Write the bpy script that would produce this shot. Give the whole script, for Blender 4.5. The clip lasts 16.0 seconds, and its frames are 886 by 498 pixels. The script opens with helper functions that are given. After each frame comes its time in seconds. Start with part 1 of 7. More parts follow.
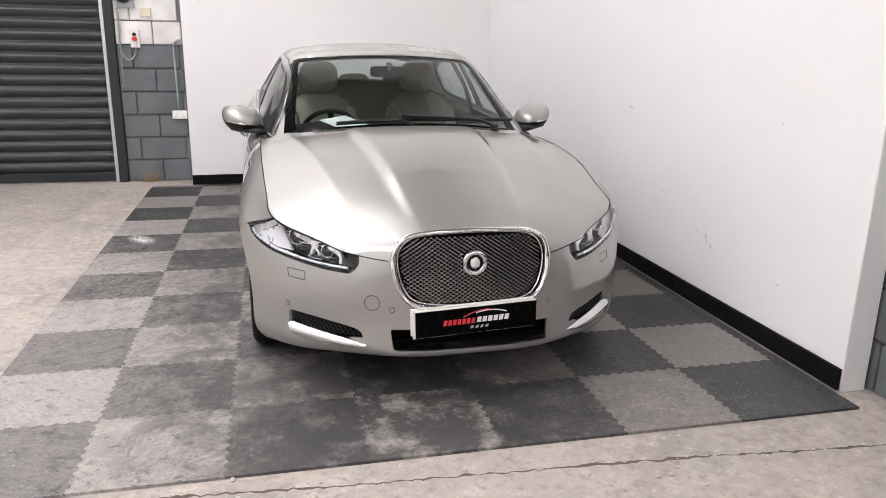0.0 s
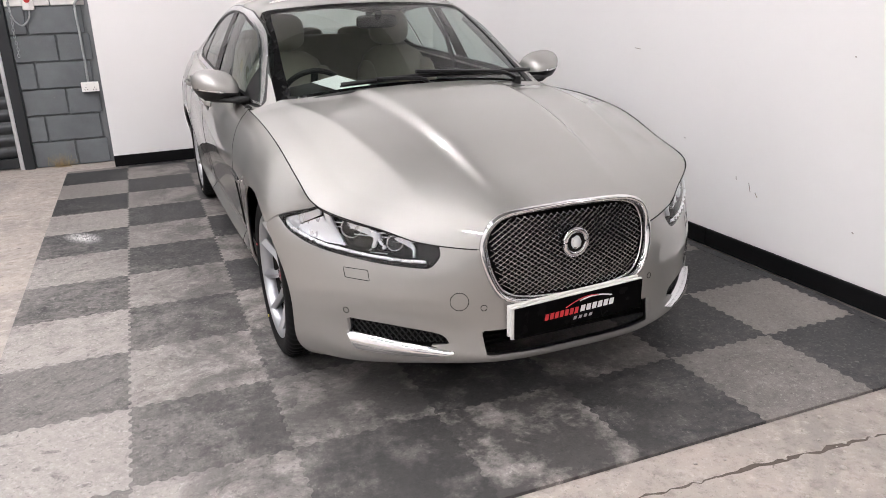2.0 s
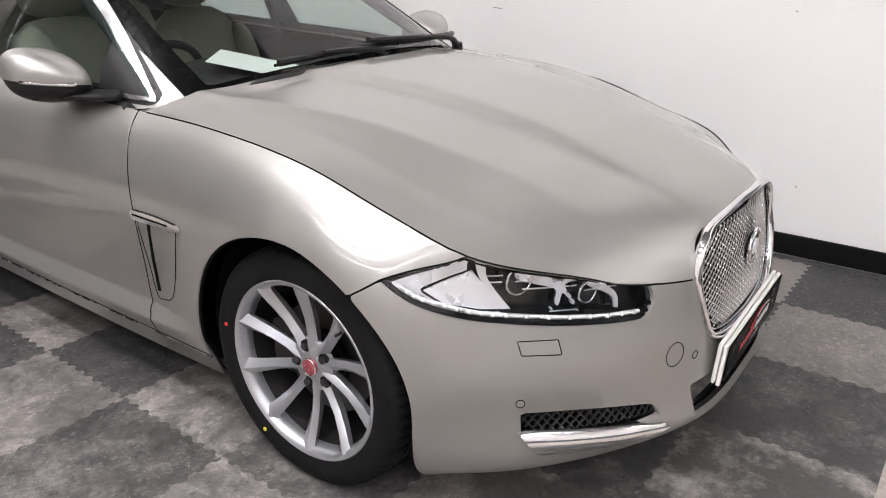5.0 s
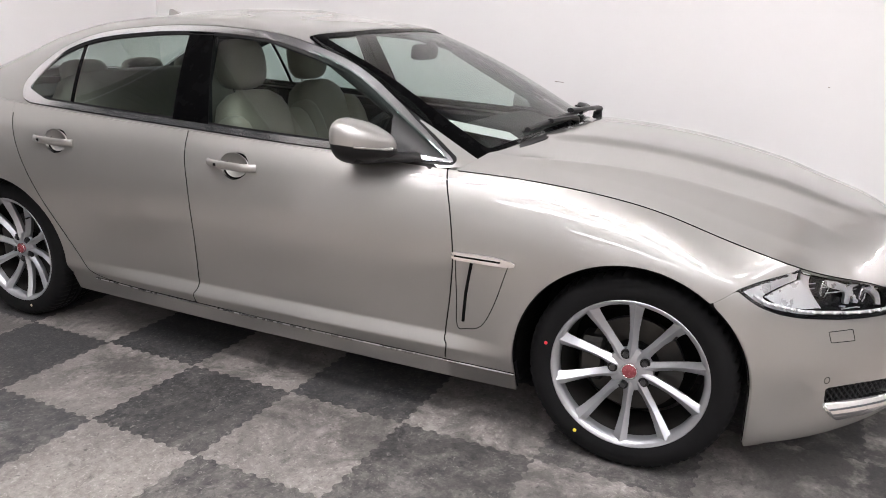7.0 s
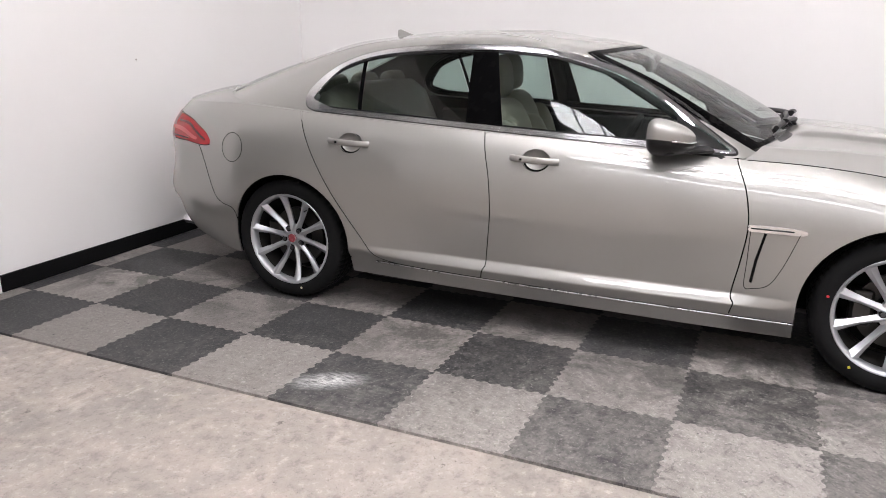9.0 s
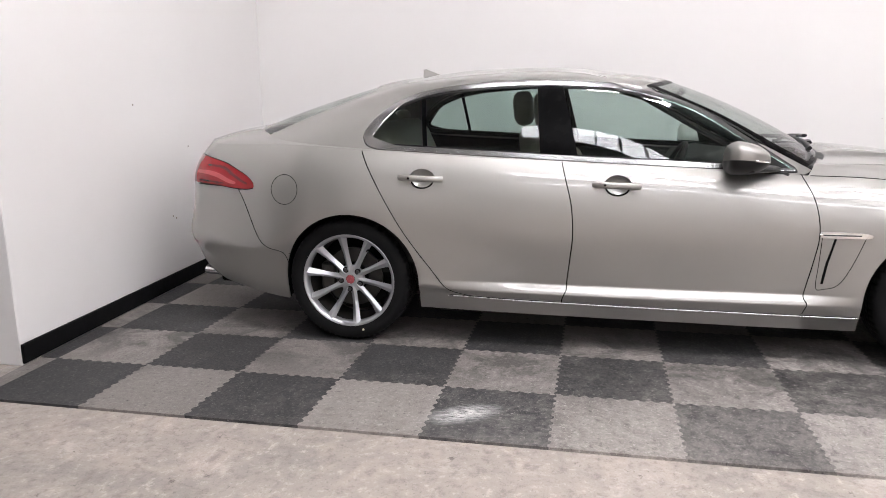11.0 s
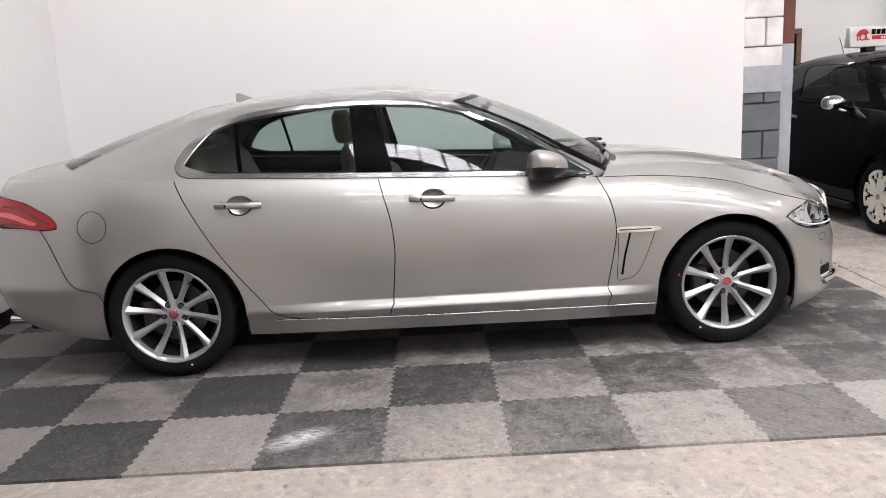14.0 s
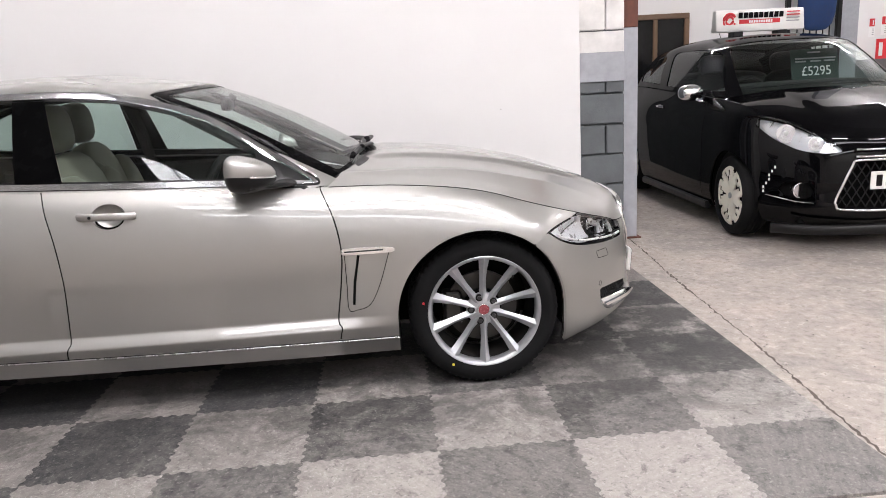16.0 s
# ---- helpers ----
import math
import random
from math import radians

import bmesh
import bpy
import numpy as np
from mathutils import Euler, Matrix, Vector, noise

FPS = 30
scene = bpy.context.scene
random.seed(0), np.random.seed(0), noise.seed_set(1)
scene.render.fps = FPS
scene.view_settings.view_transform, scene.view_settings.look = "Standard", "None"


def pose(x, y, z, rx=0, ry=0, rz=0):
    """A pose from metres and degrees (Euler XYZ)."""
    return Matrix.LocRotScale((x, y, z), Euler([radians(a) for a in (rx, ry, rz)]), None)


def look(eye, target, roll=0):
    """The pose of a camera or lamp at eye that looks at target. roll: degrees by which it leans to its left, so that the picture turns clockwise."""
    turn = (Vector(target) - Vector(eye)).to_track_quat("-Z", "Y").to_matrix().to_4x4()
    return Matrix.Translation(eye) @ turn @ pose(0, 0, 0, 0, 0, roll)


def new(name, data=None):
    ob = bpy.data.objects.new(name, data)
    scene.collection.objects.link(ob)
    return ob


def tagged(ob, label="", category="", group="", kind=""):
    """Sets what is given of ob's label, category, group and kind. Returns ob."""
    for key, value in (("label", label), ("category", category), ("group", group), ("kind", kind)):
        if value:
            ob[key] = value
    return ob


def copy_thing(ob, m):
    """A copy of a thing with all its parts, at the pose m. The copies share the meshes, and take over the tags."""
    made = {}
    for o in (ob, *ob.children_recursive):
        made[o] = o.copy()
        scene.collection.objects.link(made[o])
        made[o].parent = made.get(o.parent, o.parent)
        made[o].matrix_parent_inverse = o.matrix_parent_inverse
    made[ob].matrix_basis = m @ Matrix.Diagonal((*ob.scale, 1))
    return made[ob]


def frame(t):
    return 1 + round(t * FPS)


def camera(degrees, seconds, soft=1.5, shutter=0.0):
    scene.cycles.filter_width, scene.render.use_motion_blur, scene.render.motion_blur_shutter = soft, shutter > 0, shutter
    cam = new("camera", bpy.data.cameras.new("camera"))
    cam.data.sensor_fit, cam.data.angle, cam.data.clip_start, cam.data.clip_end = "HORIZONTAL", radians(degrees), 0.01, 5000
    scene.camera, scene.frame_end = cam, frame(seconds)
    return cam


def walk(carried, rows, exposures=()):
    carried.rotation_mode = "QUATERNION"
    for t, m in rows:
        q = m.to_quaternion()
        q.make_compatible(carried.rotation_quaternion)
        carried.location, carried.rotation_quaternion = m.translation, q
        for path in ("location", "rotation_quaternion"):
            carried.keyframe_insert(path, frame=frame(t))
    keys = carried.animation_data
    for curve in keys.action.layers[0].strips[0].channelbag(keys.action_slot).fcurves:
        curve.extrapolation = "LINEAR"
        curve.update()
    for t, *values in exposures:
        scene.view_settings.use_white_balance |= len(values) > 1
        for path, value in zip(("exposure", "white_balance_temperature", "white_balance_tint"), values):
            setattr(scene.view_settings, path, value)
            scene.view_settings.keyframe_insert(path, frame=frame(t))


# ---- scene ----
cam = camera(62.2, 16.0, soft=0.9)
PATH = [
    (0, (-0.718, -3.592, 1.438), (-0.276, -1.715, 0.905), 0.9),
    (0.5, (-0.778, -3.546, 1.432), (-0.341, -1.677, 0.871), 0.5),
    (1, (-0.929, -3.416, 1.416), (-0.441, -1.568, 0.826), -0.0),
    (1.5, (-1.086, -3.201, 1.411), (-0.502, -1.391, 0.793), -0.7),
    (2, (-1.229, -2.87, 1.388), (-0.528, -1.113, 0.741), -1.5),
    (2.5, (-1.399, -2.65, 1.369), (-0.586, -0.95, 0.7), -2.1),
    (3, (-1.531, -2.404, 1.36), (-0.583, -0.786, 0.664), -2.0),
    (3.2, (-1.56, -2.267, 1.334), (-0.562, -0.685, 0.626), -1.8),
    (5.3, (-2.034, -1.204, 1.317), (-0.497, -0.142, 0.603), 0.1),
    (5.5, (-2.133, -1.144, 1.313), (-0.561, -0.119, 0.62), 0.3),
    (6, (-2.484, -0.89, 1.355), (-0.832, 0.032, 0.706), 1.0),
    (6.5, (-2.724, -0.573, 1.349), (-1.025, 0.297, 0.751), 1.1),
    (7, (-3.005, -0.41, 1.377), (-1.282, 0.427, 0.802), 1.0),
    (7.5, (-3.323, -0.209, 1.381), (-1.592, 0.62, 0.82), 0.7),
    (8, (-3.589, 0.13, 1.363), (-1.862, 0.974, 0.81), 0.4),
    (8.5, (-3.888, 0.33, 1.381), (-2.151, 1.157, 0.833), 0.5),
    (9, (-4.092, 0.533, 1.376), (-2.334, 1.318, 0.836), 0.6),
    (9.2, (-4.133, 0.63, 1.358), (-2.366, 1.397, 0.822), 0.5),
    (11.3, (-4.671, 1.775, 1.313), (-2.741, 2.113, 0.913), -0.9),
    (11.5, (-4.788, 1.857, 1.343), (-2.851, 2.169, 0.951), -1.3),
    (12, (-4.894, 1.942, 1.366), (-2.95, 2.224, 0.993), -1.8),
    (12.5, (-4.902, 1.935, 1.351), (-2.952, 2.198, 0.994), -2.0),
    (13, (-4.851, 1.837, 1.337), (-2.899, 2.079, 0.977), -2.3),
    (13.5, (-4.723, 1.68, 1.358), (-2.762, 1.822, 0.989), -2.8),
    (14, (-4.552, 1.49, 1.36), (-2.593, 1.481, 0.957), -3.1),
    (14.5, (-4.36, 1.216, 1.35), (-2.414, 1.029, 0.927), -3.4),
    (15, (-4.217, 0.919, 1.366), (-2.28, 0.666, 0.939), -3.5),
    (15.5, (-4.032, 0.679, 1.346), (-2.092, 0.458, 0.912), -3.5),
    (16, (-3.911, 0.352, 1.332), (-1.966, 0.227, 0.886), -3.1),
]
walk(cam, [(t, look(eye, target, roll)) for t, eye, target, roll in PATH], exposures=[(0, 0.58, 6500, 15), (16, 0.58, 6500, 15)])

# ---- light ----
world = bpy.data.worlds.new("world")
scene.world = world
world.use_nodes = True
world.node_tree.nodes["Background"].inputs[0].default_value = (0.9, 0.95, 1.0, 1)
world.node_tree.nodes["Background"].inputs[1].default_value = 0.15

ROOF_GLOW, BATTEN_GLOW = 9.0, 132.0


# ---- materials ----
class Nodes:
    """A material under construction."""

    def __init__(self, name):
        self.m = bpy.data.materials.new(name)
        self.m.use_nodes = True
        self.t = self.m.node_tree
        self.p = self.t.nodes["Principled BSDF"]
        self.pos = None

    def node(self, kind, **props):
        n = self.t.nodes.new(kind)
        for k, v in props.items():
            if k == "operation":
                n.operation = v
            elif k == "blend_type":
                n.blend_type = v
            elif k == "data_type":
                n.data_type = v
        return n

    def plug(self, a, b):
        self.t.links.new(a, b)

    def where(self, world_space=True):
        if world_space:
            return self.node("ShaderNodeNewGeometry").outputs["Position"]
        return self.node("ShaderNodeTexCoord").outputs["Object"]

    def noise(self, scale, detail=4.0, rough=0.55, stretch=None, world_space=True, shift=None, warp=0.0):
        n = self.node("ShaderNodeTexNoise")
        n.inputs["Scale"].default_value, n.inputs["Detail"].default_value, n.inputs["Roughness"].default_value = scale, detail, rough
        n.inputs["Distortion"].default_value = warp
        src = self.where(world_space)
        if stretch or shift is not None:
            mp = self.node("ShaderNodeMapping")
            if stretch:
                mp.inputs["Scale"].default_value = stretch[:3]
                if len(stretch) > 3:
                    mp.inputs["Rotation"].default_value = (0, 0, stretch[3])
            if shift is not None:
                self.plug(shift, mp.inputs["Location"])
            self.plug(src, mp.inputs["Vector"])
            src = mp.outputs[0]
        self.plug(src, n.inputs["Vector"])
        return n.outputs["Fac"]

    def ramp(self, fac, lo, hi, a=0.0, b=1.0):
        r = self.node("ShaderNodeMapRange")
        r.inputs["From Min"].default_value, r.inputs["From Max"].default_value = lo, hi
        r.inputs["To Min"].default_value, r.inputs["To Max"].default_value = a, b
        self.plug(fac, r.inputs["Value"])
        return r.outputs[0]

    def math(self, op, a, b):
        n = self.node("ShaderNodeMath", operation=op)
        for i, v in enumerate((a, b)):
            if isinstance(v, (int, float)):
                n.inputs[i].default_value = v
            else:
                self.plug(v, n.inputs[i])
        return n.outputs[0]

    def mix(self, fac, a, b, blend="MIX"):
        n = self.node("ShaderNodeMix", data_type="RGBA", blend_type=blend)
        for i, v in ((0, fac), (6, a), (7, b)):
            if isinstance(v, (int, float)):
                n.inputs[i].default_value = v
            elif isinstance(v, tuple):
                n.inputs[i].default_value = (*v[:3], 1)
            else:
                self.plug(v, n.inputs[i])
        return n.outputs[2]

    def bump(self, height, strength, dist=0.002):
        n = self.node("ShaderNodeBump")
        n.inputs["Strength"].default_value, n.inputs["Distance"].default_value = strength, dist
        self.plug(height, n.inputs["Height"])
        self.plug(n.outputs[0], self.p.inputs["Normal"])

    def set(self, **kw):
        for k, v in kw.items():
            s = self.p.inputs[{"colour": "Base Color", "rough": "Roughness", "metal": "Metallic", "coat": "Coat Weight", "coat_rough": "Coat Roughness",
                               "spec": "Specular IOR Level", "trans": "Transmission Weight", "ior": "IOR", "alpha": "Alpha", "glow": "Emission Strength", "glow_colour": "Emission Color"}[k]]
            if isinstance(v, tuple):
                s.default_value = (*v[:3], 1)
            elif isinstance(v, (int, float)):
                s.default_value = v
            else:
                self.plug(v, s)
        return self


def plain(name, colour, rough=0.5, metal=0.0, vary=0.12, scale=18.0, bump=0.0, coat=0.0, world_space=False, spec=0.5):
    """A surface of one colour with fine and coarse variation of tone and gloss."""
    n = Nodes(name)
    a = n.noise(scale, 5.0, world_space=world_space)
    b = n.noise(scale * 0.13, 3.0, world_space=world_space)
    f = n.math("ADD", n.math("MULTIPLY", a, 0.5), n.math("MULTIPLY", b, 0.5))
    lo, hi = tuple(c * (1 - vary) for c in colour), tuple(min(1.0, c * (1 + vary)) for c in colour)
    n.set(colour=n.mix(n.ramp(f, 0.3, 0.7), lo, hi), rough=n.ramp(a, 0.3, 0.7, max(0.0, rough - 0.06), min(1.0, rough + 0.06)), metal=metal, coat=coat, spec=spec)
    if bump:
        n.bump(n.noise(scale * 6, 4.0, world_space=world_space), bump)
    return n.m


def glow(name, colour, strength):
    n = Nodes(name)
    n.set(colour=(0.8, 0.8, 0.8), glow=strength, glow_colour=colour)
    return n.m


def make_concrete():
    n = Nodes("worn_concrete")
    big, mid, fine, speck = n.noise(0.55, 5.0), n.noise(3.4, 9.0, 0.68, warp=0.5), n.noise(22.0, 8.0, 0.72), n.noise(95.0, 3.0, 0.6)
    col = n.mix(n.ramp(big, 0.35, 0.65), (0.350, 0.312, 0.284), (0.415, 0.368, 0.332))
    col = n.mix(n.ramp(mid, 0.48, 0.60, 0, 0.55), col, (0.47, 0.402, 0.358))
    col = n.mix(n.ramp(n.noise(5.5, 10.0, 0.74, warp=0.25), 0.54, 0.66, 0, 0.55), col, (0.58, 0.525, 0.485))
    col = n.mix(n.ramp(n.noise(1.1, 10.0, 0.70, stretch=(1, 1, 1, 0.7), warp=0.6), 0.51, 0.62, 0, 0.55), col, (0.25, 0.232, 0.218))
    col = n.mix(n.ramp(fine, 0.52, 0.64, 0, 0.5), col, (0.21, 0.185, 0.165))
    col = n.mix(n.ramp(fine, 0.44, 0.34, 0, 0.7), col, (0.56, 0.50, 0.455))
    col = n.mix(n.ramp(n.noise(13.0, 9.0, 0.80), 0.61, 0.66, 0, 0.8), col, (0.13, 0.115, 0.10))
    col = n.mix(n.ramp(speck, 0.62, 0.70, 0, 0.45), col, (0.13, 0.12, 0.11))
    n.set(colour=col, rough=n.ramp(fine, 0.3, 0.7, 0.62, 0.9), spec=0.3)
    n.bump(n.math("ADD", n.math("MULTIPLY", fine, 0.9), n.math("MULTIPLY", mid, 1.0)), 0.8, 0.008)
    return n.m


def make_mat(name, base, dusty):
    """Interlocking rubber tile: worn, with a film of pale dust that thickens towards the open side of the bay."""
    n = Nodes(name)
    info = n.node("ShaderNodeObjectInfo")
    rnd = info.outputs["Random"]
    off = n.node("ShaderNodeCombineXYZ")
    n.plug(n.math("MULTIPLY", rnd, 37.0), off.inputs[0])
    n.plug(n.math("MULTIPLY", rnd, 91.0), off.inputs[1])
    sep = n.node("ShaderNodeSeparateXYZ")
    n.plug(n.where(), sep.inputs[0])
    x, y = sep.outputs[0], sep.outputs[1]
    # trodden dust: thick at the front and open corner, thin by the walls
    reach = n.math("ADD", n.math("MULTIPLY", x, -0.55), n.math("SUBTRACT", n.math("MULTIPLY", y, -0.38), 0.22))
    film = n.ramp(n.math("ADD", reach, n.math("MULTIPLY", n.noise(1.3, 4.0), 0.9)), -0.15, 1.30)
    spin = n.node("ShaderNodeMapping")
    turn_ = n.node("ShaderNodeCombineXYZ")
    n.plug(n.math("MULTIPLY", rnd, 6.3), turn_.inputs[2])
    n.plug(turn_.outputs[0], spin.inputs["Rotation"])
    n.plug(off.outputs[0], spin.inputs["Location"])
    n.plug(n.where(), spin.inputs["Vector"])
    # raked scratches, each tile its own way
    rake = n.node("ShaderNodeTexWave")
    rake.inputs["Scale"].default_value, rake.inputs["Distortion"].default_value, rake.inputs["Detail"].default_value, rake.inputs["Detail Scale"].default_value = 9.0, 3.0, 5.0, 2.6
    n.plug(spin.outputs[0], rake.inputs["Vector"])
    comb = n.node("ShaderNodeMapping")
    comb.inputs["Scale"].default_value = (3.6, 1.3, 1.0)
    n.plug(spin.outputs[0], comb.inputs["Vector"])
    hair = n.node("ShaderNodeTexNoise")
    hair.inputs["Scale"].default_value, hair.inputs["Detail"].default_value, hair.inputs["Roughness"].default_value = 9.0, 9.0, 0.76
    n.plug(comb.outputs[0], hair.inputs["Vector"])
    streak = n.math("ADD", n.math("MULTIPLY", rake.outputs["Fac"], 0.03), n.math("MULTIPLY", hair.outputs["Fac"], 0.97))
    plates = n.noise(7.0, 9.0, 0.68, shift=off.outputs[0], warp=0.5)
    flakes = n.noise(24.0, 8.0, 0.70, warp=0.4)
    fine = n.noise(75.0, 6.0, 0.75)
    grit = n.noise(190.0, 3.0, 0.7)
    tone = n.mix(n.ramp(rnd, 0, 1), tuple(c * 0.82 for c in base), tuple(c * 1.18 for c in base))
    col = n.mix(n.ramp(streak, 0.44, 0.62, 0, 0.25), tone, tuple(c * 0.45 for c in base))
    col = n.mix(n.ramp(grit, 0.52, 0.66, 0, 0.22), col, tuple(min(1, c * 2.4) for c in base))
    pale = tuple(dusty * v for v in (1.0, 0.925, 0.865))
    chalk = tuple(dusty * v for v in (1.22, 1.15, 1.09))
    # caked dust with crisp edges, combed by feet and tyres
    level = n.math("SUBTRACT", n.ramp(film, 0, 1, 0.62, 0.40), 0.0)
    caked = n.ramp(n.math("SUBTRACT", n.math("ADD", n.math("MULTIPLY", plates, 0.5), n.math("MULTIPLY", flakes, 0.5)), level), -0.11, 0.09)
    caked = n.math("MULTIPLY", caked, n.ramp(streak, 0.42, 0.58, 1.0, 0.72))
    caked = n.math("MULTIPLY", caked, n.ramp(fine, 0.40, 0.58, 0.62, 1.0))
    col = n.mix(n.math("MULTIPLY", caked, n.ramp(film, 0, 0.6, 0.25, 0.85)), col, pale)
    scratch = n.math("MULTIPLY", n.ramp(hair.outputs["Fac"], 0.56, 0.62, 0, 0.60), n.ramp(film, 0, 0.8, 0.12, 0.8))
    col = n.mix(n.math("MULTIPLY", scratch, n.ramp(plates, 0.42, 0.55)), col, chalk)
    combed = n.math("MULTIPLY", n.ramp(rake.outputs["Fac"], 0.62, 0.86, 0, 0.35), n.math("MULTIPLY", n.ramp(film, 0.45, 0.85), n.ramp(plates, 0.44, 0.54)))
    col = n.mix(combed, col, pale)
    # pale crumbs and black flecks, then oily blotches
    crumbs = n.noise(58.0, 6.0, 0.78, shift=off.outputs[0], warp=0.5)
    col = n.mix(n.math("MULTIPLY", n.ramp(crumbs, 0.565, 0.62, 0, 0.75), n.ramp(film, 0, 0.7, 0.35, 1.0)), col, chalk)
    col = n.mix(n.ramp(crumbs, 0.41, 0.36, 0, 0.55), col, (0.022, 0.021, 0.021))
    black = n.math("MULTIPLY", n.ramp(n.noise(11.0, 9.0, 0.72, shift=off.outputs[0], warp=0.7), 0.57, 0.66, 0, 0.55), n.ramp(film, 0, 0.7, 0.25, 1.0))
    col = n.mix(black, col, (0.026, 0.025, 0.025))
    col = n.mix(n.ramp(n.noise(34.0, 5.0, 0.6), 0.62, 0.70, 0, 0.55), col, (0.02, 0.02, 0.02))
    # dark stain in front of the car deepened by painted nose shade; white paint smear
    dist = n.node("ShaderNodeVectorMath", operation="DISTANCE")
    n.plug(n.where(), dist.inputs[0])
    dist.inputs[1].default_value = (-0.25, -0.95, 0)
    grime_and_shade = n.math("MULTIPLY", n.ramp(dist.outputs["Value"], 1.05, 0.45), n.ramp(n.noise(5.0, 8.0, 0.66), 0.36, 0.52, 0, 0.88))
    col = n.mix(grime_and_shade, col, (0.035, 0.034, 0.034))
    # shade along the car's side, painted into the mats as patchy dark dirt
    car_side_shade = n.math("MULTIPLY", n.ramp(n.math("ABSOLUTE", n.math("ADD", x, 0.95), 0.0), 0.55, 0.20), n.ramp(n.noise(4.2, 9.0, 0.72, warp=0.6), 0.42, 0.56, 0, 0.60))
    col = n.mix(car_side_shade, col, (0.032, 0.031, 0.031))
    mp = n.node("ShaderNodeMapping")
    mp.vector_type = "TEXTURE"
    mp.inputs["Location"].default_value, mp.inputs["Rotation"].default_value, mp.inputs["Scale"].default_value = (-1.70, 2.12, 0), (0, 0, 0.55), (0.075, 0.15, 1)
    n.plug(n.where(), mp.inputs["Vector"])
    ln = n.node("ShaderNodeVectorMath", operation="LENGTH")
    n.plug(mp.outputs[0], ln.inputs[0])
    smear = n.math("MULTIPLY", n.ramp(ln.outputs["Value"], 1.25, 0.25), n.ramp(n.noise(30.0, 6.0, 0.8, stretch=(3, 0.6, 1, 0.55)), 0.38, 0.62))
    col = n.mix(smear, col, (0.78, 0.77, 0.76))
    n.set(colour=col, rough=n.ramp(fine, 0.3, 0.7, 0.46, 0.74), spec=0.42)
    n.bump(n.math("ADD", n.math("MULTIPLY", fine, 0.5), n.math("MULTIPLY", streak, 1.0)), 0.35, 0.003)
    return n.m


def make_block(name, colour):
    n = Nodes(name)
    fine, mid = n.noise(60.0, 6.0, 0.7), n.noise(5.0, 5.0)
    col = n.mix(n.ramp(mid, 0.35, 0.7), tuple(c * 0.82 for c in colour), tuple(min(1, c * 1.12) for c in colour))
    col = n.mix(n.ramp(n.noise(11.0, 7.0, 0.75), 0.66, 0.74, 0, 0.65), col, (0.45, 0.42, 0.38))
    n.set(colour=col, rough=n.ramp(fine, 0.3, 0.7, 0.45, 0.7))
    n.bump(n.math("ADD", fine, n.math("MULTIPLY", mid, 0.5)), 0.7, 0.004)
    return n.m


def make_wall_paint():
    n = Nodes("white_wall_paint")
    fine, big = n.noise(120.0, 4.0), n.noise(0.8, 4.0)
    col = n.mix(n.ramp(big, 0.35, 0.65), (0.745, 0.73, 0.725), (0.77, 0.76, 0.755))
    col = n.mix(n.ramp(n.noise(3.5, 8.0, 0.75), 0.70, 0.80, 0, 0.25), col, (0.55, 0.52, 0.50))
    n.set(colour=col, rough=n.ramp(fine, 0.3, 0.7, 0.5, 0.65))
    n.bump(fine, 0.12, 0.001)
    return n.m


CONCRETE = make_concrete()
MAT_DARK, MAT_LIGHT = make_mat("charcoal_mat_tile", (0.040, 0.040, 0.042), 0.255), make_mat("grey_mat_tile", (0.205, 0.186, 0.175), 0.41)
BLOCK_GREY, BLOCK_WHITE = make_block("grey_painted_block", (0.122, 0.134, 0.142)), make_block("white_painted_block", (0.74, 0.72, 0.70))
WALL = make_wall_paint()
SKIRT = plain("black_skirting_paint", (0.005, 0.005, 0.0055), 0.55, vary=0.3, spec=0.12)
MORTAR = plain("mortar", (0.16, 0.17, 0.176), 0.9, bump=0.4)
STEEL_GREY = plain("grey_steel_paint", (0.36, 0.37, 0.40), 0.42, vary=0.15, bump=0.1)
RUST = plain("red_oxide_paint", (0.13, 0.045, 0.03), 0.75, vary=0.4, bump=0.5)
SHUTTER = plain("anthracite_shutter_paint", (0.017, 0.020, 0.023), 0.34, vary=0.15, scale=9)
ALU = plain("bare_aluminium", (0.72, 0.73, 0.75), 0.35, metal=0.9, vary=0.08)
GALV = plain("galvanised_steel", (0.42, 0.44, 0.45), 0.45, metal=0.7, vary=0.2, scale=40)
WHITE_PLASTIC = plain("white_plastic", (0.78, 0.77, 0.74), 0.35, vary=0.04)
CREAM_PLASTIC = plain("yellowed_plastic", (0.72, 0.66, 0.48), 0.4, vary=0.06)
BLACK_PLASTIC = plain("black_plastic", (0.007, 0.007, 0.0075), 0.42, vary=0.25, spec=0.3)
RED_PLASTIC = plain("red_plastic", (0.55, 0.03, 0.02), 0.35, vary=0.1)
ROOFSHEET = plain("roof_lining_sheet", (0.18, 0.18, 0.18), 0.7, vary=0.06, scale=6)
DARKNESS = plain("crack_dirt", (0.105, 0.085, 0.070), 0.95, vary=0.4, scale=60, bump=0.8, world_space=True)


# ---- building helpers ----
def part(name, bm, material, parent=None, label="", smooth=False, loc=None):
    """Links a bmesh as one mesh object, under a thing or part if one is given."""
    me = bpy.data.meshes.new(name)
    bm.normal_update()
    bm.to_mesh(me)
    bm.free()
    return hang(name, me, material, parent, label, smooth, loc)


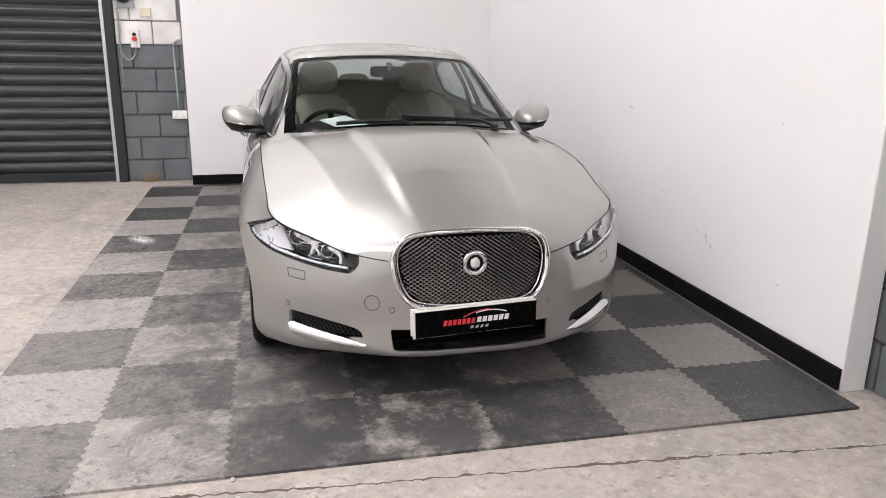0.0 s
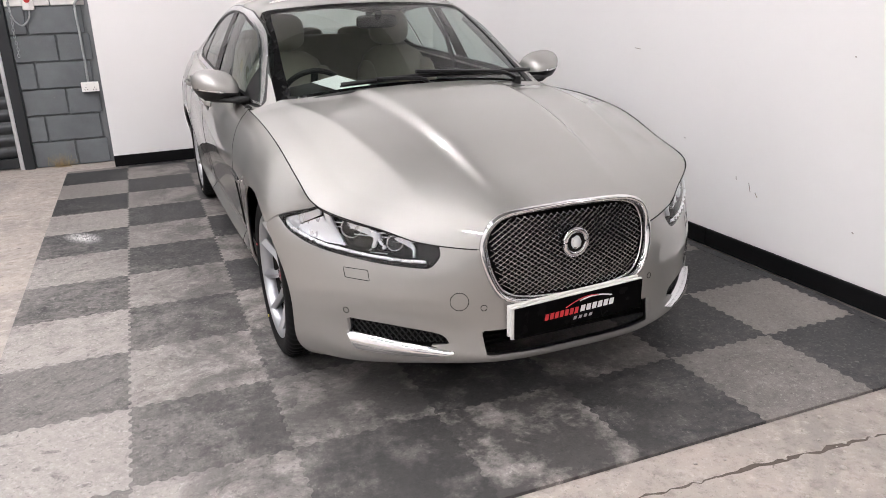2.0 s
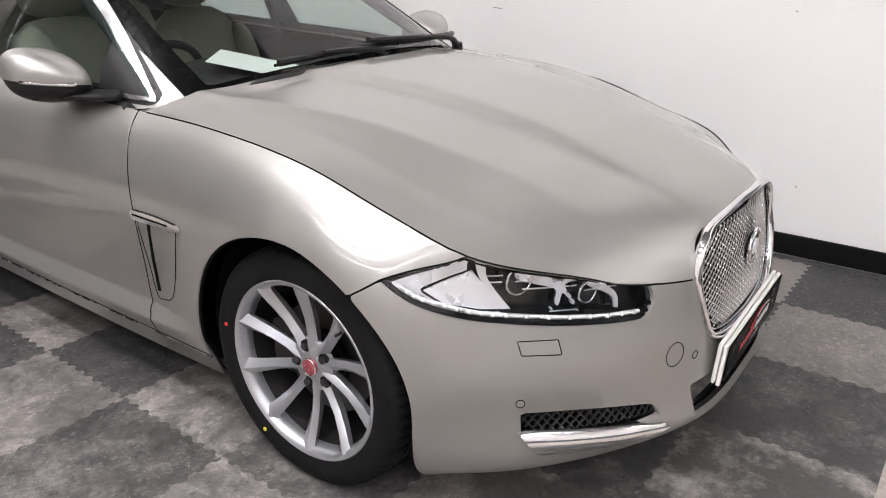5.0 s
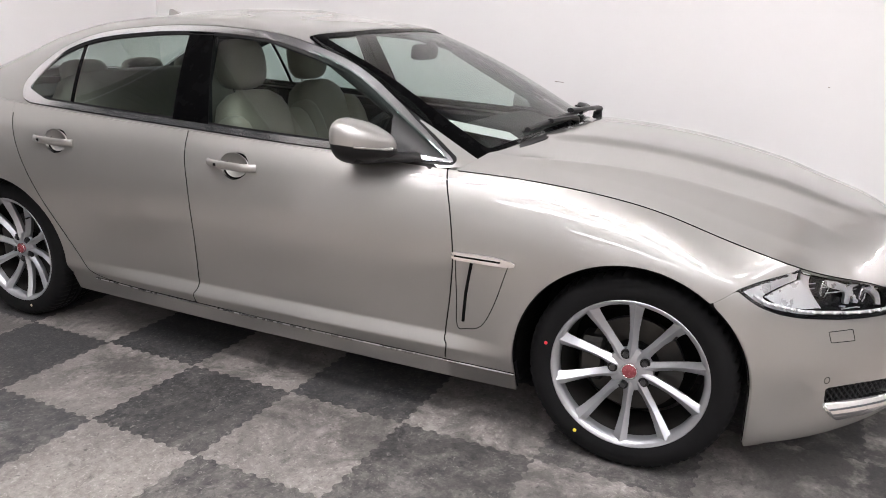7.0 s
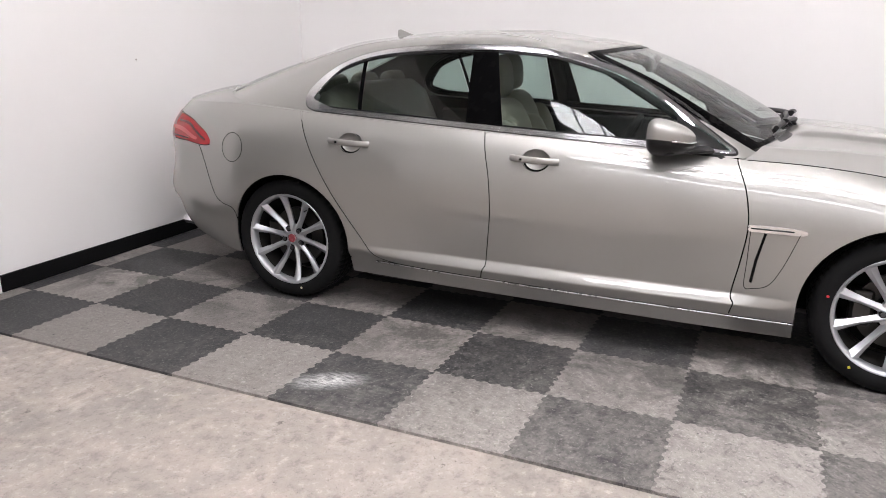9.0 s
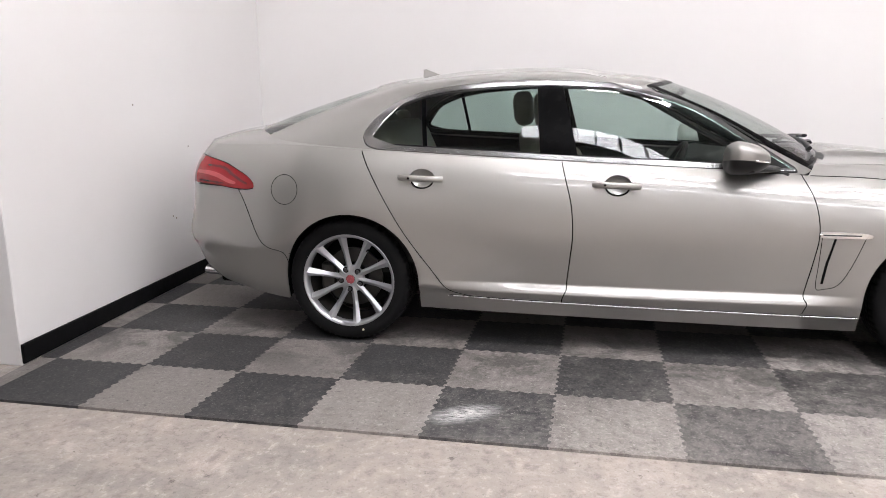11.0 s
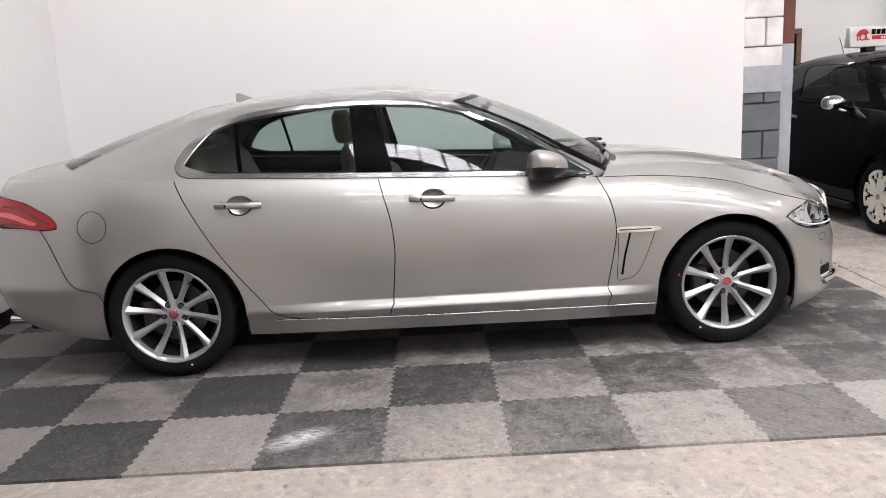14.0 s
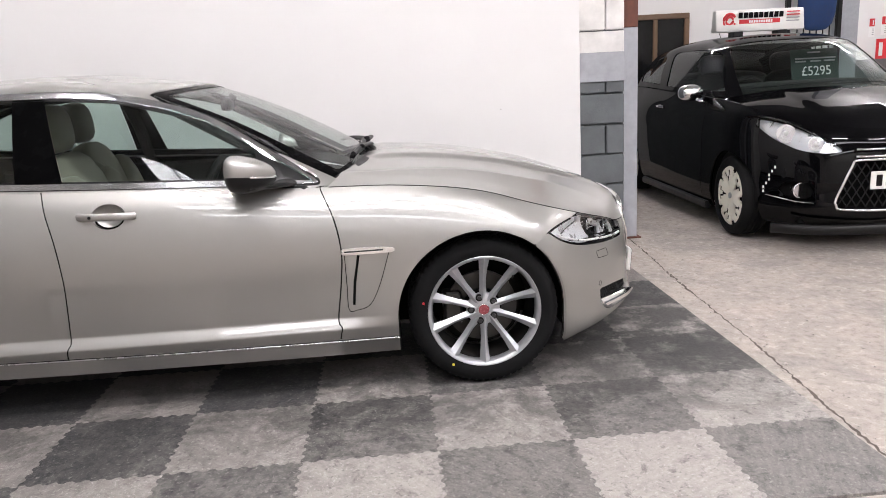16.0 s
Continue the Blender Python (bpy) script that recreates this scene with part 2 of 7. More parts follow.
def hang(name, me, material, parent=None, label="", smooth=False, loc=None):
    if not me.materials:
        for m in material if isinstance(material, (list, tuple)) else [material]:
            me.materials.append(m)
        if smooth:
            me.polygons.foreach_set("use_smooth", [True] * len(me.polygons))
            if smooth != "all":
                me.set_sharp_from_angle(angle=radians(40))
    ob = new(name, me)
    if parent:
        ob.parent = parent
    if loc is not None:
        ob.matrix_basis = loc if isinstance(loc, Matrix) else Matrix.Translation(loc)
    if label:
        ob["label"] = label
    return ob


def empty(name, m=None):
    ob = new(name)
    ob.empty_display_size = 0.1
    if m is not None:
        ob.matrix_basis = m
    return ob


def add_box(bm, lo, hi, bevel=0.0, m=None, seg=1):
    c = [(a + b) / 2 for a, b in zip(lo, hi)]
    s = [abs(b - a) for a, b in zip(lo, hi)]
    mm = Matrix.Translation(c) @ Matrix.Diagonal((*s, 1))
    geo = bmesh.ops.create_cube(bm, size=1.0, matrix=(m @ mm) if m else mm)
    if bevel:
        es = list({e for v in geo["verts"] for e in v.link_edges})
        bmesh.ops.bevel(bm, geom=es, offset=bevel, segments=seg, profile=0.5, affect="EDGES")
    return bm


def box(lo, hi, bevel=0.0, seg=1):
    return add_box(bmesh.new(), lo, hi, bevel, seg=seg)


def add_cyl(bm, a, b, r, r2=None, n=16, caps=True):
    a, b = Vector(a), Vector(b)
    d = b - a
    m = Matrix.Translation((a + b) / 2) @ d.to_track_quat("Z", "Y").to_matrix().to_4x4()
    bmesh.ops.create_cone(bm, cap_ends=caps, segments=n, radius1=r, radius2=r if r2 is None else r2, depth=d.length, matrix=m)
    return bm


def cyl(a, b, r, r2=None, n=16):
    return add_cyl(bmesh.new(), a, b, r, r2, n)


def sweep(points, r, n=8, closed=False, flat=None):
    """A tube along points; flat = (width, height) gives an oval section instead of a round one."""
    bm = bmesh.new()
    pts = [Vector(p) for p in points]
    rings = []
    up = Vector((0, 0, 1))
    for i, p in enumerate(pts):
        a = pts[i - 1] if i or closed else p
        b = pts[(i + 1) % len(pts)] if i + 1 < len(pts) or closed else p
        d = (b - a).normalized()
        side = d.cross(up)
        if side.length < 1e-3:
            side = d.cross(Vector((0, 1, 0)))
        side.normalize()
        top = side.cross(d)
        ring = []
        for k in range(n):
            w = 2 * math.pi * k / n
            u, v = (flat if flat else (r, r))
            ring.append(bm.verts.new(p + side * (u * math.cos(w)) + top * (v * math.sin(w))))
        rings.append(ring)
    m = len(rings)
    for i in range(m if closed else m - 1):
        for k in range(n):
            bm.faces.new((rings[i][k], rings[i][(k + 1) % n], rings[(i + 1) % m][(k + 1) % n], rings[(i + 1) % m][k]))
    if not closed:
        bm.faces.new(rings[0][::-1])
        bm.faces.new(rings[-1])
    bmesh.ops.recalc_face_normals(bm, faces=bm.faces)
    return bm


def spline(points, steps=8):
    """Catmull-Rom curve through points."""
    p = [np.array(q, float) for q in points]
    p = [2 * p[0] - p[1]] + p + [2 * p[-1] - p[-2]]
    out = []
    for i in range(1, len(p) - 2):
        for k in range(steps):
            t = k / steps
            out.append(0.5 * (2 * p[i] + (p[i + 1] - p[i - 1]) * t + (2 * p[i - 1] - 5 * p[i] + 4 * p[i + 1] - p[i + 2]) * t * t
                              + (3 * p[i] - p[i - 1] - 3 * p[i + 1] + p[i + 2]) * t ** 3))
    out.append(p[-2])
    return out


def structure(ob, label, category):
    return tagged(ob, label, category, kind="structure")

# ---- the building ----
WALL_X, BACK_Y, SHUT_Y, FLOOR_Z = 1.675, 4.39, 4.72, -0.012

bm = bmesh.new()
bmesh.ops.create_grid(bm, x_segments=1, y_segments=1, size=0.5, matrix=Matrix.Translation((-1.5, -1.6, 0)) @ Matrix.Diagonal((15.6, 13.2, 1, 1)))
bmesh.ops.extrude_face_region(bm, geom=bm.faces[:])
for v in bm.verts:
    v.co.z = FLOOR_Z
for f in bm.faces[:1]:
    for v in f.verts:
        v.co.z = FLOOR_Z - 0.2
bmesh.ops.recalc_face_normals(bm, faces=bm.faces)
ground = structure(part("floor", bm, CONCRETE), "worn pale concrete workshop floor with stains and chips", "floor")

# dry-lined walls of the bay
wall_side = structure(part("wall_side", box((WALL_X, -1.11, FLOOR_Z), (WALL_X + 0.13, SHUT_Y, 5.6), 0.004), WALL), "smooth white painted plasterboard wall of the display bay", "wall")
def skewed(b_):
    """Set the back wall slightly out of square, as it stands."""
    for v_ in b_.verts:
        if v_.co.y < SHUT_Y - 0.01:
            v_.co.y += (v_.co.x + 1.57) * 0.043
    return b_


wall_back = structure(part("wall_back", skewed(box((-1.535, BACK_Y, FLOOR_Z), (WALL_X, SHUT_Y, 5.6), 0.004)), WALL), "smooth white painted plasterboard wall behind the car", "wall")
base_side = empty("baseboard")
structure(base_side, "black painted skirting board along the white wall", "baseboard")
part("board", box((WALL_X - 0.018, -1.108, 0.0), (WALL_X - 0.002, 0.29, 0.10), 0.003), SKIRT, base_side)
part("board", box((WALL_X - 0.018, 0.294, 0.0), (WALL_X - 0.002, BACK_Y + 0.11, 0.10), 0.003), SKIRT, base_side)
base_back = structure(part("baseboard", skewed(box((-1.535, BACK_Y - 0.018, 0.0), (WALL_X - 0.02, BACK_Y - 0.002, 0.10), 0.003)), SKIRT), "black painted skirting board below the white wall", "baseboard")

# shutter wall: block pier beside the roller shutter
wall_pier = structure(part("wall_pier", box((-2.22, SHUT_Y + 0.03, FLOOR_Z), (-1.3, SHUT_Y + 0.25, 5.6)), MORTAR), "painted blockwork pier, grey below and white above", "wall")
COURSE, LENGTH = 0.236, 0.46


def blocks(parent, axis, at, start, end, top, split, seed, proud=0.006, depth=0.05, low=FLOOR_Z):
    """Courses of painted blocks with raked joints, on a face across the given axis."""
    rnd = random.Random(seed)
    row, z = 0, low
    while z < top - 0.05:
        a = start - (0.21 if row % 2 else 0.0) - 0.10
        while a < end - 0.02:
            lo, hi = max(a, start), min(a + LENGTH, end)
            if hi - lo > 0.04:
                j = rnd.uniform(0, proud)
                zz = (z + 0.005, min(z + COURSE, top) - 0.005)
                if axis == "y":
                    b = box((lo + 0.005, at - j, zz[0]), (hi - 0.005, at + depth, zz[1]), 0.006)
                else:
                    b = box((at - j, lo + 0.005, zz[0]), (at + depth, hi - 0.005, zz[1]), 0.006)
                part("block", b, BLOCK_WHITE if z > split else BLOCK_GREY, parent)
            a += LENGTH
        z += COURSE
        row += 1


blocks(wall_pier, "y", SHUT_Y, -2.215, -1.575, 4.5, 1.35, 4)

# roller shutter
shutter = structure(empty("roller_shutter", Matrix.Translation((-4.3, SHUT_Y, 0))), "closed anthracite steel roller shutter with curved slats", "roller shutter")
prof = [(0.0, 0.0), (-0.010, 0.012), (-0.020, 0.036), (-0.022, 0.060), (-0.015, 0.084), (-0.003, 0.098), (0.004, 0.104), (0.004, 0.112)]
bm = bmesh.new()
rows_ = [[bm.verts.new((x, d, z)) for d, z in prof] for x in (-1.95, 1.95)]
for i in range(len(prof) - 1):
    bm.faces.new((rows_[0][i], rows_[1][i], rows_[1][i + 1], rows_[0][i + 1]))
slat_mesh = bpy.data.meshes.new("slat")
bm.to_mesh(slat_mesh)
bm.free()
for k in range(38):
    hang("slat", slat_mesh, SHUTTER, shutter, smooth="all", loc=(0, 0.06, 0.09 + 0.112 * k))
part("bottom_rail", box((-1.95, 0.03, 0.0), (1.95, 0.075, 0.09), 0.008), SHUTTER, shutter)
guide = structure(empty("shutter_guide", Matrix.Translation((-2.26, SHUT_Y, 0))), "dark steel shutter guide channel with pale edge strip", "shutter guide")
part("channel", box((-0.045, -0.03, FLOOR_Z), (0.045, 0.06, 4.5), 0.006), SHUTTER, guide)
part("edge_strip", box((-0.082, -0.012, FLOOR_Z), (-0.047, 0.04, 4.5), 0.004), ALU, guide, "pale aluminium edge strip")
lintel = structure(part("wall_lintel", box((-9.2, SHUT_Y + 0.1, 4.2), (-2.22, SHUT_Y + 0.3, 5.6)), BLOCK_WHITE), "white painted wall over the roller shutter", "wall")
wall_far_left = structure(part("wall_shutter_side", box((-9.2, SHUT_Y + 0.1, FLOOR_Z), (-6.25, SHUT_Y + 0.3, 4.2)), BLOCK_WHITE), "white painted block wall beside the shutter", "wall")

# unseen closing walls and roof; partition added to darken the black car's reflections
for nm, lo, hi in (("wall_west", (-9.4, -8.2), (-9.2, 5.0)), ("wall_south", (-9.2, -8.4), (6.4, -8.2)), ("wall_partition", (2.06, -1.52), (6.2, -1.35))):
    structure(part(nm, box((*lo, FLOOR_Z), (*hi, 1.42)), BLOCK_WHITE if nm == "wall_west" else BLOCK_GREY), "unseen painted lower part of a closing block wall", "wall")
    structure(part(nm, box((lo[0] + .004, lo[1] + .004, 1.42), (hi[0] - .004, hi[1] - .004, 5.6)), BLOCK_WHITE if nm != "wall_partition" else BLOCK_GREY), "unseen painted upper part of a closing block wall", "wall")
structure(part("wall_east", box((6.2, -8.2, FLOOR_Z), (6.4, 5.0, 5.6)), WALL), "white painted wall behind the black car", "wall")

# block wall and steel column past the end of the bay
wall_stub = structure(part("wall_stub", box((1.86, -1.50, FLOOR_Z), (2.05, -1.0, 5.6)), MORTAR), "grey and white painted blockwork beside a steel column", "wall")
blocks(wall_stub, "x", 1.82, -1.50, -1.0, 4.5, 1.35, 9)
column = structure(empty("steel_column", Matrix.Translation((1.97, -1.565, FLOOR_Z))), "grey painted steel column with red oxide upper part", "column")
for nm, z0, z1, m_ in (("lower_shaft", 0, 1.67, STEEL_GREY), ("upper_shaft", 1.674, 4.5, RUST)):
    b = bmesh.new()
    add_box(b, (-0.08, -0.062, z0), (-0.068, 0.062, z1), 0.002)
    add_box(b, (0.068, -0.062, z0), (0.08, 0.062, z1), 0.002)
    add_box(b, (-0.067, -0.005, z0), (0.067, 0.005, z1))
    part(nm, b, m_, column)
part("base_plate", box((-0.11, -0.09, 0), (0.11, 0.09, 0.012), 0.003), RUST, column)
structure(part("steel_bracket", box((1.80, -1.50, 1.26), (1.815, -1.12, 1.48), 0.003), STEEL_GREY), "grey painted steel plate bolted to the blockwork", "bracket")

# roof with glazed strip and added batten lights
for x0, x1, y0, y1 in ((-9.3, -8.75, -8.3, 5.0), (-8.2, -5.5, -8.3, 5.0), (-8.75, -8.2, 2.6, 5.0), (-5.5, -4.7, 2.45, 5.0), (-4.7, 6.3, -8.3, 5.0)):
    structure(part("ceiling", box((x0, y0, 5.6), (x1, y1, 5.7)), ROOFSHEET), "pale lined workshop roof", "ceiling")
glaze = glow("rooflight_glazing", (0.96, 0.98, 1.0), ROOF_GLOW)


def rooflight(x0, x1, end, pitch, count):
    """A glazed strip in the roof: translucent panes between dark bars, running back from its end."""
    strip_ = structure(empty("rooflight", Matrix.Translation(((x0 + x1) / 2, end, 5.66))), "bright translucent roof light strip with glazing bars", "roof light")
    half = (x1 - x0) / 2
    made_ = []
    for nm_, b_ in (("pane", box((-half, -pitch / 2 + .02, 0), (half, pitch / 2 - .02, 0.01))), ("glazing_bar", box((-half, -0.02, -0.05), (half, 0.02, 0.03)))):
        me_ = bpy.data.meshes.new(nm_)
        b_.to_mesh(me_)
        b_.free()
        made_.append(me_)
    for k_ in range(count):
        hang("pane", made_[0], glaze, strip_, loc=(0, -(k_ + .5) * pitch, 0))
        hang("glazing_bar", made_[1], SHUTTER, strip_, loc=(0, -(k_ + 1) * pitch, 0))


rooflight(-5.5, -4.7, 2.45, 0.46, 23)
rooflight(-8.75, -8.2, 2.6, 0.92, 11)
tube = glow("lit_batten", (1.0, 0.99, 0.985), BATTEN_GLOW)
lamp = None
# unseen battens, added where cars, walls and floor needed more light
for x, ys in ((-2.6, (-1.8, 0.6)), (-1.7, (2.0,)), (-2.6, (-5.4,)), (0.9, (-6.4,)), (5.6, (-2.3, -7.3))):
    for y in ys:
        at = Matrix.Translation((x, y, 4.9))
        if lamp is None:
            lamp = tagged(empty("batten_light", at), "unseen white LED batten light added under the roof to brighten the hall", "ceiling light", "batten lights")
            part("housing", box((-0.05, -0.75, 0.03), (0.05, 0.75, 0.09), 0.01), WHITE_PLASTIC, lamp)
            part("diffuser", box((-0.045, -0.74, -0.02), (0.045, 0.74, 0.028), 0.012), tube, lamp)
            for s in (-0.5, 0.5):
                part("hanger", cyl((0, s, 0.09), (0, s, 0.70), 0.004, n=6), GALV, lamp)
        else:
            copy_thing(lamp, at)

# ---- the silver saloon ----
def make_paint(name, colour, flake=0.55, rough=0.3, coat=1.0, spec=0.5, ior=1.5):
    n = Nodes(name)
    speck = n.noise(900.0, 2.0, 0.6, world_space=False)
    col = n.mix(n.ramp(speck, 0.35, 0.7), tuple(c * 0.94 for c in colour), tuple(min(1, c * 1.05) for c in colour))
    film = n.noise(2.5, 6.0, 0.6, world_space=False)
    n.set(colour=col, metal=flake, rough=n.ramp(speck, 0.3, 0.7, rough - 0.05, rough + 0.05), coat=coat, spec=spec, coat_rough=n.ramp(film, 0.4, 0.75, 0.008, 0.03))
    n.p.inputs["Coat IOR"].default_value = ior
    return n.m


def make_glass(name, tint, gloss=1.5):
    """A thin pane: tinted and clear, with gloss that rises towards grazing angles from either side."""
    n = Nodes(name)
    out = n.t.nodes["Material Output"]
    clear, shine, edge_, mixer = n.node("ShaderNodeBsdfTransparent"), n.node("ShaderNodeBsdfGlossy"), n.node("ShaderNodeLayerWeight"), n.node("ShaderNodeMixShader")
    clear.inputs[0].default_value = (*tint, 1)
    shine.inputs["Roughness"].default_value = 0.01
    edge_.inputs["Blend"].default_value = 0.5
    f0 = ((gloss - 1) / (gloss + 1)) ** 2 * 1.6
    n.plug(n.math("ADD", n.math("MULTIPLY", n.math("POWER", edge_.outputs["Facing"], 5.0), 1 - f0), f0), mixer.inputs[0])
    n.plug(clear.outputs[0], mixer.inputs[1])
    n.plug(shine.outputs[0], mixer.inputs[2])
    n.plug(mixer.outputs[0], out.inputs["Surface"])
    return n.m


PAINT = make_paint("champagne_metallic_paint", (0.37, 0.361, 0.345), 0.83, 0.48, ior=1.75)
SCREEN_GLASS = make_glass("clear_screen_glass", (0.76, 0.83, 0.795), 1.5)
GLASS = make_glass("tinted_car_glass", (0.69, 0.785, 0.755), 1.52)
DARK_GLASS = make_glass("darker_rear_glass", (0.60, 0.70, 0.67), 1.5)
LENS = make_glass("clear_lens", (0.93, 0.94, 0.95), 1.45)
CHROME = plain("chrome", (0.82, 0.82, 0.83), 0.09, metal=1.0, vary=0.03)
SATIN = plain("silver_wheel_lacquer", (0.44, 0.45, 0.47), 0.34, metal=0.75, vary=0.05, coat=0.5)
RUBBER = plain("tyre_rubber", (0.007, 0.007, 0.0075), 0.7, spec=0.14, vary=0.25, scale=30, bump=0.15)
GLOSS_BLACK = plain("gloss_black_trim", (0.004, 0.004, 0.0045), 0.12, vary=0.2, spec=0.3)
VOID = plain("underbody_black", (0.003, 0.003, 0.003), 0.9, vary=0.3, spec=0.15)
LEATHER = plain("cream_leather", (0.24, 0.215, 0.175), 0.5, vary=0.1, bump=0.2)
DASH = plain("dark_dashboard_vinyl", (0.012, 0.012, 0.012), 0.65, vary=0.2, spec=0.25, bump=0.2)
TRIM = plain("pale_headlining", (0.36, 0.34, 0.30), 0.8, vary=0.08)
RED_LENS = plain("red_lamp_lens", (0.33, 0.002, 0.007), 0.10, vary=0.25, coat=0.35, spec=0.3)
PINK_LENS = plain("pale_red_light_guide", (0.60, 0.09, 0.10), 0.12, vary=0.15, coat=0.4)
DARK_RED = plain("dark_red_reflector", (0.11, 0.001, 0.004), 0.2, vary=0.3, coat=0.5)
BOLT = plain("dark_bolt_steel", (0.10, 0.10, 0.105), 0.35, metal=0.9, vary=0.2)
DISC = plain("brake_disc_steel", (0.055, 0.053, 0.05), 0.4, metal=0.9, vary=0.2)
RED_CAP = plain("red_enamel", (0.27, 0.055, 0.065), 0.25, vary=0.3, scale=120)
MESH_CHROME = plain("bright_mesh_chrome", (0.80, 0.80, 0.80), 0.20, metal=1.0, vary=0.03)
GRILLE_CHROME = plain("satin_grille_chrome", (0.62, 0.62, 0.63), 0.28, metal=1.0, vary=0.05)
LAMP_WHITE = plain("pale_lamp_reflector", (0.86, 0.87, 0.89), 0.3, metal=0.55, vary=0.05)
TRIM = plain("satin_window_trim", (0.66, 0.66, 0.67), 0.20, metal=1.0, vary=0.05)
PILLAR = plain("black_pillar_film", (0.002, 0.002, 0.0022), 0.25, vary=0.2, spec=0.03)
# barrel near black: shade between the spokes is put into its colour
BARREL = plain("shaded_rim_barrel", (0.018, 0.017, 0.016), 0.6, metal=0.3, vary=0.3, spec=0.2)
DIM_CHROME = plain("lamp_reflector", (0.84, 0.85, 0.87), 0.30, metal=0.8, vary=0.05)


def cubic(t, knots, p):
    """Cubic through p at knots (first axis), with tangents from the neighbours; t: where to read it."""
    knots, p = np.asarray(knots, float), np.asarray(p, float)
    d = np.diff(p, axis=0) / np.diff(knots).reshape(-1, *[1] * (p.ndim - 1))
    h = np.diff(knots).reshape(-1, *[1] * (p.ndim - 1))
    m = np.empty_like(p)
    m[0], m[-1] = d[0], d[-1]
    m[1:-1] = (d[:-1] * h[1:] + d[1:] * h[:-1]) / (h[1:] + h[:-1])
    i = np.clip(np.searchsorted(knots, t, side="right") - 1, 0, len(knots) - 2)
    hh = np.diff(knots)[i]
    s = (np.asarray(t) - knots[i]) / hh
    shape = (-1, *[1] * (p.ndim - 1))
    s, hh = s.reshape(shape), hh.reshape(shape)
    return ((2 * s ** 3 - 3 * s ** 2 + 1) * p[i] + (s ** 3 - 2 * s ** 2 + s) * hh * m[i] + (-2 * s ** 3 + 3 * s ** 2) * p[i + 1] + (s ** 3 - s ** 2) * hh * m[i + 1])


class Sheet:
    """A grid surface from rings of control points: u along the rings, v from ring to ring."""

    def __init__(self, rings, nu, nv, centre_v=False):
        r = np.array(rings, float)
        flip = np.array([-1, 1, 1.0])
        step = np.linalg.norm(np.diff(r, axis=1), axis=2).mean(0)
        self.su = np.r_[0, np.cumsum(step)]
        pad = np.concatenate([r[:, 2:0:-1] * flip, r, r[:, -2:-4:-1] * flip], axis=1)
        ku = np.r_[-self.su[2], -self.su[1], self.su, 2 * self.su[-1] - self.su[-2], 2 * self.su[-1] - self.su[-3]]
        self.sv = np.r_[0, np.cumsum(np.maximum(np.linalg.norm(np.diff(r, axis=0), axis=2).mean(1), 0.02))]
        self.u, self.v = np.linspace(0, self.su[-1], nu), np.linspace(0, self.sv[-1], nv)
        along = cubic(self.u, ku, pad.swapaxes(0, 1))            # nu, rings, 3
        if centre_v:
            along = np.concatenate([along, along[:, -2:-3:-1] * flip], axis=1)
            kv = np.r_[self.sv, 2 * self.sv[-1] - self.sv[-2]]
        else:
            kv = self.sv
        self.p = cubic(self.v, kv, along.swapaxes(0, 1)).swapaxes(0, 1)  # nu, nv, 3
        self.p[0, :, 0] = 0
        self.p[-1, :, 0] = 0
        self.finish()

    def finish(self):
        du, dv = np.gradient(self.p, axis=0), np.gradient(self.p, axis=1)
        n = np.cross(du, dv)
        n[0, :, 0] = 0
        n[-1, :, 0] = 0
        self.n = n / np.maximum(np.linalg.norm(n, axis=2, keepdims=True), 1e-9)
        out = self.p - self.p.mean((0, 1))
        if (self.n[:, :, 0] * np.abs(out[:, :, 0])).mean() < 0 or (self.n[:, :, 0]).mean() < -0.02:
            self.n *= -1
            self.turned = True
        else:
            self.turned = False
        self.uu = np.repeat(self.u[:, None], self.p.shape[1], 1)
        self.vv = np.repeat(self.v[None], self.p.shape[0], 0)

    def near(self, x, y, z):
        """The u of the grid point nearest to a place."""
        d = ((self.p - (x, y, z)) ** 2).sum(2)
        return float(self.uu.ravel()[d.argmin()])

    def at(self, u, z, off=0.0):
        """The place on the surface at u and height z (heights rise with v), off metres proud of it."""
        f = np.interp(u, self.u, np.arange(len(self.u)))
        i = min(int(f), len(self.u) - 2)
        w = f - i
        p, n = self.p[i] * (1 - w) + self.p[i + 1] * w, self.n[i] * (1 - w) + self.n[i + 1] * w
        zz = np.maximum.accumulate(p[:, 2] + np.arange(len(p)) * 1e-7)
        q = np.array([np.interp(z, zz, p[:, k]) for k in range(3)])
        m = np.array([np.interp(z, zz, n[:, k]) for k in range(3)])
        return q + off * m / np.linalg.norm(m)


def inside(a, b, poly):
    """Signed distance of points (a, b) to a closed outline, negative within."""
    poly = np.asarray(poly, float)
    best, odd = np.full(a.shape, 1e9), np.zeros(a.shape, bool)
    for (x0, y0), (x1, y1) in zip(poly, np.roll(poly, -1, axis=0)):
        ex, ey = x1 - x0, y1 - y0
        t = np.clip(((a - x0) * ex + (b - y0) * ey) / max(ex * ex + ey * ey, 1e-12), 0, 1)
        best = np.minimum(best, (a - x0 - t * ex) ** 2 + (b - y0 - t * ey) ** 2)
        if y0 != y1:
            odd ^= ((y0 > b) != (y1 > b)) & (a < (x1 - x0) * (b - y0) / (y1 - y0) + x0)
    return np.where(odd, -1, 1) * np.sqrt(best)


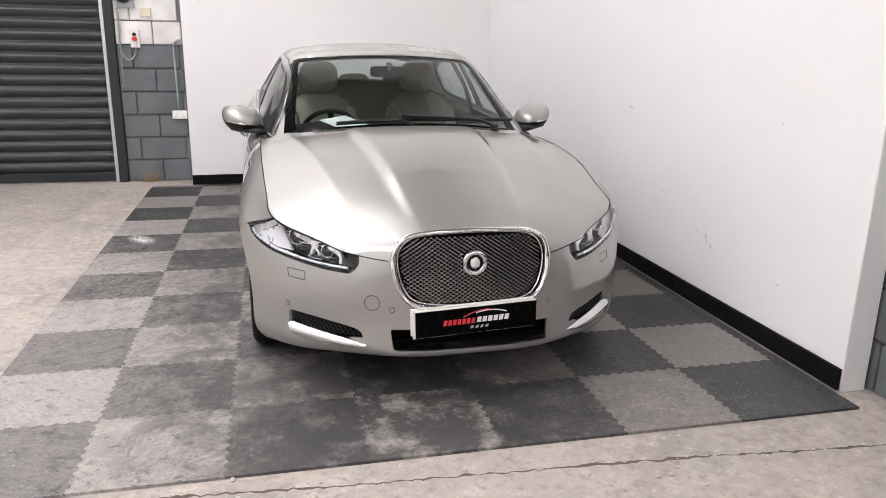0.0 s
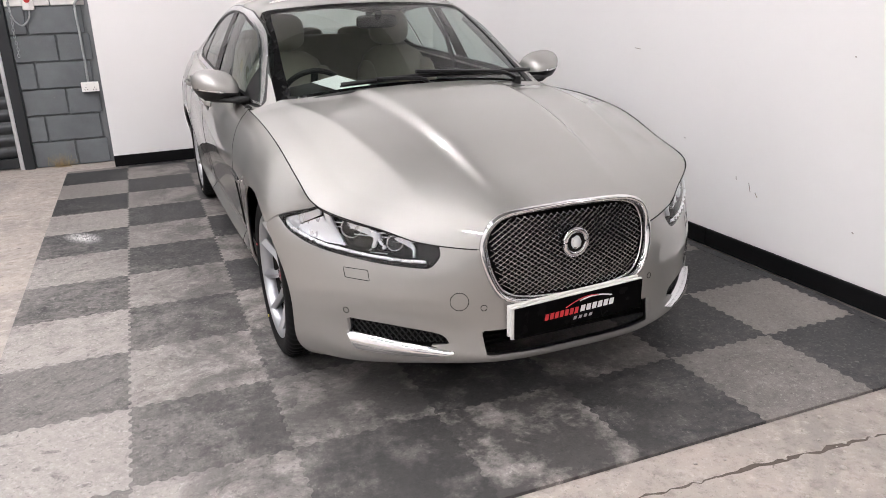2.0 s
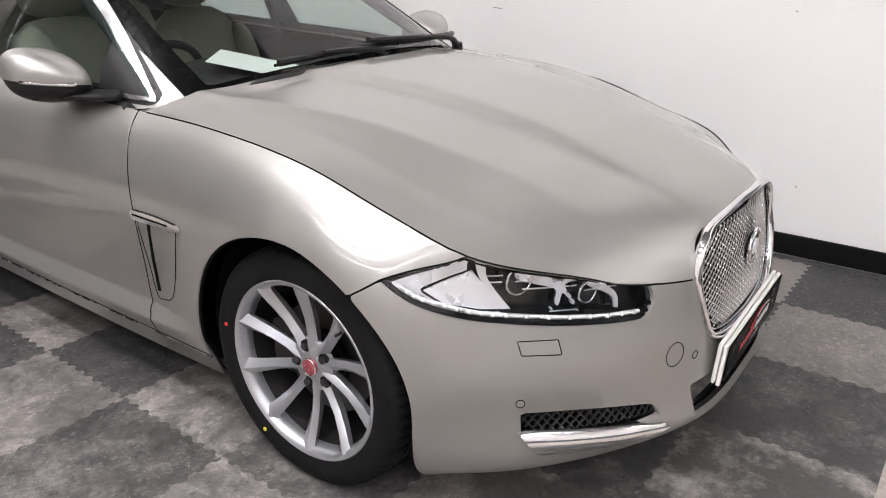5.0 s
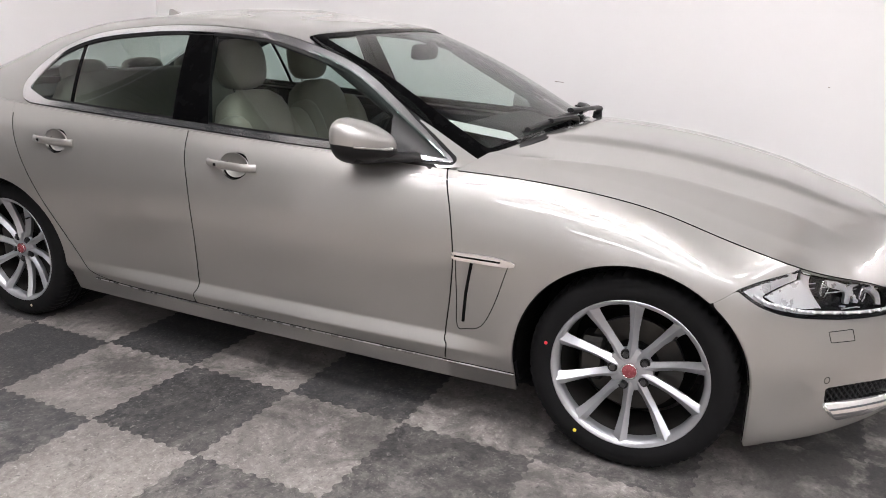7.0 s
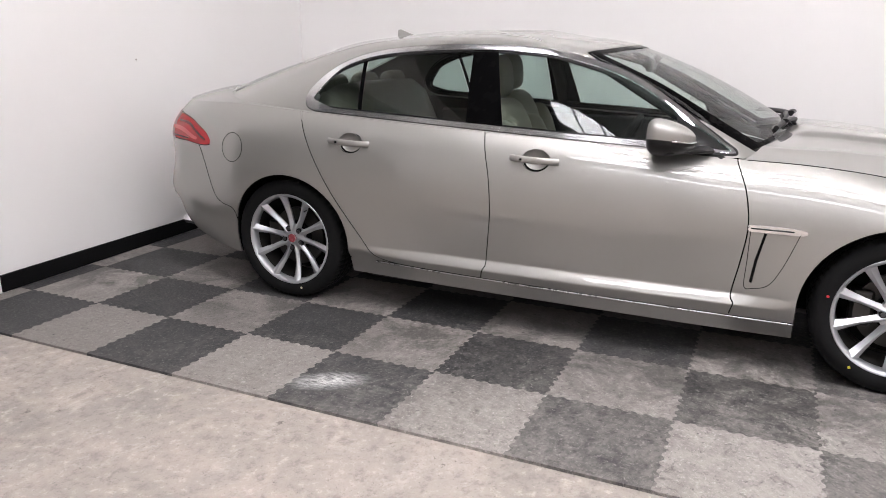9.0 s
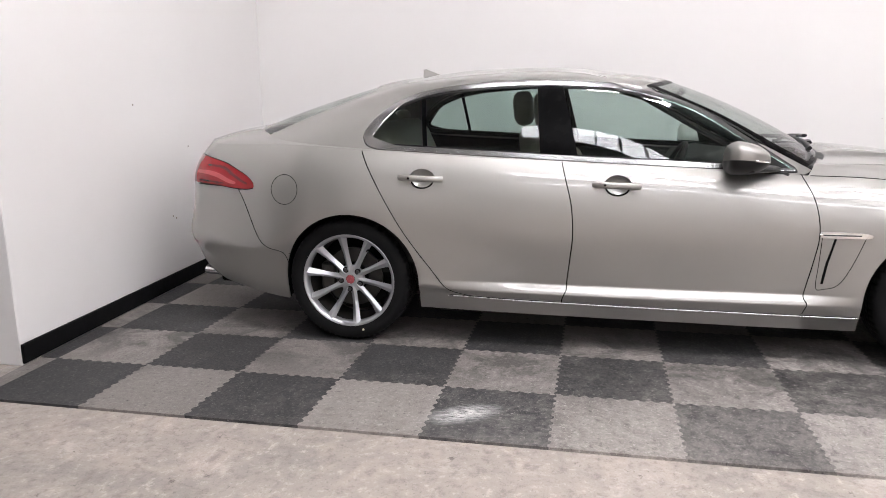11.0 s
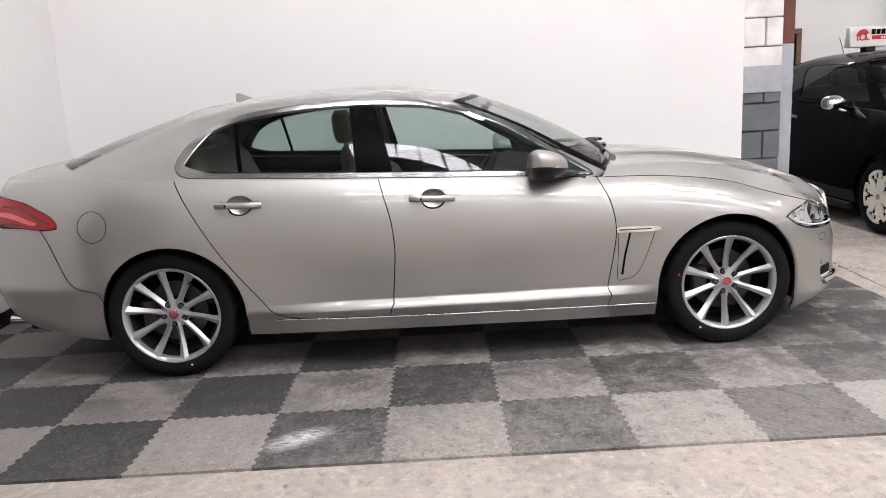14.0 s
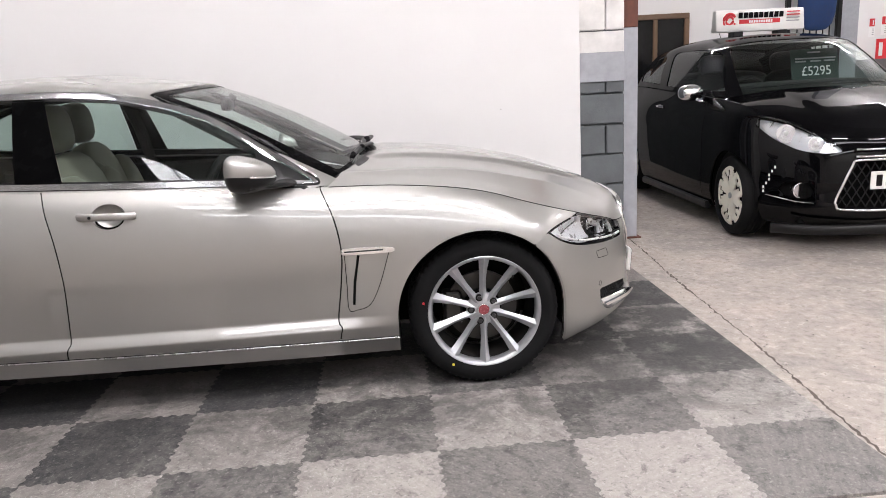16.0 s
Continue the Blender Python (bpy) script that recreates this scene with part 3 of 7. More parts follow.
def cut(sheet, field, off=0.0, both=False, side=1, rim=0.012, window=None):
    """The piece of a sheet where field <= 0, as vertices, normals and faces; its edge is turned in by rim."""
    nu, nv = sheet.p.shape[:2]
    p, n, d = sheet.p.reshape(-1, 3), sheet.n.reshape(-1, 3), field.ravel()
    idx = np.arange(nu * nv).reshape(nu, nv)
    quad = np.stack([idx[:-1, :-1], idx[1:, :-1], idx[1:, 1:], idx[:-1, 1:]], -1).reshape(-1, 4)
    if sheet.turned:
        quad = quad[:, ::-1]
    ins = d <= 0
    count = ins[quad].sum(1)
    verts, norms, faces, known = [], [], [], {}

    def old(i):
        if i not in known:
            known[i] = len(verts)
            verts.append(p[i])
            norms.append(n[i])
        return known[i]

    def between(i, j):
        key = (min(i, j), max(i, j))
        if key not in known:
            i, j = key
            t = d[i] / (d[i] - d[j])
            known[key] = len(verts)
            verts.append(p[i] + t * (p[j] - p[i]))
            norms.append(n[i] + t * (n[j] - n[i]))
        return known[key]

    for f in quad[count == 4].tolist():
        faces.append([old(i) for i in f])
    for f in quad[(count > 0) & (count < 4)].tolist():
        poly = []
        for i, j in zip(f, f[1:] + f[:1]):
            if ins[i]:
                poly.append(old(i))
            if ins[i] != ins[j]:
                poly.append(between(i, j))
        if len(poly) > 2:
            faces.append(poly)
    v, nn = np.array(verts).reshape(-1, 3), np.array(norms).reshape(-1, 3)
    if not len(v):
        return v, nn, faces
    nn = nn / np.maximum(np.linalg.norm(nn, axis=1, keepdims=True), 1e-9)
    v = v + off * nn
    if rim:
        once = {}
        for f in faces:
            for a, b in zip(f, f[1:] + f[:1]):
                k = (min(a, b), max(a, b))
                once[k] = None if k in once else (a, b)
        edge = [e for e in once.values() if e and not (both and abs(v[e[0], 0]) < 1e-6 and abs(v[e[1], 0]) < 1e-6)]
        ring = sorted({i for e in edge for i in e})
        low = {i: len(v) + k for k, i in enumerate(ring)}
        mid = {i: len(v) + len(ring) + k for k, i in enumerate(ring)}
        v = np.concatenate([v, v[ring] - 0.003 * nn[ring], v[ring] - rim * nn[ring]])
        inward = -nn[ring] * 0.2
        nn = np.concatenate([nn, nn[ring], inward])
        low2 = mid
        for a, b in edge:
            faces.append([b, a, low[a], low[b]])
            faces.append([low[b], low[a], low2[a], low2[b]])
    if both:
        m = len(v)
        v = np.concatenate([v, v * (-1, 1, 1)])
        nn = np.concatenate([nn, nn * (-1, 1, 1)])
        faces = faces + [[i + m for i in f][::-1] for f in faces]
    elif side < 0:
        v, nn = v * (-1, 1, 1), nn * (-1, 1, 1)
        faces = [f[::-1] for f in faces]
    return v, nn, faces


def skin(name, piece, material, parent, label=""):
    v, nn, faces = piece
    me = bpy.data.meshes.new(name)
    me.from_pydata(v.tolist(), [], faces)
    me.polygons.foreach_set("use_smooth", [True] * len(me.polygons))
    nn = nn / np.maximum(np.linalg.norm(nn, axis=1, keepdims=True), 1e-9)
    me.normals_split_custom_set_from_vertices(nn.tolist())
    return hang(name, me, material, parent, label)


# rings of the lower body: front centre, round the side, to the rear centre
LOW = [(0, -0.83, 0.195), (0.3, -0.808, 0.195), (0.52, -0.71, 0.195), (0.7, -0.549, 0.165), (0.8, -0.42, 0.155), (0.855, -0.33, 0.15), (0.85, 0, 0.18), (0.85, 0.36, 0.175), (0.855, 0.68, 0.175),
        (0.86, 1.2, 0.18), (0.86, 1.76, 0.185), (0.855, 2.4, 0.195), (0.86, 2.909, 0.21), (.862, 3.28, .215), (.815, 3.555, .240), (.69, 3.79, .272), (.42, 3.95, .285), (0, 4.01, .285)]
LIP = [(0, -.897, .215), (.3, -.873, .215), (.525, -.773, .215), (.722, -.600, .198), (.838, -.447, .195), (.890, -.335, .195), (0.875, 0, 0.245), (0.88, 0.36, 0.248), (0.883, 0.68, 0.25),
        (0.89, 1.2, 0.255), (0.89, 1.76, 0.262), (0.885, 2.4, 0.275), (0.892, 2.909, 0.29), (.882, 3.3, .285), (.832, 3.605, .305), (.7, 3.84, .33), (.44, 3.99, .335), (0, 4.05, .335)]
CREASE = [(0, -.855, .3), (.3, -.835, .3), (.52, -.750, .3), (.716, -.580, .302), (.836, -.434, .290), (0.905, -0.325, 0.285), (0.905, 0, 0.312), (0.905, 0.36, 0.312), (0.911, 0.68, 0.31),
        (0.917, 1.2, 0.311), (0.917, 1.76, 0.314), (0.912, 2.4, 0.325), (0.912, 2.909, 0.35), (.890, 3.3, .39), (.836, 3.622, .415), (.706, 3.862, .43), (.445, 4.01, .43), (0, 4.07, .43)]
TUCK = [(0, -0.855, 0.4), (0.3, -0.836, 0.4), (0.52, -0.755, 0.4), (0.725, -0.584, 0.398), (0.845, -0.435, 0.395), (0.906, -0.32, 0.39), (0.912, 0, 0.385), (0.912, 0.36, 0.37), (0.915, 0.68, 0.36),
        (0.919, 1.2, 0.36), (0.919, 1.76, 0.363), (0.914, 2.4, 0.372), (0.915, 2.909, 0.42), (.9, 3.3, .45), (.856, 3.655, .475), (.73, 3.90, .49), (.46, 4.05, .49), (0, 4.11, .49)]
MIDDLE = [(0, -0.862, 0.47), (0.3, -0.832, 0.47), (0.52, -0.748, 0.48), (0.72, -0.57, 0.502), (0.84, -0.42, 0.508), (0.912, -0.31, 0.515), (0.93, 0, 0.53), (0.918, 0.36, 0.52), (0.911, 0.68, 0.51),
        (0.917, 1.2, 0.51), (0.919, 1.76, 0.515), (0.917, 2.4, 0.53), (0.933, 2.909, 0.55), (0.914, 3.3, 0.57), (0.855, 3.645, 0.59), (0.725, 3.88, 0.61), (0.455, 4.025, 0.61), (0, 4.085, 0.61)]
WAIST = [(0, -0.858, 0.52), (0.3, -0.829, 0.52), (0.515, -0.738, 0.535), (0.715, -0.556, 0.56), (0.835, -0.41, 0.59), (0.905, -0.295, 0.625), (0.936, 0, 0.68), (0.926, 0.36, 0.665), (0.922, 0.68, 0.65),
        (0.928, 1.2, 0.65), (0.931, 1.76, 0.66), (0.928, 2.4, 0.68), (0.941, 2.909, 0.7), (0.918, 3.3, 0.71), (0.855, 3.635, 0.72), (0.72, 3.865, 0.735), (0.455, 4.005, 0.735), (0, 4.06, 0.735)]
BROW = [(0, -0.853, 0.55), (0.3, -0.825, 0.55), (0.51, -0.728, 0.57), (0.7, -0.554, 0.61), (0.825, -0.4, 0.64), (0.892, -0.275, 0.69), (0.916, 0, 0.748), (0.912, 0.36, 0.762), (0.914, 0.68, 0.762),
        (0.921, 1.2, 0.775), (0.925, 1.76, 0.785), (0.922, 2.4, 0.805), (0.93, 2.909, 0.825), (0.902, 3.3, 0.835), (0.852, 3.655, 0.84), (0.735, 3.865, 0.85), (0.45, 3.96, 0.855), (0, 4.015, 0.86)]
SHOULDER = [(0, -0.849, 0.575), (0.3, -0.821, 0.578), (0.505, -0.719, 0.598), (0.685, -0.556, 0.662), (0.812, -0.412, 0.694), (0.858, -0.275, 0.728), (0.876, 0, 0.818), (0.873, 0.36, 0.848), (0.877, 0.68, 0.858),
        (0.893, 1.2, 0.878), (0.897, 1.76, 0.893), (0.893, 2.4, 0.915), (0.893, 2.909, 0.935), (0.863, 3.3, 0.945), (0.828, 3.625, 0.945), (0.722, 3.825, 0.945), (0.455, 3.955, 0.955), (0, 4.005, 0.96)]
BELT = [(0, -0.845, 0.6), (0.3, -0.816, 0.602), (0.5, -0.712, 0.625), (0.6, -0.633, 0.66), (0.79, -0.45, 0.728), (0.8, -0.28, 0.776), (0.812, 0, 0.862), (0.815, 0.36, 0.908), (0.812, 0.68, 0.918),
        (0.834, 1.2, 0.945), (0.84, 1.76, 0.97), (0.834, 2.4, 1), (0.82, 2.909, 1.03), (0.8, 3.3, 1.05), (0.76, 3.56, 1.05), (0.665, 3.745, 1.05), (0.43, 3.88, 1.06), (0, 3.93, 1.065)]
hull = Sheet([LOW, LIP, CREASE, TUCK, MIDDLE, WAIST, BROW, SHOULDER, BELT], 520, 104)
# the hollow above the doors' lower crease
_y, _z = hull.p[:, :, 1], hull.p[:, :, 2]
_zc = 0.309 + 0.004 * np.clip(_y - 1.2, 0, 2)
_run = np.clip((_y - 0.40) / 0.22, 0, 1) * np.clip((2.45 - _y) / 0.45, 0, 1)
_dip = np.where(_z < _zc, 0, np.where(_z < _zc + 0.045, (_z - _zc) / 0.045, np.clip(1 - (_z - _zc - 0.045) / 0.28, 0, 1) ** 1.5))
hull.p[:, :, 0] -= 0.032 * _run * _dip


def soften(p, rounds_u, rounds_v, weight):
    """Even out a grid's curvature; its first and last rows keep their heights along v, its ends are mirrored along u."""
    flip_ = np.array([-1, 1, 1.0])
    for _ in range(rounds_u):
        a_ = np.concatenate([p[1:2] * flip_, p, p[-2:-1] * flip_])
        p = p + 0.5 * ((a_[:-2] + a_[2:]) / 2 - p)
    for _ in range(rounds_v):
        q_ = p.copy()
        q_[:, 1:-1] += 0.5 * ((p[:, :-2] + p[:, 2:]) / 2 - p[:, 1:-1])
        p = p + weight[:, :, None] * (q_ - p)
    return p


_w = 1 - np.clip((0.44 - _z) / 0.06, 0, 1) * np.clip((_y + 0.1) / 0.3, 0, 1) * np.clip((3.2 - _y) / 0.3, 0, 1)
hull.p = soften(hull.p, 14, 60, _w)
# the tail draws in and drops a little
_s = np.clip((hull.p[:, :, 1] - 3.15) / 0.5, 0, 1)
_s = _s * _s * (3 - 2 * _s)
hull.p[:, :, 0] *= 1 - 0.085 * _s
hull.p[:, :, 2] -= 0.012 * _s * np.clip((hull.p[:, :, 2] - 0.85) / 0.2, 0, 1)
hull.finish()
HY, HZ, HX, HU = hull.p[:, :, 1], hull.p[:, :, 2], hull.p[:, :, 0], hull.uu

CAR = Matrix.Translation((0.047, 0, 0)) @ pose(0, 0, 0, 0, 0, 1.0)
saloon = tagged(empty("saloon_car", CAR), "champagne silver metallic executive saloon parked on chequered mats", "car")

GAP = 0.003


def line_u(x, y, z):
    return hull.near(x, y, z)


def curve(points, steps=8):
    return [tuple(q) for q in spline(points, steps)]


# shut lines, in u along the body and height
def uz(y, z, x=0.9):
    return (line_u(x, y, z), z)


SEAM_F = curve([uz(.675, .93, .81), uz(.668, .91, .85), uz(.622, .80, .91), uz(.606, .66), uz(.612, .52), uz(.632, .37), uz(.640, .335), uz(.622, .312), uz(.632, .25), uz(.635, .10)])
SEAM_B = curve([uz(1.80, 1.0, .83), uz(1.783, .91), uz(1.742, .77), uz(1.732, .62), uz(1.742, .48), uz(1.758, .365), uz(1.752, .335), uz(1.765, .312), uz(1.775, .25), uz(1.775, .10)])
SEAM_R = curve([uz(2.84, 1.06, .82), uz(2.815, 1.0, .83), uz(2.735, .86), uz(2.588, .60), uz(2.45, .41), uz(2.36, .315), uz(2.24, .279), uz(2.0, .270), uz(1.5, .262), uz(.63, .252), uz(.30, .250)], 6)
ARCH_F, ARCH_R, ARCH = (0.008, .332), (2.885, .328), 0.374
SILL = curve([uz(.2, .250), uz(.63, .252), uz(1.5, .262), uz(2.0, .270), uz(2.24, .279), uz(2.40, .283), uz(2.9, .29)], 4)
U_FRONT = 0.0
arch_f = ARCH - np.hypot(HY - ARCH_F[0], np.where(HZ > ARCH_F[1], HZ - ARCH_F[1], (HZ - ARCH_F[1]) * 0.25))
arch_r = ARCH - 0.004 - np.hypot(HY - ARCH_R[0], np.where(HZ > ARCH_R[1], HZ - ARCH_R[1], (HZ - ARCH_R[1]) * 0.25))
arch_f = np.where(HX > 0.5, arch_f, -1.0)
arch_r = np.where(HX > 0.5, arch_r, -1.0)

uF1 = line_u(.9, .62, .6)
# headlamp outline
LAMP_LINE = [(.44, -.755), (.475, -.745), (.574, -.659), (.65, -.605), (.725, -.525), (.78, -.47), (.82, -.405), (.86, -.35), (.89, -.29)]


def on_lamp(x, z):
    """The place on the body's surface round the headlamp, in u and height."""
    return (line_u(x, float(np.interp(x, [q[0] for q in LAMP_LINE], [q[1] for q in LAMP_LINE])), z), z)


HEAD = curve([on_lamp(.497, .548), on_lamp(.474, .560), on_lamp(.464, .598), on_lamp(.485, .640), on_lamp(.574, .675), on_lamp(.67, .725), on_lamp(.79, .756)], 4)[:-1] + curve(
    [on_lamp(.790, .728), on_lamp(.812, .712), on_lamp(.842, .696), on_lamp(.889, .668)], 4)[:-1] + curve(
    [on_lamp(.889, .668), on_lamp(.862, .626), on_lamp(.822, .598), on_lamp(.78, .580), on_lamp(.733, .571), on_lamp(.649, .558), on_lamp(.56, .551), on_lamp(.497, .548)], 4)
head = inside(HU, HZ, HEAD)
# grille, lower intake, fog grilles: outlines across the front
GRILLE = curve([(0, .722), (.20, .714), (.285, .692), (.322, .640), (.326, .570), (.305, .490), (.265, .437), (.18, .414), (0, .404)], 6)
GRILLE = GRILLE + [(-x, z) for x, z in GRILLE[-2:0:-1]]
front = HY < -0.3
grille = np.where(front, inside(HX, HZ, GRILLE), 1.0)
INTAKE = [(0, .232), (.335, .232), (.345, .325), (0, .325), (-.345, .325), (-.335, .232)]
intake = np.where(front, inside(HX, HZ, INTAKE), 1.0)
FOG = curve([(line_u(.735, -.56, .345), .352), (line_u(.60, -.67, .34), .345), (line_u(.47, -.75, .32), .322), (line_u(.43, -.765, .29), .283)], 4) + curve(
    [(line_u(.50, -.74, .28), .278), (line_u(.62, -.66, .28), .283), (line_u(.73, -.57, .29), .292)], 4)
fog = inside(HU, HZ, FOG)
BLADE = curve([(line_u(.737, -.56, .295), .300), (line_u(.62, -.66, .285), .290), (line_u(.50, -.74, .275), .276), (line_u(.40, -.785, .255), .254)], 4) + curve(
    [(line_u(.50, -.74, .245), .245), (line_u(.60, -.67, .24), .241), (line_u(.70, -.59, .24), .241)], 4)
blade = inside(HU, HZ, BLADE)
TAIL = curve([(line_u(.887, 3.448, .84), .838), (line_u(.875, 3.49, .87), .872), (line_u(.850, 3.56, .91), .906), (line_u(.80, 3.68, .95), .946), (line_u(.66, 3.83, .97), .972), (line_u(.45, 3.92, .97), .974)], 4) + curve(
    [(line_u(.45, 3.98, .81), .822), (line_u(.72, 3.84, .82), .822), (line_u(.83, 3.70, .82), .818), (line_u(.862, 3.60, .81), .808), (line_u(.875, 3.50, .805), .806), (line_u(.886, 3.455, .815), .814)], 4)
tail = inside(HU, HZ, TAIL)


def ribbon(points, wide):
    """The outline of a tapering strip, from its middle line and half width."""
    q_ = np.array(curve(points, 6))
    d_ = np.gradient(q_, axis=0)
    d_ /= np.linalg.norm(d_, axis=1, keepdims=True)
    n_ = np.stack([-d_[:, 1], d_[:, 0]], -1)
    w_ = wide * (0.45 + 0.55 * np.sin(np.linspace(0.35, 2.8, len(q_))))[:, None]
    return np.concatenate([q_ + n_ * w_, (q_ - n_ * w_)[::-1]])


TAIL_BANDS = (("light_guide", [(.63, 3.80, .885), (.70, 3.74, .885), (.755, 3.68, .872), (.80, 3.61, .845), (.83, 3.56, .835)], .012, PINK_LENS),
              ("reflector_band", [(.70, 3.75, .925), (.775, 3.65, .915), (.82, 3.58, .880), (.845, 3.53, .850), (.87, 3.47, .832)], .007, DARK_RED),
              ("reflector_band", [(.66, 3.79, .842), (.75, 3.69, .836), (.81, 3.60, .824)], .005, DARK_RED))
SEAM_T = curve([(line_u(.87, 3.22, .44), .40), (line_u(.89, 3.262, .47), .474), (line_u(.88, 3.36, .50), .497), (line_u(.87, 3.43, .56), .555), (line_u(.86, 3.53, .76), .76), (line_u(.86, 3.55, .80), .806)], 5)

# bumper front, from the centre to the arch
bump_line = [(U_FRONT - 1, -1), (line_u(.9, -.20, .4), -1), (line_u(.91, -.225, .62), .628), on_lamp(.889, .668), on_lamp(.82, .64), on_lamp(.70, .61), on_lamp(.52, .585), on_lamp(.50, 1.2), (U_FRONT - 1, 1.2)]
bump = inside(HU, HZ, bump_line)
bumper = np.max([bump + GAP / 2, -head + GAP, -grille, -intake, -fog, -blade, arch_f], axis=0)
skin("front_bumper", cut(hull, bumper, both=True, rim=0.03), PAINT, saloon)
wing = np.max([inside(HU, HZ, [(on_lamp(.60, .65)[0], 1.4), on_lamp(.60, .62), on_lamp(.70, .61), on_lamp(.82, .64), on_lamp(.889, .668), (line_u(.91, -.225, .62), .628), (line_u(.9, -.20, .4), 0), *[q for q in SEAM_F[::-1]], (SEAM_F[0][0], 1.4)]) + GAP,
               -bump + GAP / 2, -head + GAP, arch_f, 0.16 - HZ], axis=0)
HANDLES = ((1.525, .865), (2.495, .885))
bowls = [np.where(HX > .5, np.hypot((HY - hy) / .066, (HZ - hz) / .050) - 1, 1) * .05 for hy, hz in HANDLES]
door_f = np.max([-bowls[0], inside(HU, HZ, [*SEAM_F, *SEAM_B[::-1]]) + GAP, .2495 - HZ + (HY - .63) * .0105 + GAP], axis=0)
door_r = np.max([-bowls[1], inside(HU, HZ, [(u, z) for u, z in SEAM_B if z > .2] + [q for q in SEAM_R[::-1] if q[0] > SEAM_B[-1][0]]) + GAP, arch_r], axis=0)
sill_top = np.interp(HU.ravel(), [q[0] for q in SILL], [q[1] for q in SILL]).reshape(HU.shape)
sill = np.max([HZ - sill_top + GAP, uF1 - .45 - HU, HU - line_u(.9, 2.6, .3), arch_f, arch_r], axis=0)
seam_t_u = np.interp(HZ.ravel(), [q[1] for q in SEAM_T], [q[0] for q in SEAM_T]).reshape(HU.shape)
behind_door = -inside(HU, HZ, [(-5, -1), *[q for q in SEAM_R[::-1]], (SEAM_R[0][0], 2), (-5, 2)])
quarter = np.max([behind_door + GAP, np.where(HZ < .816, HU - seam_t_u + GAP, -1), np.where(HZ < .474, HU - line_u(.9, 3.20, .47) + GAP, -1), -tail + GAP, arch_r, np.where(HZ < sill_top, sill_top - HZ, -1), HU - line_u(.60, 3.95, .8) + GAP], axis=0)
bumper_r = np.max([np.where(HZ < .474, line_u(.9, 3.20, .47) - HU, seam_t_u - HU + GAP), HZ - .816 + GAP, -tail + GAP, arch_r], axis=0)
for side, nm in ((1, "left"), (-1, "right")):
    skin("front_wing", cut(hull, wing, side=side), PAINT, saloon)
    skin("front_door", cut(hull, door_f, side=side), PAINT, saloon)
    skin("rear_door", cut(hull, door_r, side=side), PAINT, saloon)
    skin("sill", cut(hull, sill, side=side), PAINT, saloon)
    skin("rear_quarter", cut(hull, quarter, side=side), PAINT, saloon)
    lamp_t = skin("tail_lamp", cut(hull, tail + GAP, side=side, off=0.003, rim=0.02), RED_LENS, saloon, "glossy red tail lamp")
    for nm_, pts_, wide_, m_ in TAIL_BANDS:
        skin(nm_, cut(hull, np.maximum(inside(HU, HZ, ribbon([(line_u(*q_), q_[2]) for q_ in pts_], wide_)), tail + 0.012), off=0.0045, side=side, rim=0), m_, lamp_t)
valance = 0.395 - 0.62 * np.clip(3.93 - HY, 0, 0.30) - HZ          # the black lower edge rises towards the tail
skin("rear_bumper", cut(hull, np.maximum(bumper_r, valance), both=True), PAINT, saloon)
skin("rear_valance", cut(hull, np.maximum(bumper_r, -valance + 0.002), off=-0.004, both=True), BLACK_PLASTIC, saloon, "black plastic lower rear valance")
lid = np.max([line_u(.60, 3.95, .8) - HU + GAP, .816 - HZ + GAP, -tail + GAP], axis=0)
skin("boot_panel", cut(hull, lid, both=True), PAINT, saloon)
# dark inner shell, so that shut lines read black
core = np.max([arch_f - 0.004, arch_r - 0.004, -bowls[0] - .01, -bowls[1] - .01, -grille - 0.01, -intake, -fog, -head], axis=0)
skin("inner_shell", cut(hull, core, off=-0.016, both=True, rim=0), VOID, saloon)


# bonnet: a patch between the body's edge, the nose and the scuttle
def coons(c0, c1, d0, d1, nu, nv):
    """Patch with c0 (v=0) and c1 (v=1) along u, d0 (u=0) and d1 (u=1) along v."""
    def res(c, n):
        c = np.array(c, float)
        k = np.r_[0, np.cumsum(np.linalg.norm(np.diff(c, axis=0), axis=1))]
        return cubic(np.linspace(0, k[-1], n), k, c)
    c0, c1, d0, d1 = res(c0, nu), res(c1, nu), res(d0, nv), res(d1, nv)
    u, v = np.linspace(0, 1, nu)[:, None, None], np.linspace(0, 1, nv)[None, :, None]
    return ((1 - v) * c0[:, None] + v * c1[:, None] + (1 - u) * d0[None] + u * d1[None]
            - ((1 - u) * (1 - v) * c0[0] + u * (1 - v) * c0[-1] + (1 - u) * v * c1[0] + u * v * c1[-1]))


class Patch(Sheet):
    def __init__(self, p):
        self.p = p
        self.p[0, :, 0] = 0
        self.u, self.v = np.linspace(0, 1, p.shape[0]), np.linspace(0, 1, p.shape[1])
        du, dv = np.gradient(p, axis=0), np.gradient(p, axis=1)
        n = np.cross(du, dv)
        n[0, :, 0] = 0
        n /= np.maximum(np.linalg.norm(n, axis=2, keepdims=True), 1e-9)
        self.turned = n[:, :, 2].mean() < 0
        self.n = -n if self.turned else n
        self.uu = np.repeat(self.u[:, None], p.shape[1], 1)
        self.vv = np.repeat(self.v[None], p.shape[0], 0)


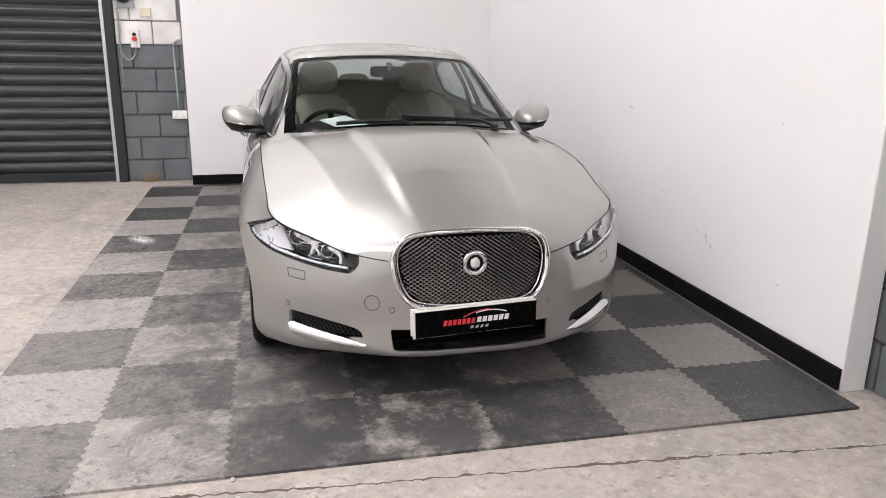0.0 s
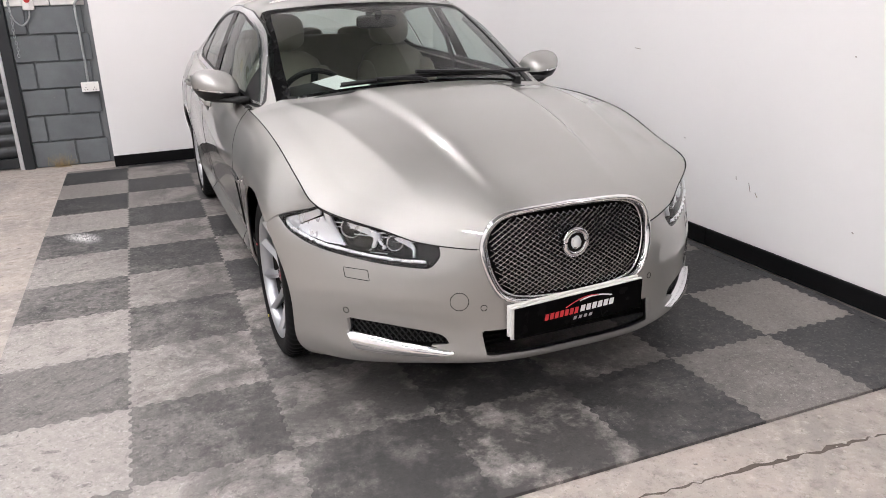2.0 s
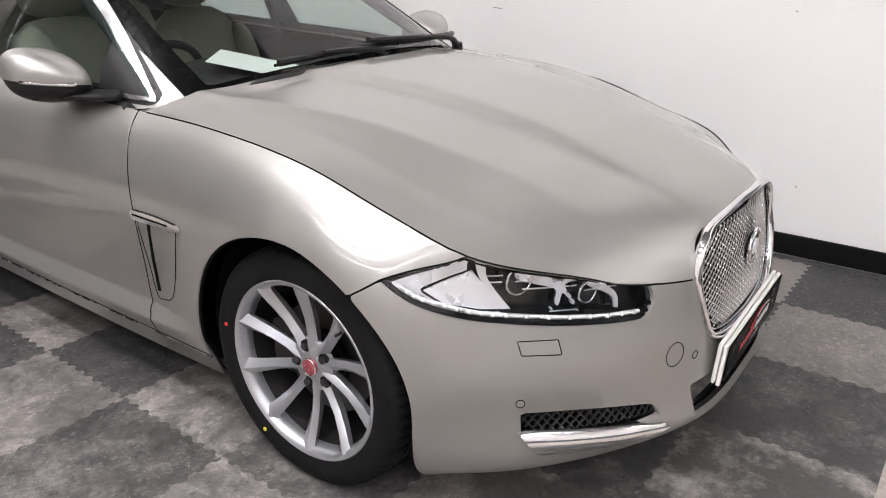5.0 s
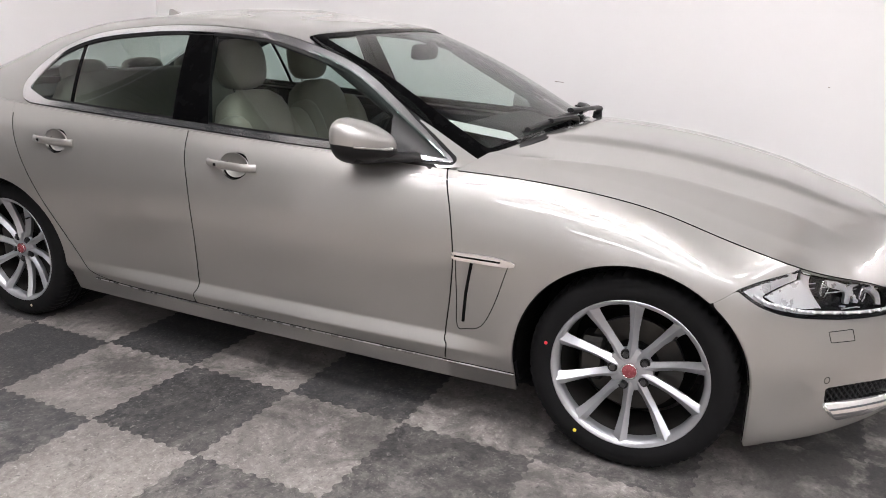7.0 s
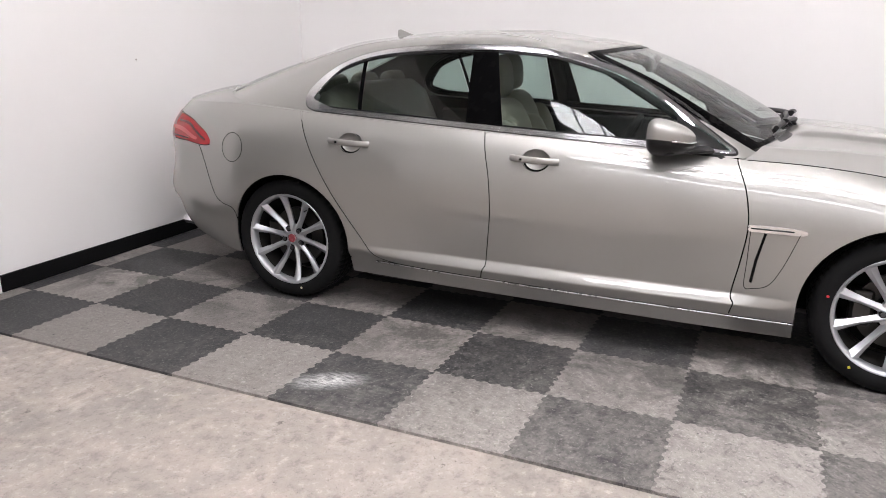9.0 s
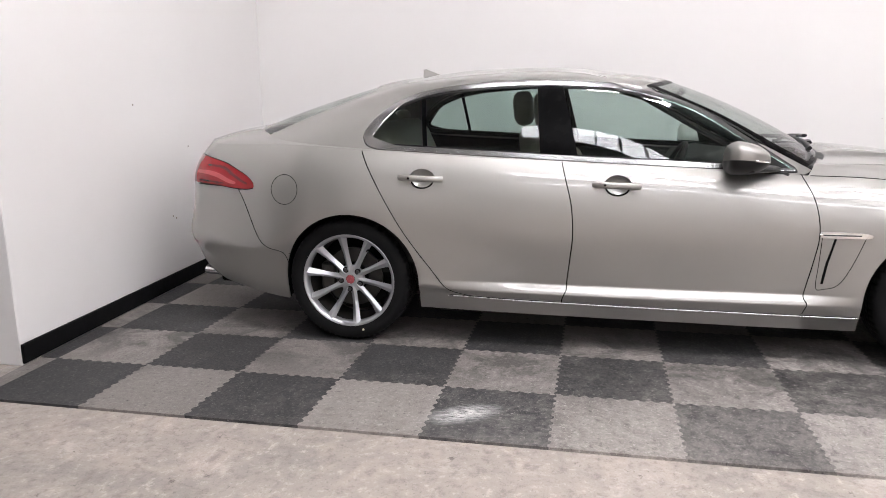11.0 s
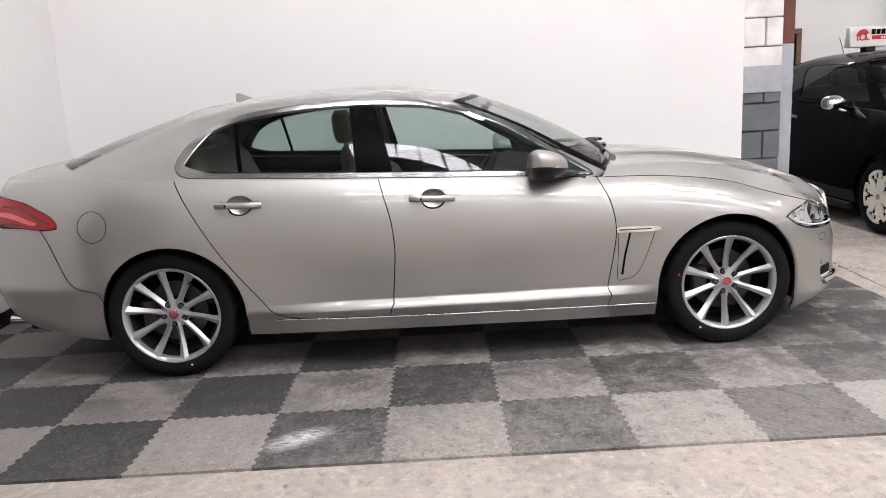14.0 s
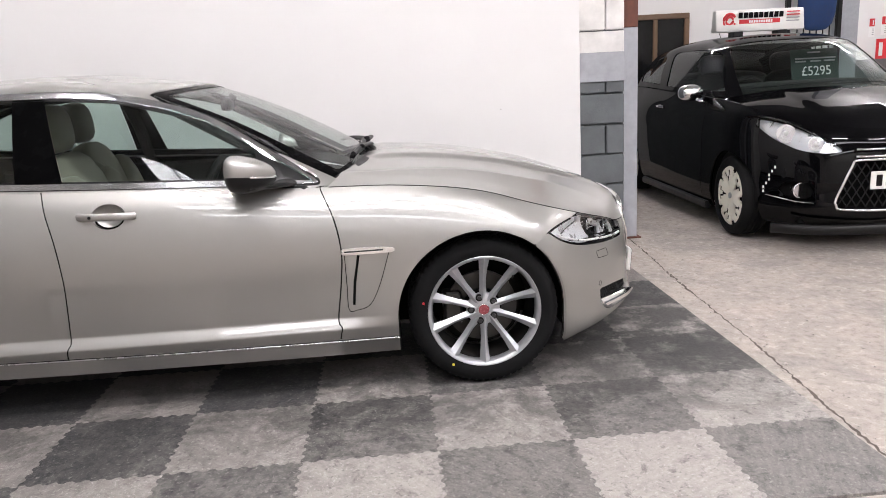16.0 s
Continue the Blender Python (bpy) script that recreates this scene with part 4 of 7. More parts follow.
_fit = (hull.p[:, :, 1] < -.6) & (np.abs(hull.p[:, :, 0]) < .40) & (hull.p[:, :, 2] > .38)
_fx, _fz = hull.p[:, :, 0][_fit], hull.p[:, :, 2][_fit]
_nose = np.linalg.lstsq(np.stack([np.ones_like(_fx), _fx ** 2, _fx ** 4, _fz, _fz ** 2], -1), hull.p[:, :, 1][_fit], rcond=None)[0]


def nose_depth(x, z):
    """Depth of the grille's even curve, for arrays."""
    low_ = np.minimum(z, .59)
    return _nose[0] + _nose[1] * x ** 2 + _nose[2] * x ** 4 + _nose[3] * low_ + _nose[4] * low_ ** 2 + np.maximum(0, z - .59) * 0.2 + np.maximum(0, z - .69) * 0.6


def soften_line(c, rounds):
    for _ in range(rounds):
        c = np.concatenate([c[:1], (c[:-2] + 2 * c[1:-1] + c[2:]) / 4, c[-1:]])
    return c


top = hull.p[:, -1]
iu = int(np.searchsorted(hull.u, line_u(.79, -.45, .722)))
ie = int(np.searchsorted(hull.u, line_u(.812, .66, .917)))
def evenly(c, n):
    """n points spread evenly along a curve."""
    c = np.array(c, float)
    k = np.r_[0, np.cumsum(np.linalg.norm(np.diff(c, axis=0), axis=1))]
    return cubic(np.linspace(0, k[-1], n), k, c)


# the bonnet's sections run from its middle line out to the edge beside grille, lamp and wing
spine = evenly([(0, float(nose_depth(0, .720)) + .004, .720), (0, -.71, .770), (0, -.53, .837), (0, -.30, .905), (0, 0, .965), (0, .25, .992), (0, .47, 1.004)], 130)
rim_line = top[:ie + 1]
rim_line = rim_line[rim_line[:, 0] > .322] if rim_line[0, 0] < .322 else rim_line
rim_line = evenly(rim_line[::5], 130)
rim_line[1:-1] = soften_line(rim_line, 12)[1:-1]
vv_ = np.linspace(0, 1, 130)[None, :]
uu_ = np.linspace(0, 1, 150)[:, None]
ease_ = np.clip(vv_ / 0.30, 0, 1)
drop_ = uu_ ** (4.2 - 1.9 * ease_ * ease_ * (3 - 2 * ease_))
sweep_ = uu_ ** 2.4
p = np.stack([uu_ * rim_line[None, :, 0], spine[None, :, 1] + (rim_line[:, 1] - spine[:, 1])[None] * sweep_, spine[None, :, 2] + (rim_line[:, 2] - spine[:, 2])[None] * drop_], -1)
ax = np.abs(p[:, :, 0])
back = np.linspace(0, 1, p.shape[1])[None, :] * np.ones_like(ax)
ridge = 0.230 + 0.125 * back                      # the raised centre narrows towards the nose
fade = np.clip(back / 0.35, 0, 1) ** 1.3 * np.clip((1 - back) / 0.06, 0, 1)
rise = 1 / (1 + np.exp((ax - ridge) / 0.009))
edge_fade = np.clip((1 - np.linspace(0, 1, p.shape[0]))[:, None] / 0.15, 0, 1)
p[:, :, 2] += fade * (0.024 * rise - 0.008) * edge_fade
crease = 0.41 + 0.26 * back
p[:, :, 2] += np.clip((1 - np.linspace(0, 1, p.shape[0]))[:, None] / 0.08, 0, 1) * np.clip((back - 0.12) / 0.4, 0, 1) * (0.016 * np.exp(-np.sqrt((ax - crease) ** 2 + 0.006 ** 2) / 0.070))
for _ in range(3):
    p[1:-1, 1:-1] += 0.5 * ((p[:-2, 1:-1] + p[2:, 1:-1] + p[1:-1, :-2] + p[1:-1, 2:]) / 4 - p[1:-1, 1:-1])
bonnet_sheet = Patch(p)
bon = np.max([np.where(p[:, :, 1] < -0.5, -inside(p[:, :, 0], p[:, :, 2], GRILLE), -1), bonnet_sheet.uu - 0.9965], axis=0)
skin("bonnet", cut(bonnet_sheet, bon, both=True), PAINT, saloon)
skin("bonnet_shell", cut(bonnet_sheet, bon, off=-0.02, both=True, rim=0), VOID, saloon)

# cabin: rings from the scuttle and belt up to the roof's middle
G0 = [(0, .43, 1.000), (.36, .475, .984), (.63, .565, .948), (.755, .655, .918), (.818, 1.2, .945), (.824, 1.76, .970), (.818, 2.4, 1.000), (.808, 2.80, 1.025), (.735, 3.30, 1.065), (.42, 3.56, 1.105), (0, 3.61, 1.125)]
G1 = [(0, .65, 1.122), (.35, .69, 1.107), (.615, .78, 1.066), (.728, .875, 1.030), (.775, 1.30, 1.055), (.779, 1.79, 1.080), (.775, 2.38, 1.105), (.760, 2.74, 1.115), (.680, 3.15, 1.140), (.39, 3.36, 1.185), (0, 3.41, 1.200)]
G2 = [(0, .90, 1.243), (.34, .935, 1.231), (.585, 1.03, 1.198), (.684, 1.125, 1.160), (.716, 1.42, 1.180), (.716, 1.83, 1.205), (.711, 2.35, 1.215), (.698, 2.66, 1.215), (.605, 2.98, 1.225), (.35, 3.11, 1.268), (0, 3.15, 1.282)]
G3 = [(0, 1.245, 1.374), (.31, 1.28, 1.364), (.535, 1.37, 1.338), (.622, 1.435, 1.310), (.630, 1.60, 1.335), (.625, 1.88, 1.352), (.620, 2.28, 1.340), (.610, 2.55, 1.315), (.530, 2.80, 1.308), (.31, 2.855, 1.346), (0, 2.875, 1.358)]
G4 = [(0, 1.33, 1.400), (.29, 1.37, 1.391), (.485, 1.45, 1.373), (.560, 1.52, 1.352), (.575, 1.66, 1.382), (.572, 1.90, 1.396), (.565, 2.25, 1.385), (.550, 2.48, 1.362), (.475, 2.70, 1.346), (.28, 2.76, 1.374), (0, 2.78, 1.384)]
G5 = [(0, 1.56, 1.438), (.18, 1.59, 1.435), (.31, 1.64, 1.430), (.365, 1.69, 1.430), (.38, 1.78, 1.440), (.38, 1.95, 1.446), (.372, 2.18, 1.439), (.36, 2.32, 1.427), (.31, 2.45, 1.420), (.18, 2.50, 1.429), (0, 2.51, 1.433)]
G6 = [(0, y, 1.464 - 0.045 * (y - 1.92) ** 2) for y in (1.72, 1.74, 1.77, 1.80, 1.85, 1.95, 2.07, 2.15, 2.22, 2.27, 2.30)]
cabin = Sheet([G0, G1, G2, G3, G4, G5, G6], 420, 90, centre_v=True)
_cx = np.abs(cabin.p[:, :, 0])
cabin.p[:, :, 2] += np.clip((cabin.p[:, :, 2] - 1.0) / 0.35, 0, 1) ** 2 * (0.008 + 0.014 * np.exp(-((_cx - 0.60) / 0.10) ** 2))
cabin.p[:, :, 2] -= 0.020 * np.clip((cabin.p[:, :, 2] - 1.375) / 0.06, 0, 1)
cabin.p = soften(cabin.p, 10, 8, np.ones_like(cabin.uu))
cabin.p[:, -1, 0] = 0
cabin.finish()
CY, CZ, CX, CU, CV = cabin.p[:, :, 1], cabin.p[:, :, 2], cabin.p[:, :, 0], cabin.uu, cabin.vv
su, sv = cabin.su, cabin.sv
screen = np.max([CU - (su[2] + 0.052), CV - sv[3]], axis=0)
rear_window = np.max([su[8] + 0.10 - 0.02 * CV - CU, CV - sv[3] + 0.01, 0.012 - CV], axis=0)
# side glass outline in the side view
DLO = curve([(.690, .938), (.855, 1.045), (1.155, 1.228), (1.46, 1.326), (1.70, 1.353), (1.90, 1.360), (2.11, 1.356), (2.42, 1.328), (2.61, 1.280), (2.735, 1.208), (2.815, 1.115), (2.805, 1.060), (2.755, 1.040)], 6) + curve(
    [(2.42, 1.022), (1.80, .992), (1.0, .956)], 4)
side_zone = np.where((CX > 0.5) & (CU > su[2]) & (CU < su[8] + 0.1), 0.0, 1.0)
dlo = np.where(side_zone > 0, 1.0, inside(CY, CZ, DLO))
POST = 1.810 + 0.17 * (CZ - 0.98)                 # the door pillar leans back and narrows upwards
HALF = 0.095 - 0.085 * (CZ - 0.98)
glass_f = np.max([dlo, CY - POST + HALF], axis=0)
glass_r = np.max([dlo, POST + HALF - CY, CY - (2.50 + 0.13 * (CZ - 1.05)) + 0.012], axis=0)
glass_q = np.max([dlo, (2.50 + 0.13 * (CZ - 1.05)) + 0.012 - CY], axis=0)
pillar_b = np.max([dlo, np.abs(CY - POST) - HALF], axis=0)
bar_q = np.max([dlo, np.abs(CY - (2.50 + 0.13 * (CZ - 1.05))) - 0.012], axis=0)
shell = np.max([-screen, -rear_window, 0.016 - dlo], axis=0)
widen = np.clip((CY - 2.63) / 0.15, 0, 1)
slim = np.clip((CY - 0.62) / 0.30, 0.4, 1)
chrome_ring = np.max([dlo - 0.011 * slim, -0.011 * slim - 0.026 * widen * widen * (3 - 2 * widen) - dlo], axis=0)
seal_ring = np.max([dlo - 0.022, -0.020 - dlo], axis=0)
skin("cabin_frame", cut(cabin, shell, both=True, rim=0.02), PAINT, saloon)


def even(piece, axis, guide=None, off=0.0):
    """Bends a pane to one smooth sweep: the axis coordinate becomes a polynomial of the other two, fitted to the guide."""
    v_, n_, f_ = piece
    g_ = v_ if guide is None else guide
    o_ = [k for k in range(3) if k != axis]
    mid_ = g_[:, o_].mean(0) * ([0, 1] if axis == 1 else [1, 1])
    powers = [(i, j) for i in range(5) for j in range(4) if (i + j < 4 and j < 3 if axis == 0 else i + j < 5 and i % 2 == 0)]
    ga_, gb_ = (g_[:, o_] - mid_).T
    c_ = np.linalg.lstsq(np.stack([ga_ ** i * gb_ ** j for i, j in powers], -1), g_[:, axis], rcond=None)[0]
    a_, b_ = (v_[:, o_] - mid_).T
    A_ = np.stack([a_ ** i * b_ ** j for i, j in powers], -1)
    da_ = sum(c * i * a_ ** max(i - 1, 0) * b_ ** j for c, (i, j) in zip(c_, powers) if i)
    db_ = sum(c * j * a_ ** i * b_ ** max(j - 1, 0) for c, (i, j) in zip(c_, powers) if j)
    m_ = np.zeros_like(v_)
    m_[:, axis], m_[:, o_[0]], m_[:, o_[1]] = 1, -da_, -db_
    m_ *= np.sign((m_ * n_).sum())
    v_ = v_.copy()
    v_[:, axis] = A_ @ c_
    return v_ + off * m_ / np.linalg.norm(m_, axis=1, keepdims=True), m_, f_


wind = skin("windscreen", even(cut(cabin, screen + 0.003, off=-0.006, both=True, rim=0), 1), SCREEN_GLASS, saloon, "clear windscreen with dark tinted edge")
edge = np.max([screen + 0.003, -np.max([CU - su[2] + 0.004, CV - sv[3] + 0.035, 0.035 - CV], axis=0)], axis=0)
skin("screen_band", cut(cabin, edge, off=-0.004, both=True, rim=0), PILLAR, wind, "black ceramic edge of the windscreen")
skin("rear_window", even(cut(cabin, rear_window + 0.003, off=-0.006, both=True, rim=0), 1), SCREEN_GLASS, saloon)
for side in (1, -1):
    whole = cut(cabin, dlo, off=-0.010, side=side, rim=0)[0]
    for nm, f, m_ in (("front_window", glass_f, GLASS), ("rear_door_window", glass_r, DARK_GLASS), ("quarter_window", glass_q, DARK_GLASS)):
        skin(nm, even(cut(cabin, f + 0.002, side=side, rim=0), 0, whole), m_, saloon)
    skin("door_pillar", even(cut(cabin, pillar_b, side=side, rim=0), 0, whole, 0.004), PILLAR, saloon, "black door pillar")
    skin("mirror_sail", cut(cabin, np.max([dlo + 0.006, CY - 0.90 - 0.35 * (CZ - .95)], axis=0), off=-0.001, side=side, rim=0.01), BLACK_PLASTIC, saloon, "black plastic corner of the door window")
    skin("window_seal", cut(cabin, seal_ring, off=-0.005, side=side, rim=0.01), BLACK_PLASTIC, saloon, "black rubber window seal")
    skin("window_trim", cut(cabin, chrome_ring, off=0.0015, side=side, rim=0.012), TRIM, saloon, "bright satin chrome window surround")
    skin("quarter_bar", even(cut(cabin, bar_q, side=side, rim=0), 0, whole, 0.003), PILLAR, saloon)

# deck between the rear window and the tail
jr = int(np.searchsorted(hull.u, line_u(.815, 2.95, 1.03)))
rear_ring = hull.p[jr:, -1]
seam_deck = cabin.p[:, 0]
k0 = int(np.argmin(np.abs(cabin.u - su[7])))
inner = seam_deck[k0:]
nn_ = 90


def resample(c, n):
    k = np.r_[0, np.cumsum(np.linalg.norm(np.diff(c, axis=0), axis=1))]
    return np.stack([np.interp(np.linspace(0, k[-1], n), k, c[:, i]) for i in range(3)], -1)


a, b = resample(rear_ring, nn_), resample(inner, nn_)
v = np.linspace(0, 1, 20)[None, :, None]
deck = (1 - v) * a[:, None] + v * b[:, None]
deck[:, :, 2] += 0.012 * np.sin(np.pi * v[:, :, 0]) * np.linspace(0, 1, nn_)[:, None]
deck = deck[::-1].copy()
deck_sheet = Patch(deck)
skin("boot_lid", cut(deck_sheet, deck_sheet.uu - 2, both=True, rim=0.01), PAINT, saloon)
# sloping ledge below the side windows
kb0, kb1 = int(np.argmin(np.abs(cabin.u - su[3]))), k0 + 6
i0 = int(np.searchsorted(hull.u, line_u(.812, .66, .917)))
a, b = resample(top[i0:jr + 4], nn_), resample(seam_deck[kb0:kb1], nn_)
ledge_p = (1 - v) * a[:, None] + v * b[:, None]
ledge = Patch(ledge_p.copy())
ledge.p[0] = ledge_p[0]
for side in (1, -1):
    skin("belt_ledge", cut(ledge, ledge.uu - 2, side=side, rim=0), PAINT, saloon)

# ---- fittings of the saloon ----
def strip(name, sheet, field, material, parent, label="", off=0.0015, rim=0.0, sides=(1, -1)):
    for sd in sides:
        skin(name, cut(sheet, field, off=off, side=sd, rim=rim), material, parent, label)


def front_y(x, z):
    """Depth of the nose at a place across the front."""
    return float(hull.at(line_u(abs(x), -.85 + .33 * x * x, min(z, .59)), min(z, .59))[1])


def grille_y(x, z):
    return float(nose_depth(x, z))


def seam(name, sheet, uzs, parent, r=0.0016, sides=(1, -1), closed=False, material=None, off=0.0):
    """A dark joint line drawn along a surface."""
    for sd_ in sides:
        pts_ = []
        for u_, z_ in uzs:
            q_ = sheet.at(u_, z_, off)
            pts_.append((sd_ * q_[0], q_[1], q_[2]))
        part(name, sweep(pts_, r, 6, closed), material or VOID, parent)


def rail(name, pts, parent, r=0.0016, material=None, sides=(1, -1)):
    for sd_ in sides:
        part(name, sweep([(sd_ * p_[0], p_[1], p_[2]) for p_ in pts], r, 6), material or VOID, parent)


def circle_uz(u, z, r, n=28):
    return [(u + r * math.cos(w), z + r * math.sin(w)) for w in np.linspace(0, 2 * math.pi, n, endpoint=False)]


# bonnet edge joint, and the joint from the windscreen pillar
rail("bonnet_joint", top[iu:ie + 1:3], saloon, 0.0022)
rail("nose_joint", [p_ for p_ in top[:iu + 1:2] if p_[0] > .335], saloon, 0.0020)

# grille
ring = [(x, grille_y(x, z) + 0.001, z) for x, z in GRILLE]
surround = part("grille_surround", sweep(ring, 0, 12, True, flat=(0.013, 0.010)), CHROME, saloon, "bright chrome grille surround", smooth="all")
inner_ring = [(x * .945, grille_y(x, z) + 0.012, .563 + (z - .563) * .925) for x, z in GRILLE]
part("inner_frame", sweep(inner_ring, 0, 8, True, flat=(0.004, 0.005)), CHROME, surround, smooth="all")
lattice = bmesh.new()
gpoly = np.array([(x * .93, .563 + (z - .563) * .91) for x, z in GRILLE])


def add_wire(bm, pts, w, h):
    """A raised four-sided bar along points across the front."""
    rings_ = []
    for k, p_ in enumerate(pts):
        a_, b_ = Vector(pts[max(k - 1, 0)]), Vector(pts[min(k + 1, len(pts) - 1)])
        d_ = (b_ - a_).normalized()
        s_ = d_.cross(Vector((0, -1, 0))).normalized()
        c_ = Vector(p_)
        rings_.append([bm.verts.new(c_ + s_ * (w * k_) + Vector((0, y_, 0))) for k_, y_ in ((1, 0), (.55, -h), (-.55, -h), (-1, 0), (0, h))])
    for a_, b_ in zip(rings_, rings_[1:]):
        for k in range(5):
            bm.faces.new((a_[k], a_[(k + 1) % 5], b_[(k + 1) % 5], b_[k]))


def lattice_into(bm, poly, pitch, slope, depth, w, h):
    lo, hi = poly[:, 1].min(), poly[:, 1].max()
    zs = np.linspace(lo, hi, 25)
    for sgn in (1, -1):
        for k in range(-40, 41):
            xs = k * pitch + sgn * (zs - (lo + hi) / 2) * slope
            ok = inside(xs, zs, poly) < 0
            run = []
            for x_, z_, o_ in zip(xs, zs, ok):
                if o_:
                    run.append((x_, depth(x_, z_) + 0.0004 * sgn, z_))
            if len(run) > 2:
                add_wire(bm, run, w, h)


lattice_into(lattice, gpoly, 0.0245, 1.5, lambda x, z: grille_y(x, z) + 0.016, 0.0014, 0.0030)
bmesh.ops.recalc_face_normals(lattice, faces=lattice.faces)
part("grille_mesh", lattice, MESH_CHROME, surround, "fine chrome diamond mesh")
b = bmesh.new()
b.faces.new([b.verts.new((x, -.735, z)) for x, z in GRILLE[::-1]])
part("grille_backing", b, VOID, surround)
by = grille_y(0, .595) - 0.004
badge = part("badge", sweep([(0.043 * math.cos(w), by, .595 + 0.043 * math.sin(w)) for w in np.linspace(0, 2 * math.pi, 32)[:-1]], 0, 8, True, flat=(0.007, 0.010)), CHROME, saloon, "round chrome badge", smooth="all")
part("badge_disc", cyl((0, by + 0.012, .595), (0, by - 0.002, .595), 0.038, n=28), GLOSS_BLACK, badge)
b = bmesh.new()
bmesh.ops.create_icosphere(b, subdivisions=2, radius=1, matrix=Matrix.Translation((0, by - 0.002, .595)) @ Matrix.Diagonal((0.021, 0.010, 0.024, 1)))
for v_ in b.verts:
    v_.co.z += 0.004 * math.sin(v_.co.x * 300)
part("badge_emblem", b, DIM_CHROME, badge, smooth="all")

# lower intake, fog grilles and blades
part("lower_intake", box((-.36, -.70, .225), (.36, -.69, .335)), VOID, saloon)
for k in range(4):
    part("intake_slat", box((-.345, -.77, .245 + .022 * k), (.345, -.755, .249 + .022 * k), .001), VOID, saloon)
for sd in (1, -1):
    fg = skin("fog_grille", cut(hull, fog - 0.004, off=-0.035, side=sd, rim=0), VOID, saloon, "black fog lamp grille")
    b = bmesh.new()
    ua, ub = line_u(.43, -.80, .3), line_u(.735, -.56, .33)
    for sgn in (1, -1):
        for k in range(-4, 22):
            pts = []
            for t in np.linspace(0, 1, 7):
                z = .275 + .075 * t
                u = ua + (ub - ua) * (k / 17) + sgn * (z - .31) * 0.85
                if inside(np.array([u]), np.array([z]), FOG)[0] < 0.002:
                    q = hull.at(u, z, -0.02)
                    pts.append((sd * q[0], q[1], q[2]))
            if len(pts) > 1:
                add_wire(b, pts, 0.0022, 0.003)
    part("mesh", b, BLACK_PLASTIC, fg)
    bv, bnn, bf = cut(hull, blade + 0.003, off=0.004, side=sd, rim=0.035)
    crown_ = np.interp(np.abs(bv[:, 0]), [.40, .50, .62, .737], [.256, .276, .290, .300])
    rel_ = np.clip((bv[:, 2] - .242) / np.maximum(crown_ - .242, .008) * 2 - 1, -1, 1)[:, None]
    drop_ = np.clip(0.296 - bv[:, 2:3], 0, 1)
    bv, bnn = bv + bnn * (drop_ * 0.18 + 0.010 * (1 - rel_ ** 2)), bnn + np.array([0, 0, 0.75]) * rel_
    skin("chrome_blade", (bv, bnn, bf), CHROME, saloon, "polished chrome bumper blade")

# headlamps
PANEL = [on_lamp(.846, .646), on_lamp(.787, .686), on_lamp(.765, .655), on_lamp(.728, .600), on_lamp(.775, .603), on_lamp(.815, .618)]
OUTER = [on_lamp(.892, .668), on_lamp(.84, .71), on_lamp(.796, .74), on_lamp(.793, .689), on_lamp(.738, .60), on_lamp(.728, .56), on_lamp(.83, .58)]
FINS = (([(.778, .716), (.772, .680), (.757, .640), (.722, .597)], .0050), ([(.682, .694), (.657, .668), (.645, .640), (.652, .610), (.662, .590)], .0048),
        ([(.636, .657), (.622, .618), (.606, .582)], .0030), ([(.560, .640), (.540, .612), (.532, .580)], .0042))
panel_f, outer_f = inside(HU, HZ, PANEL), inside(HU, HZ, OUTER)
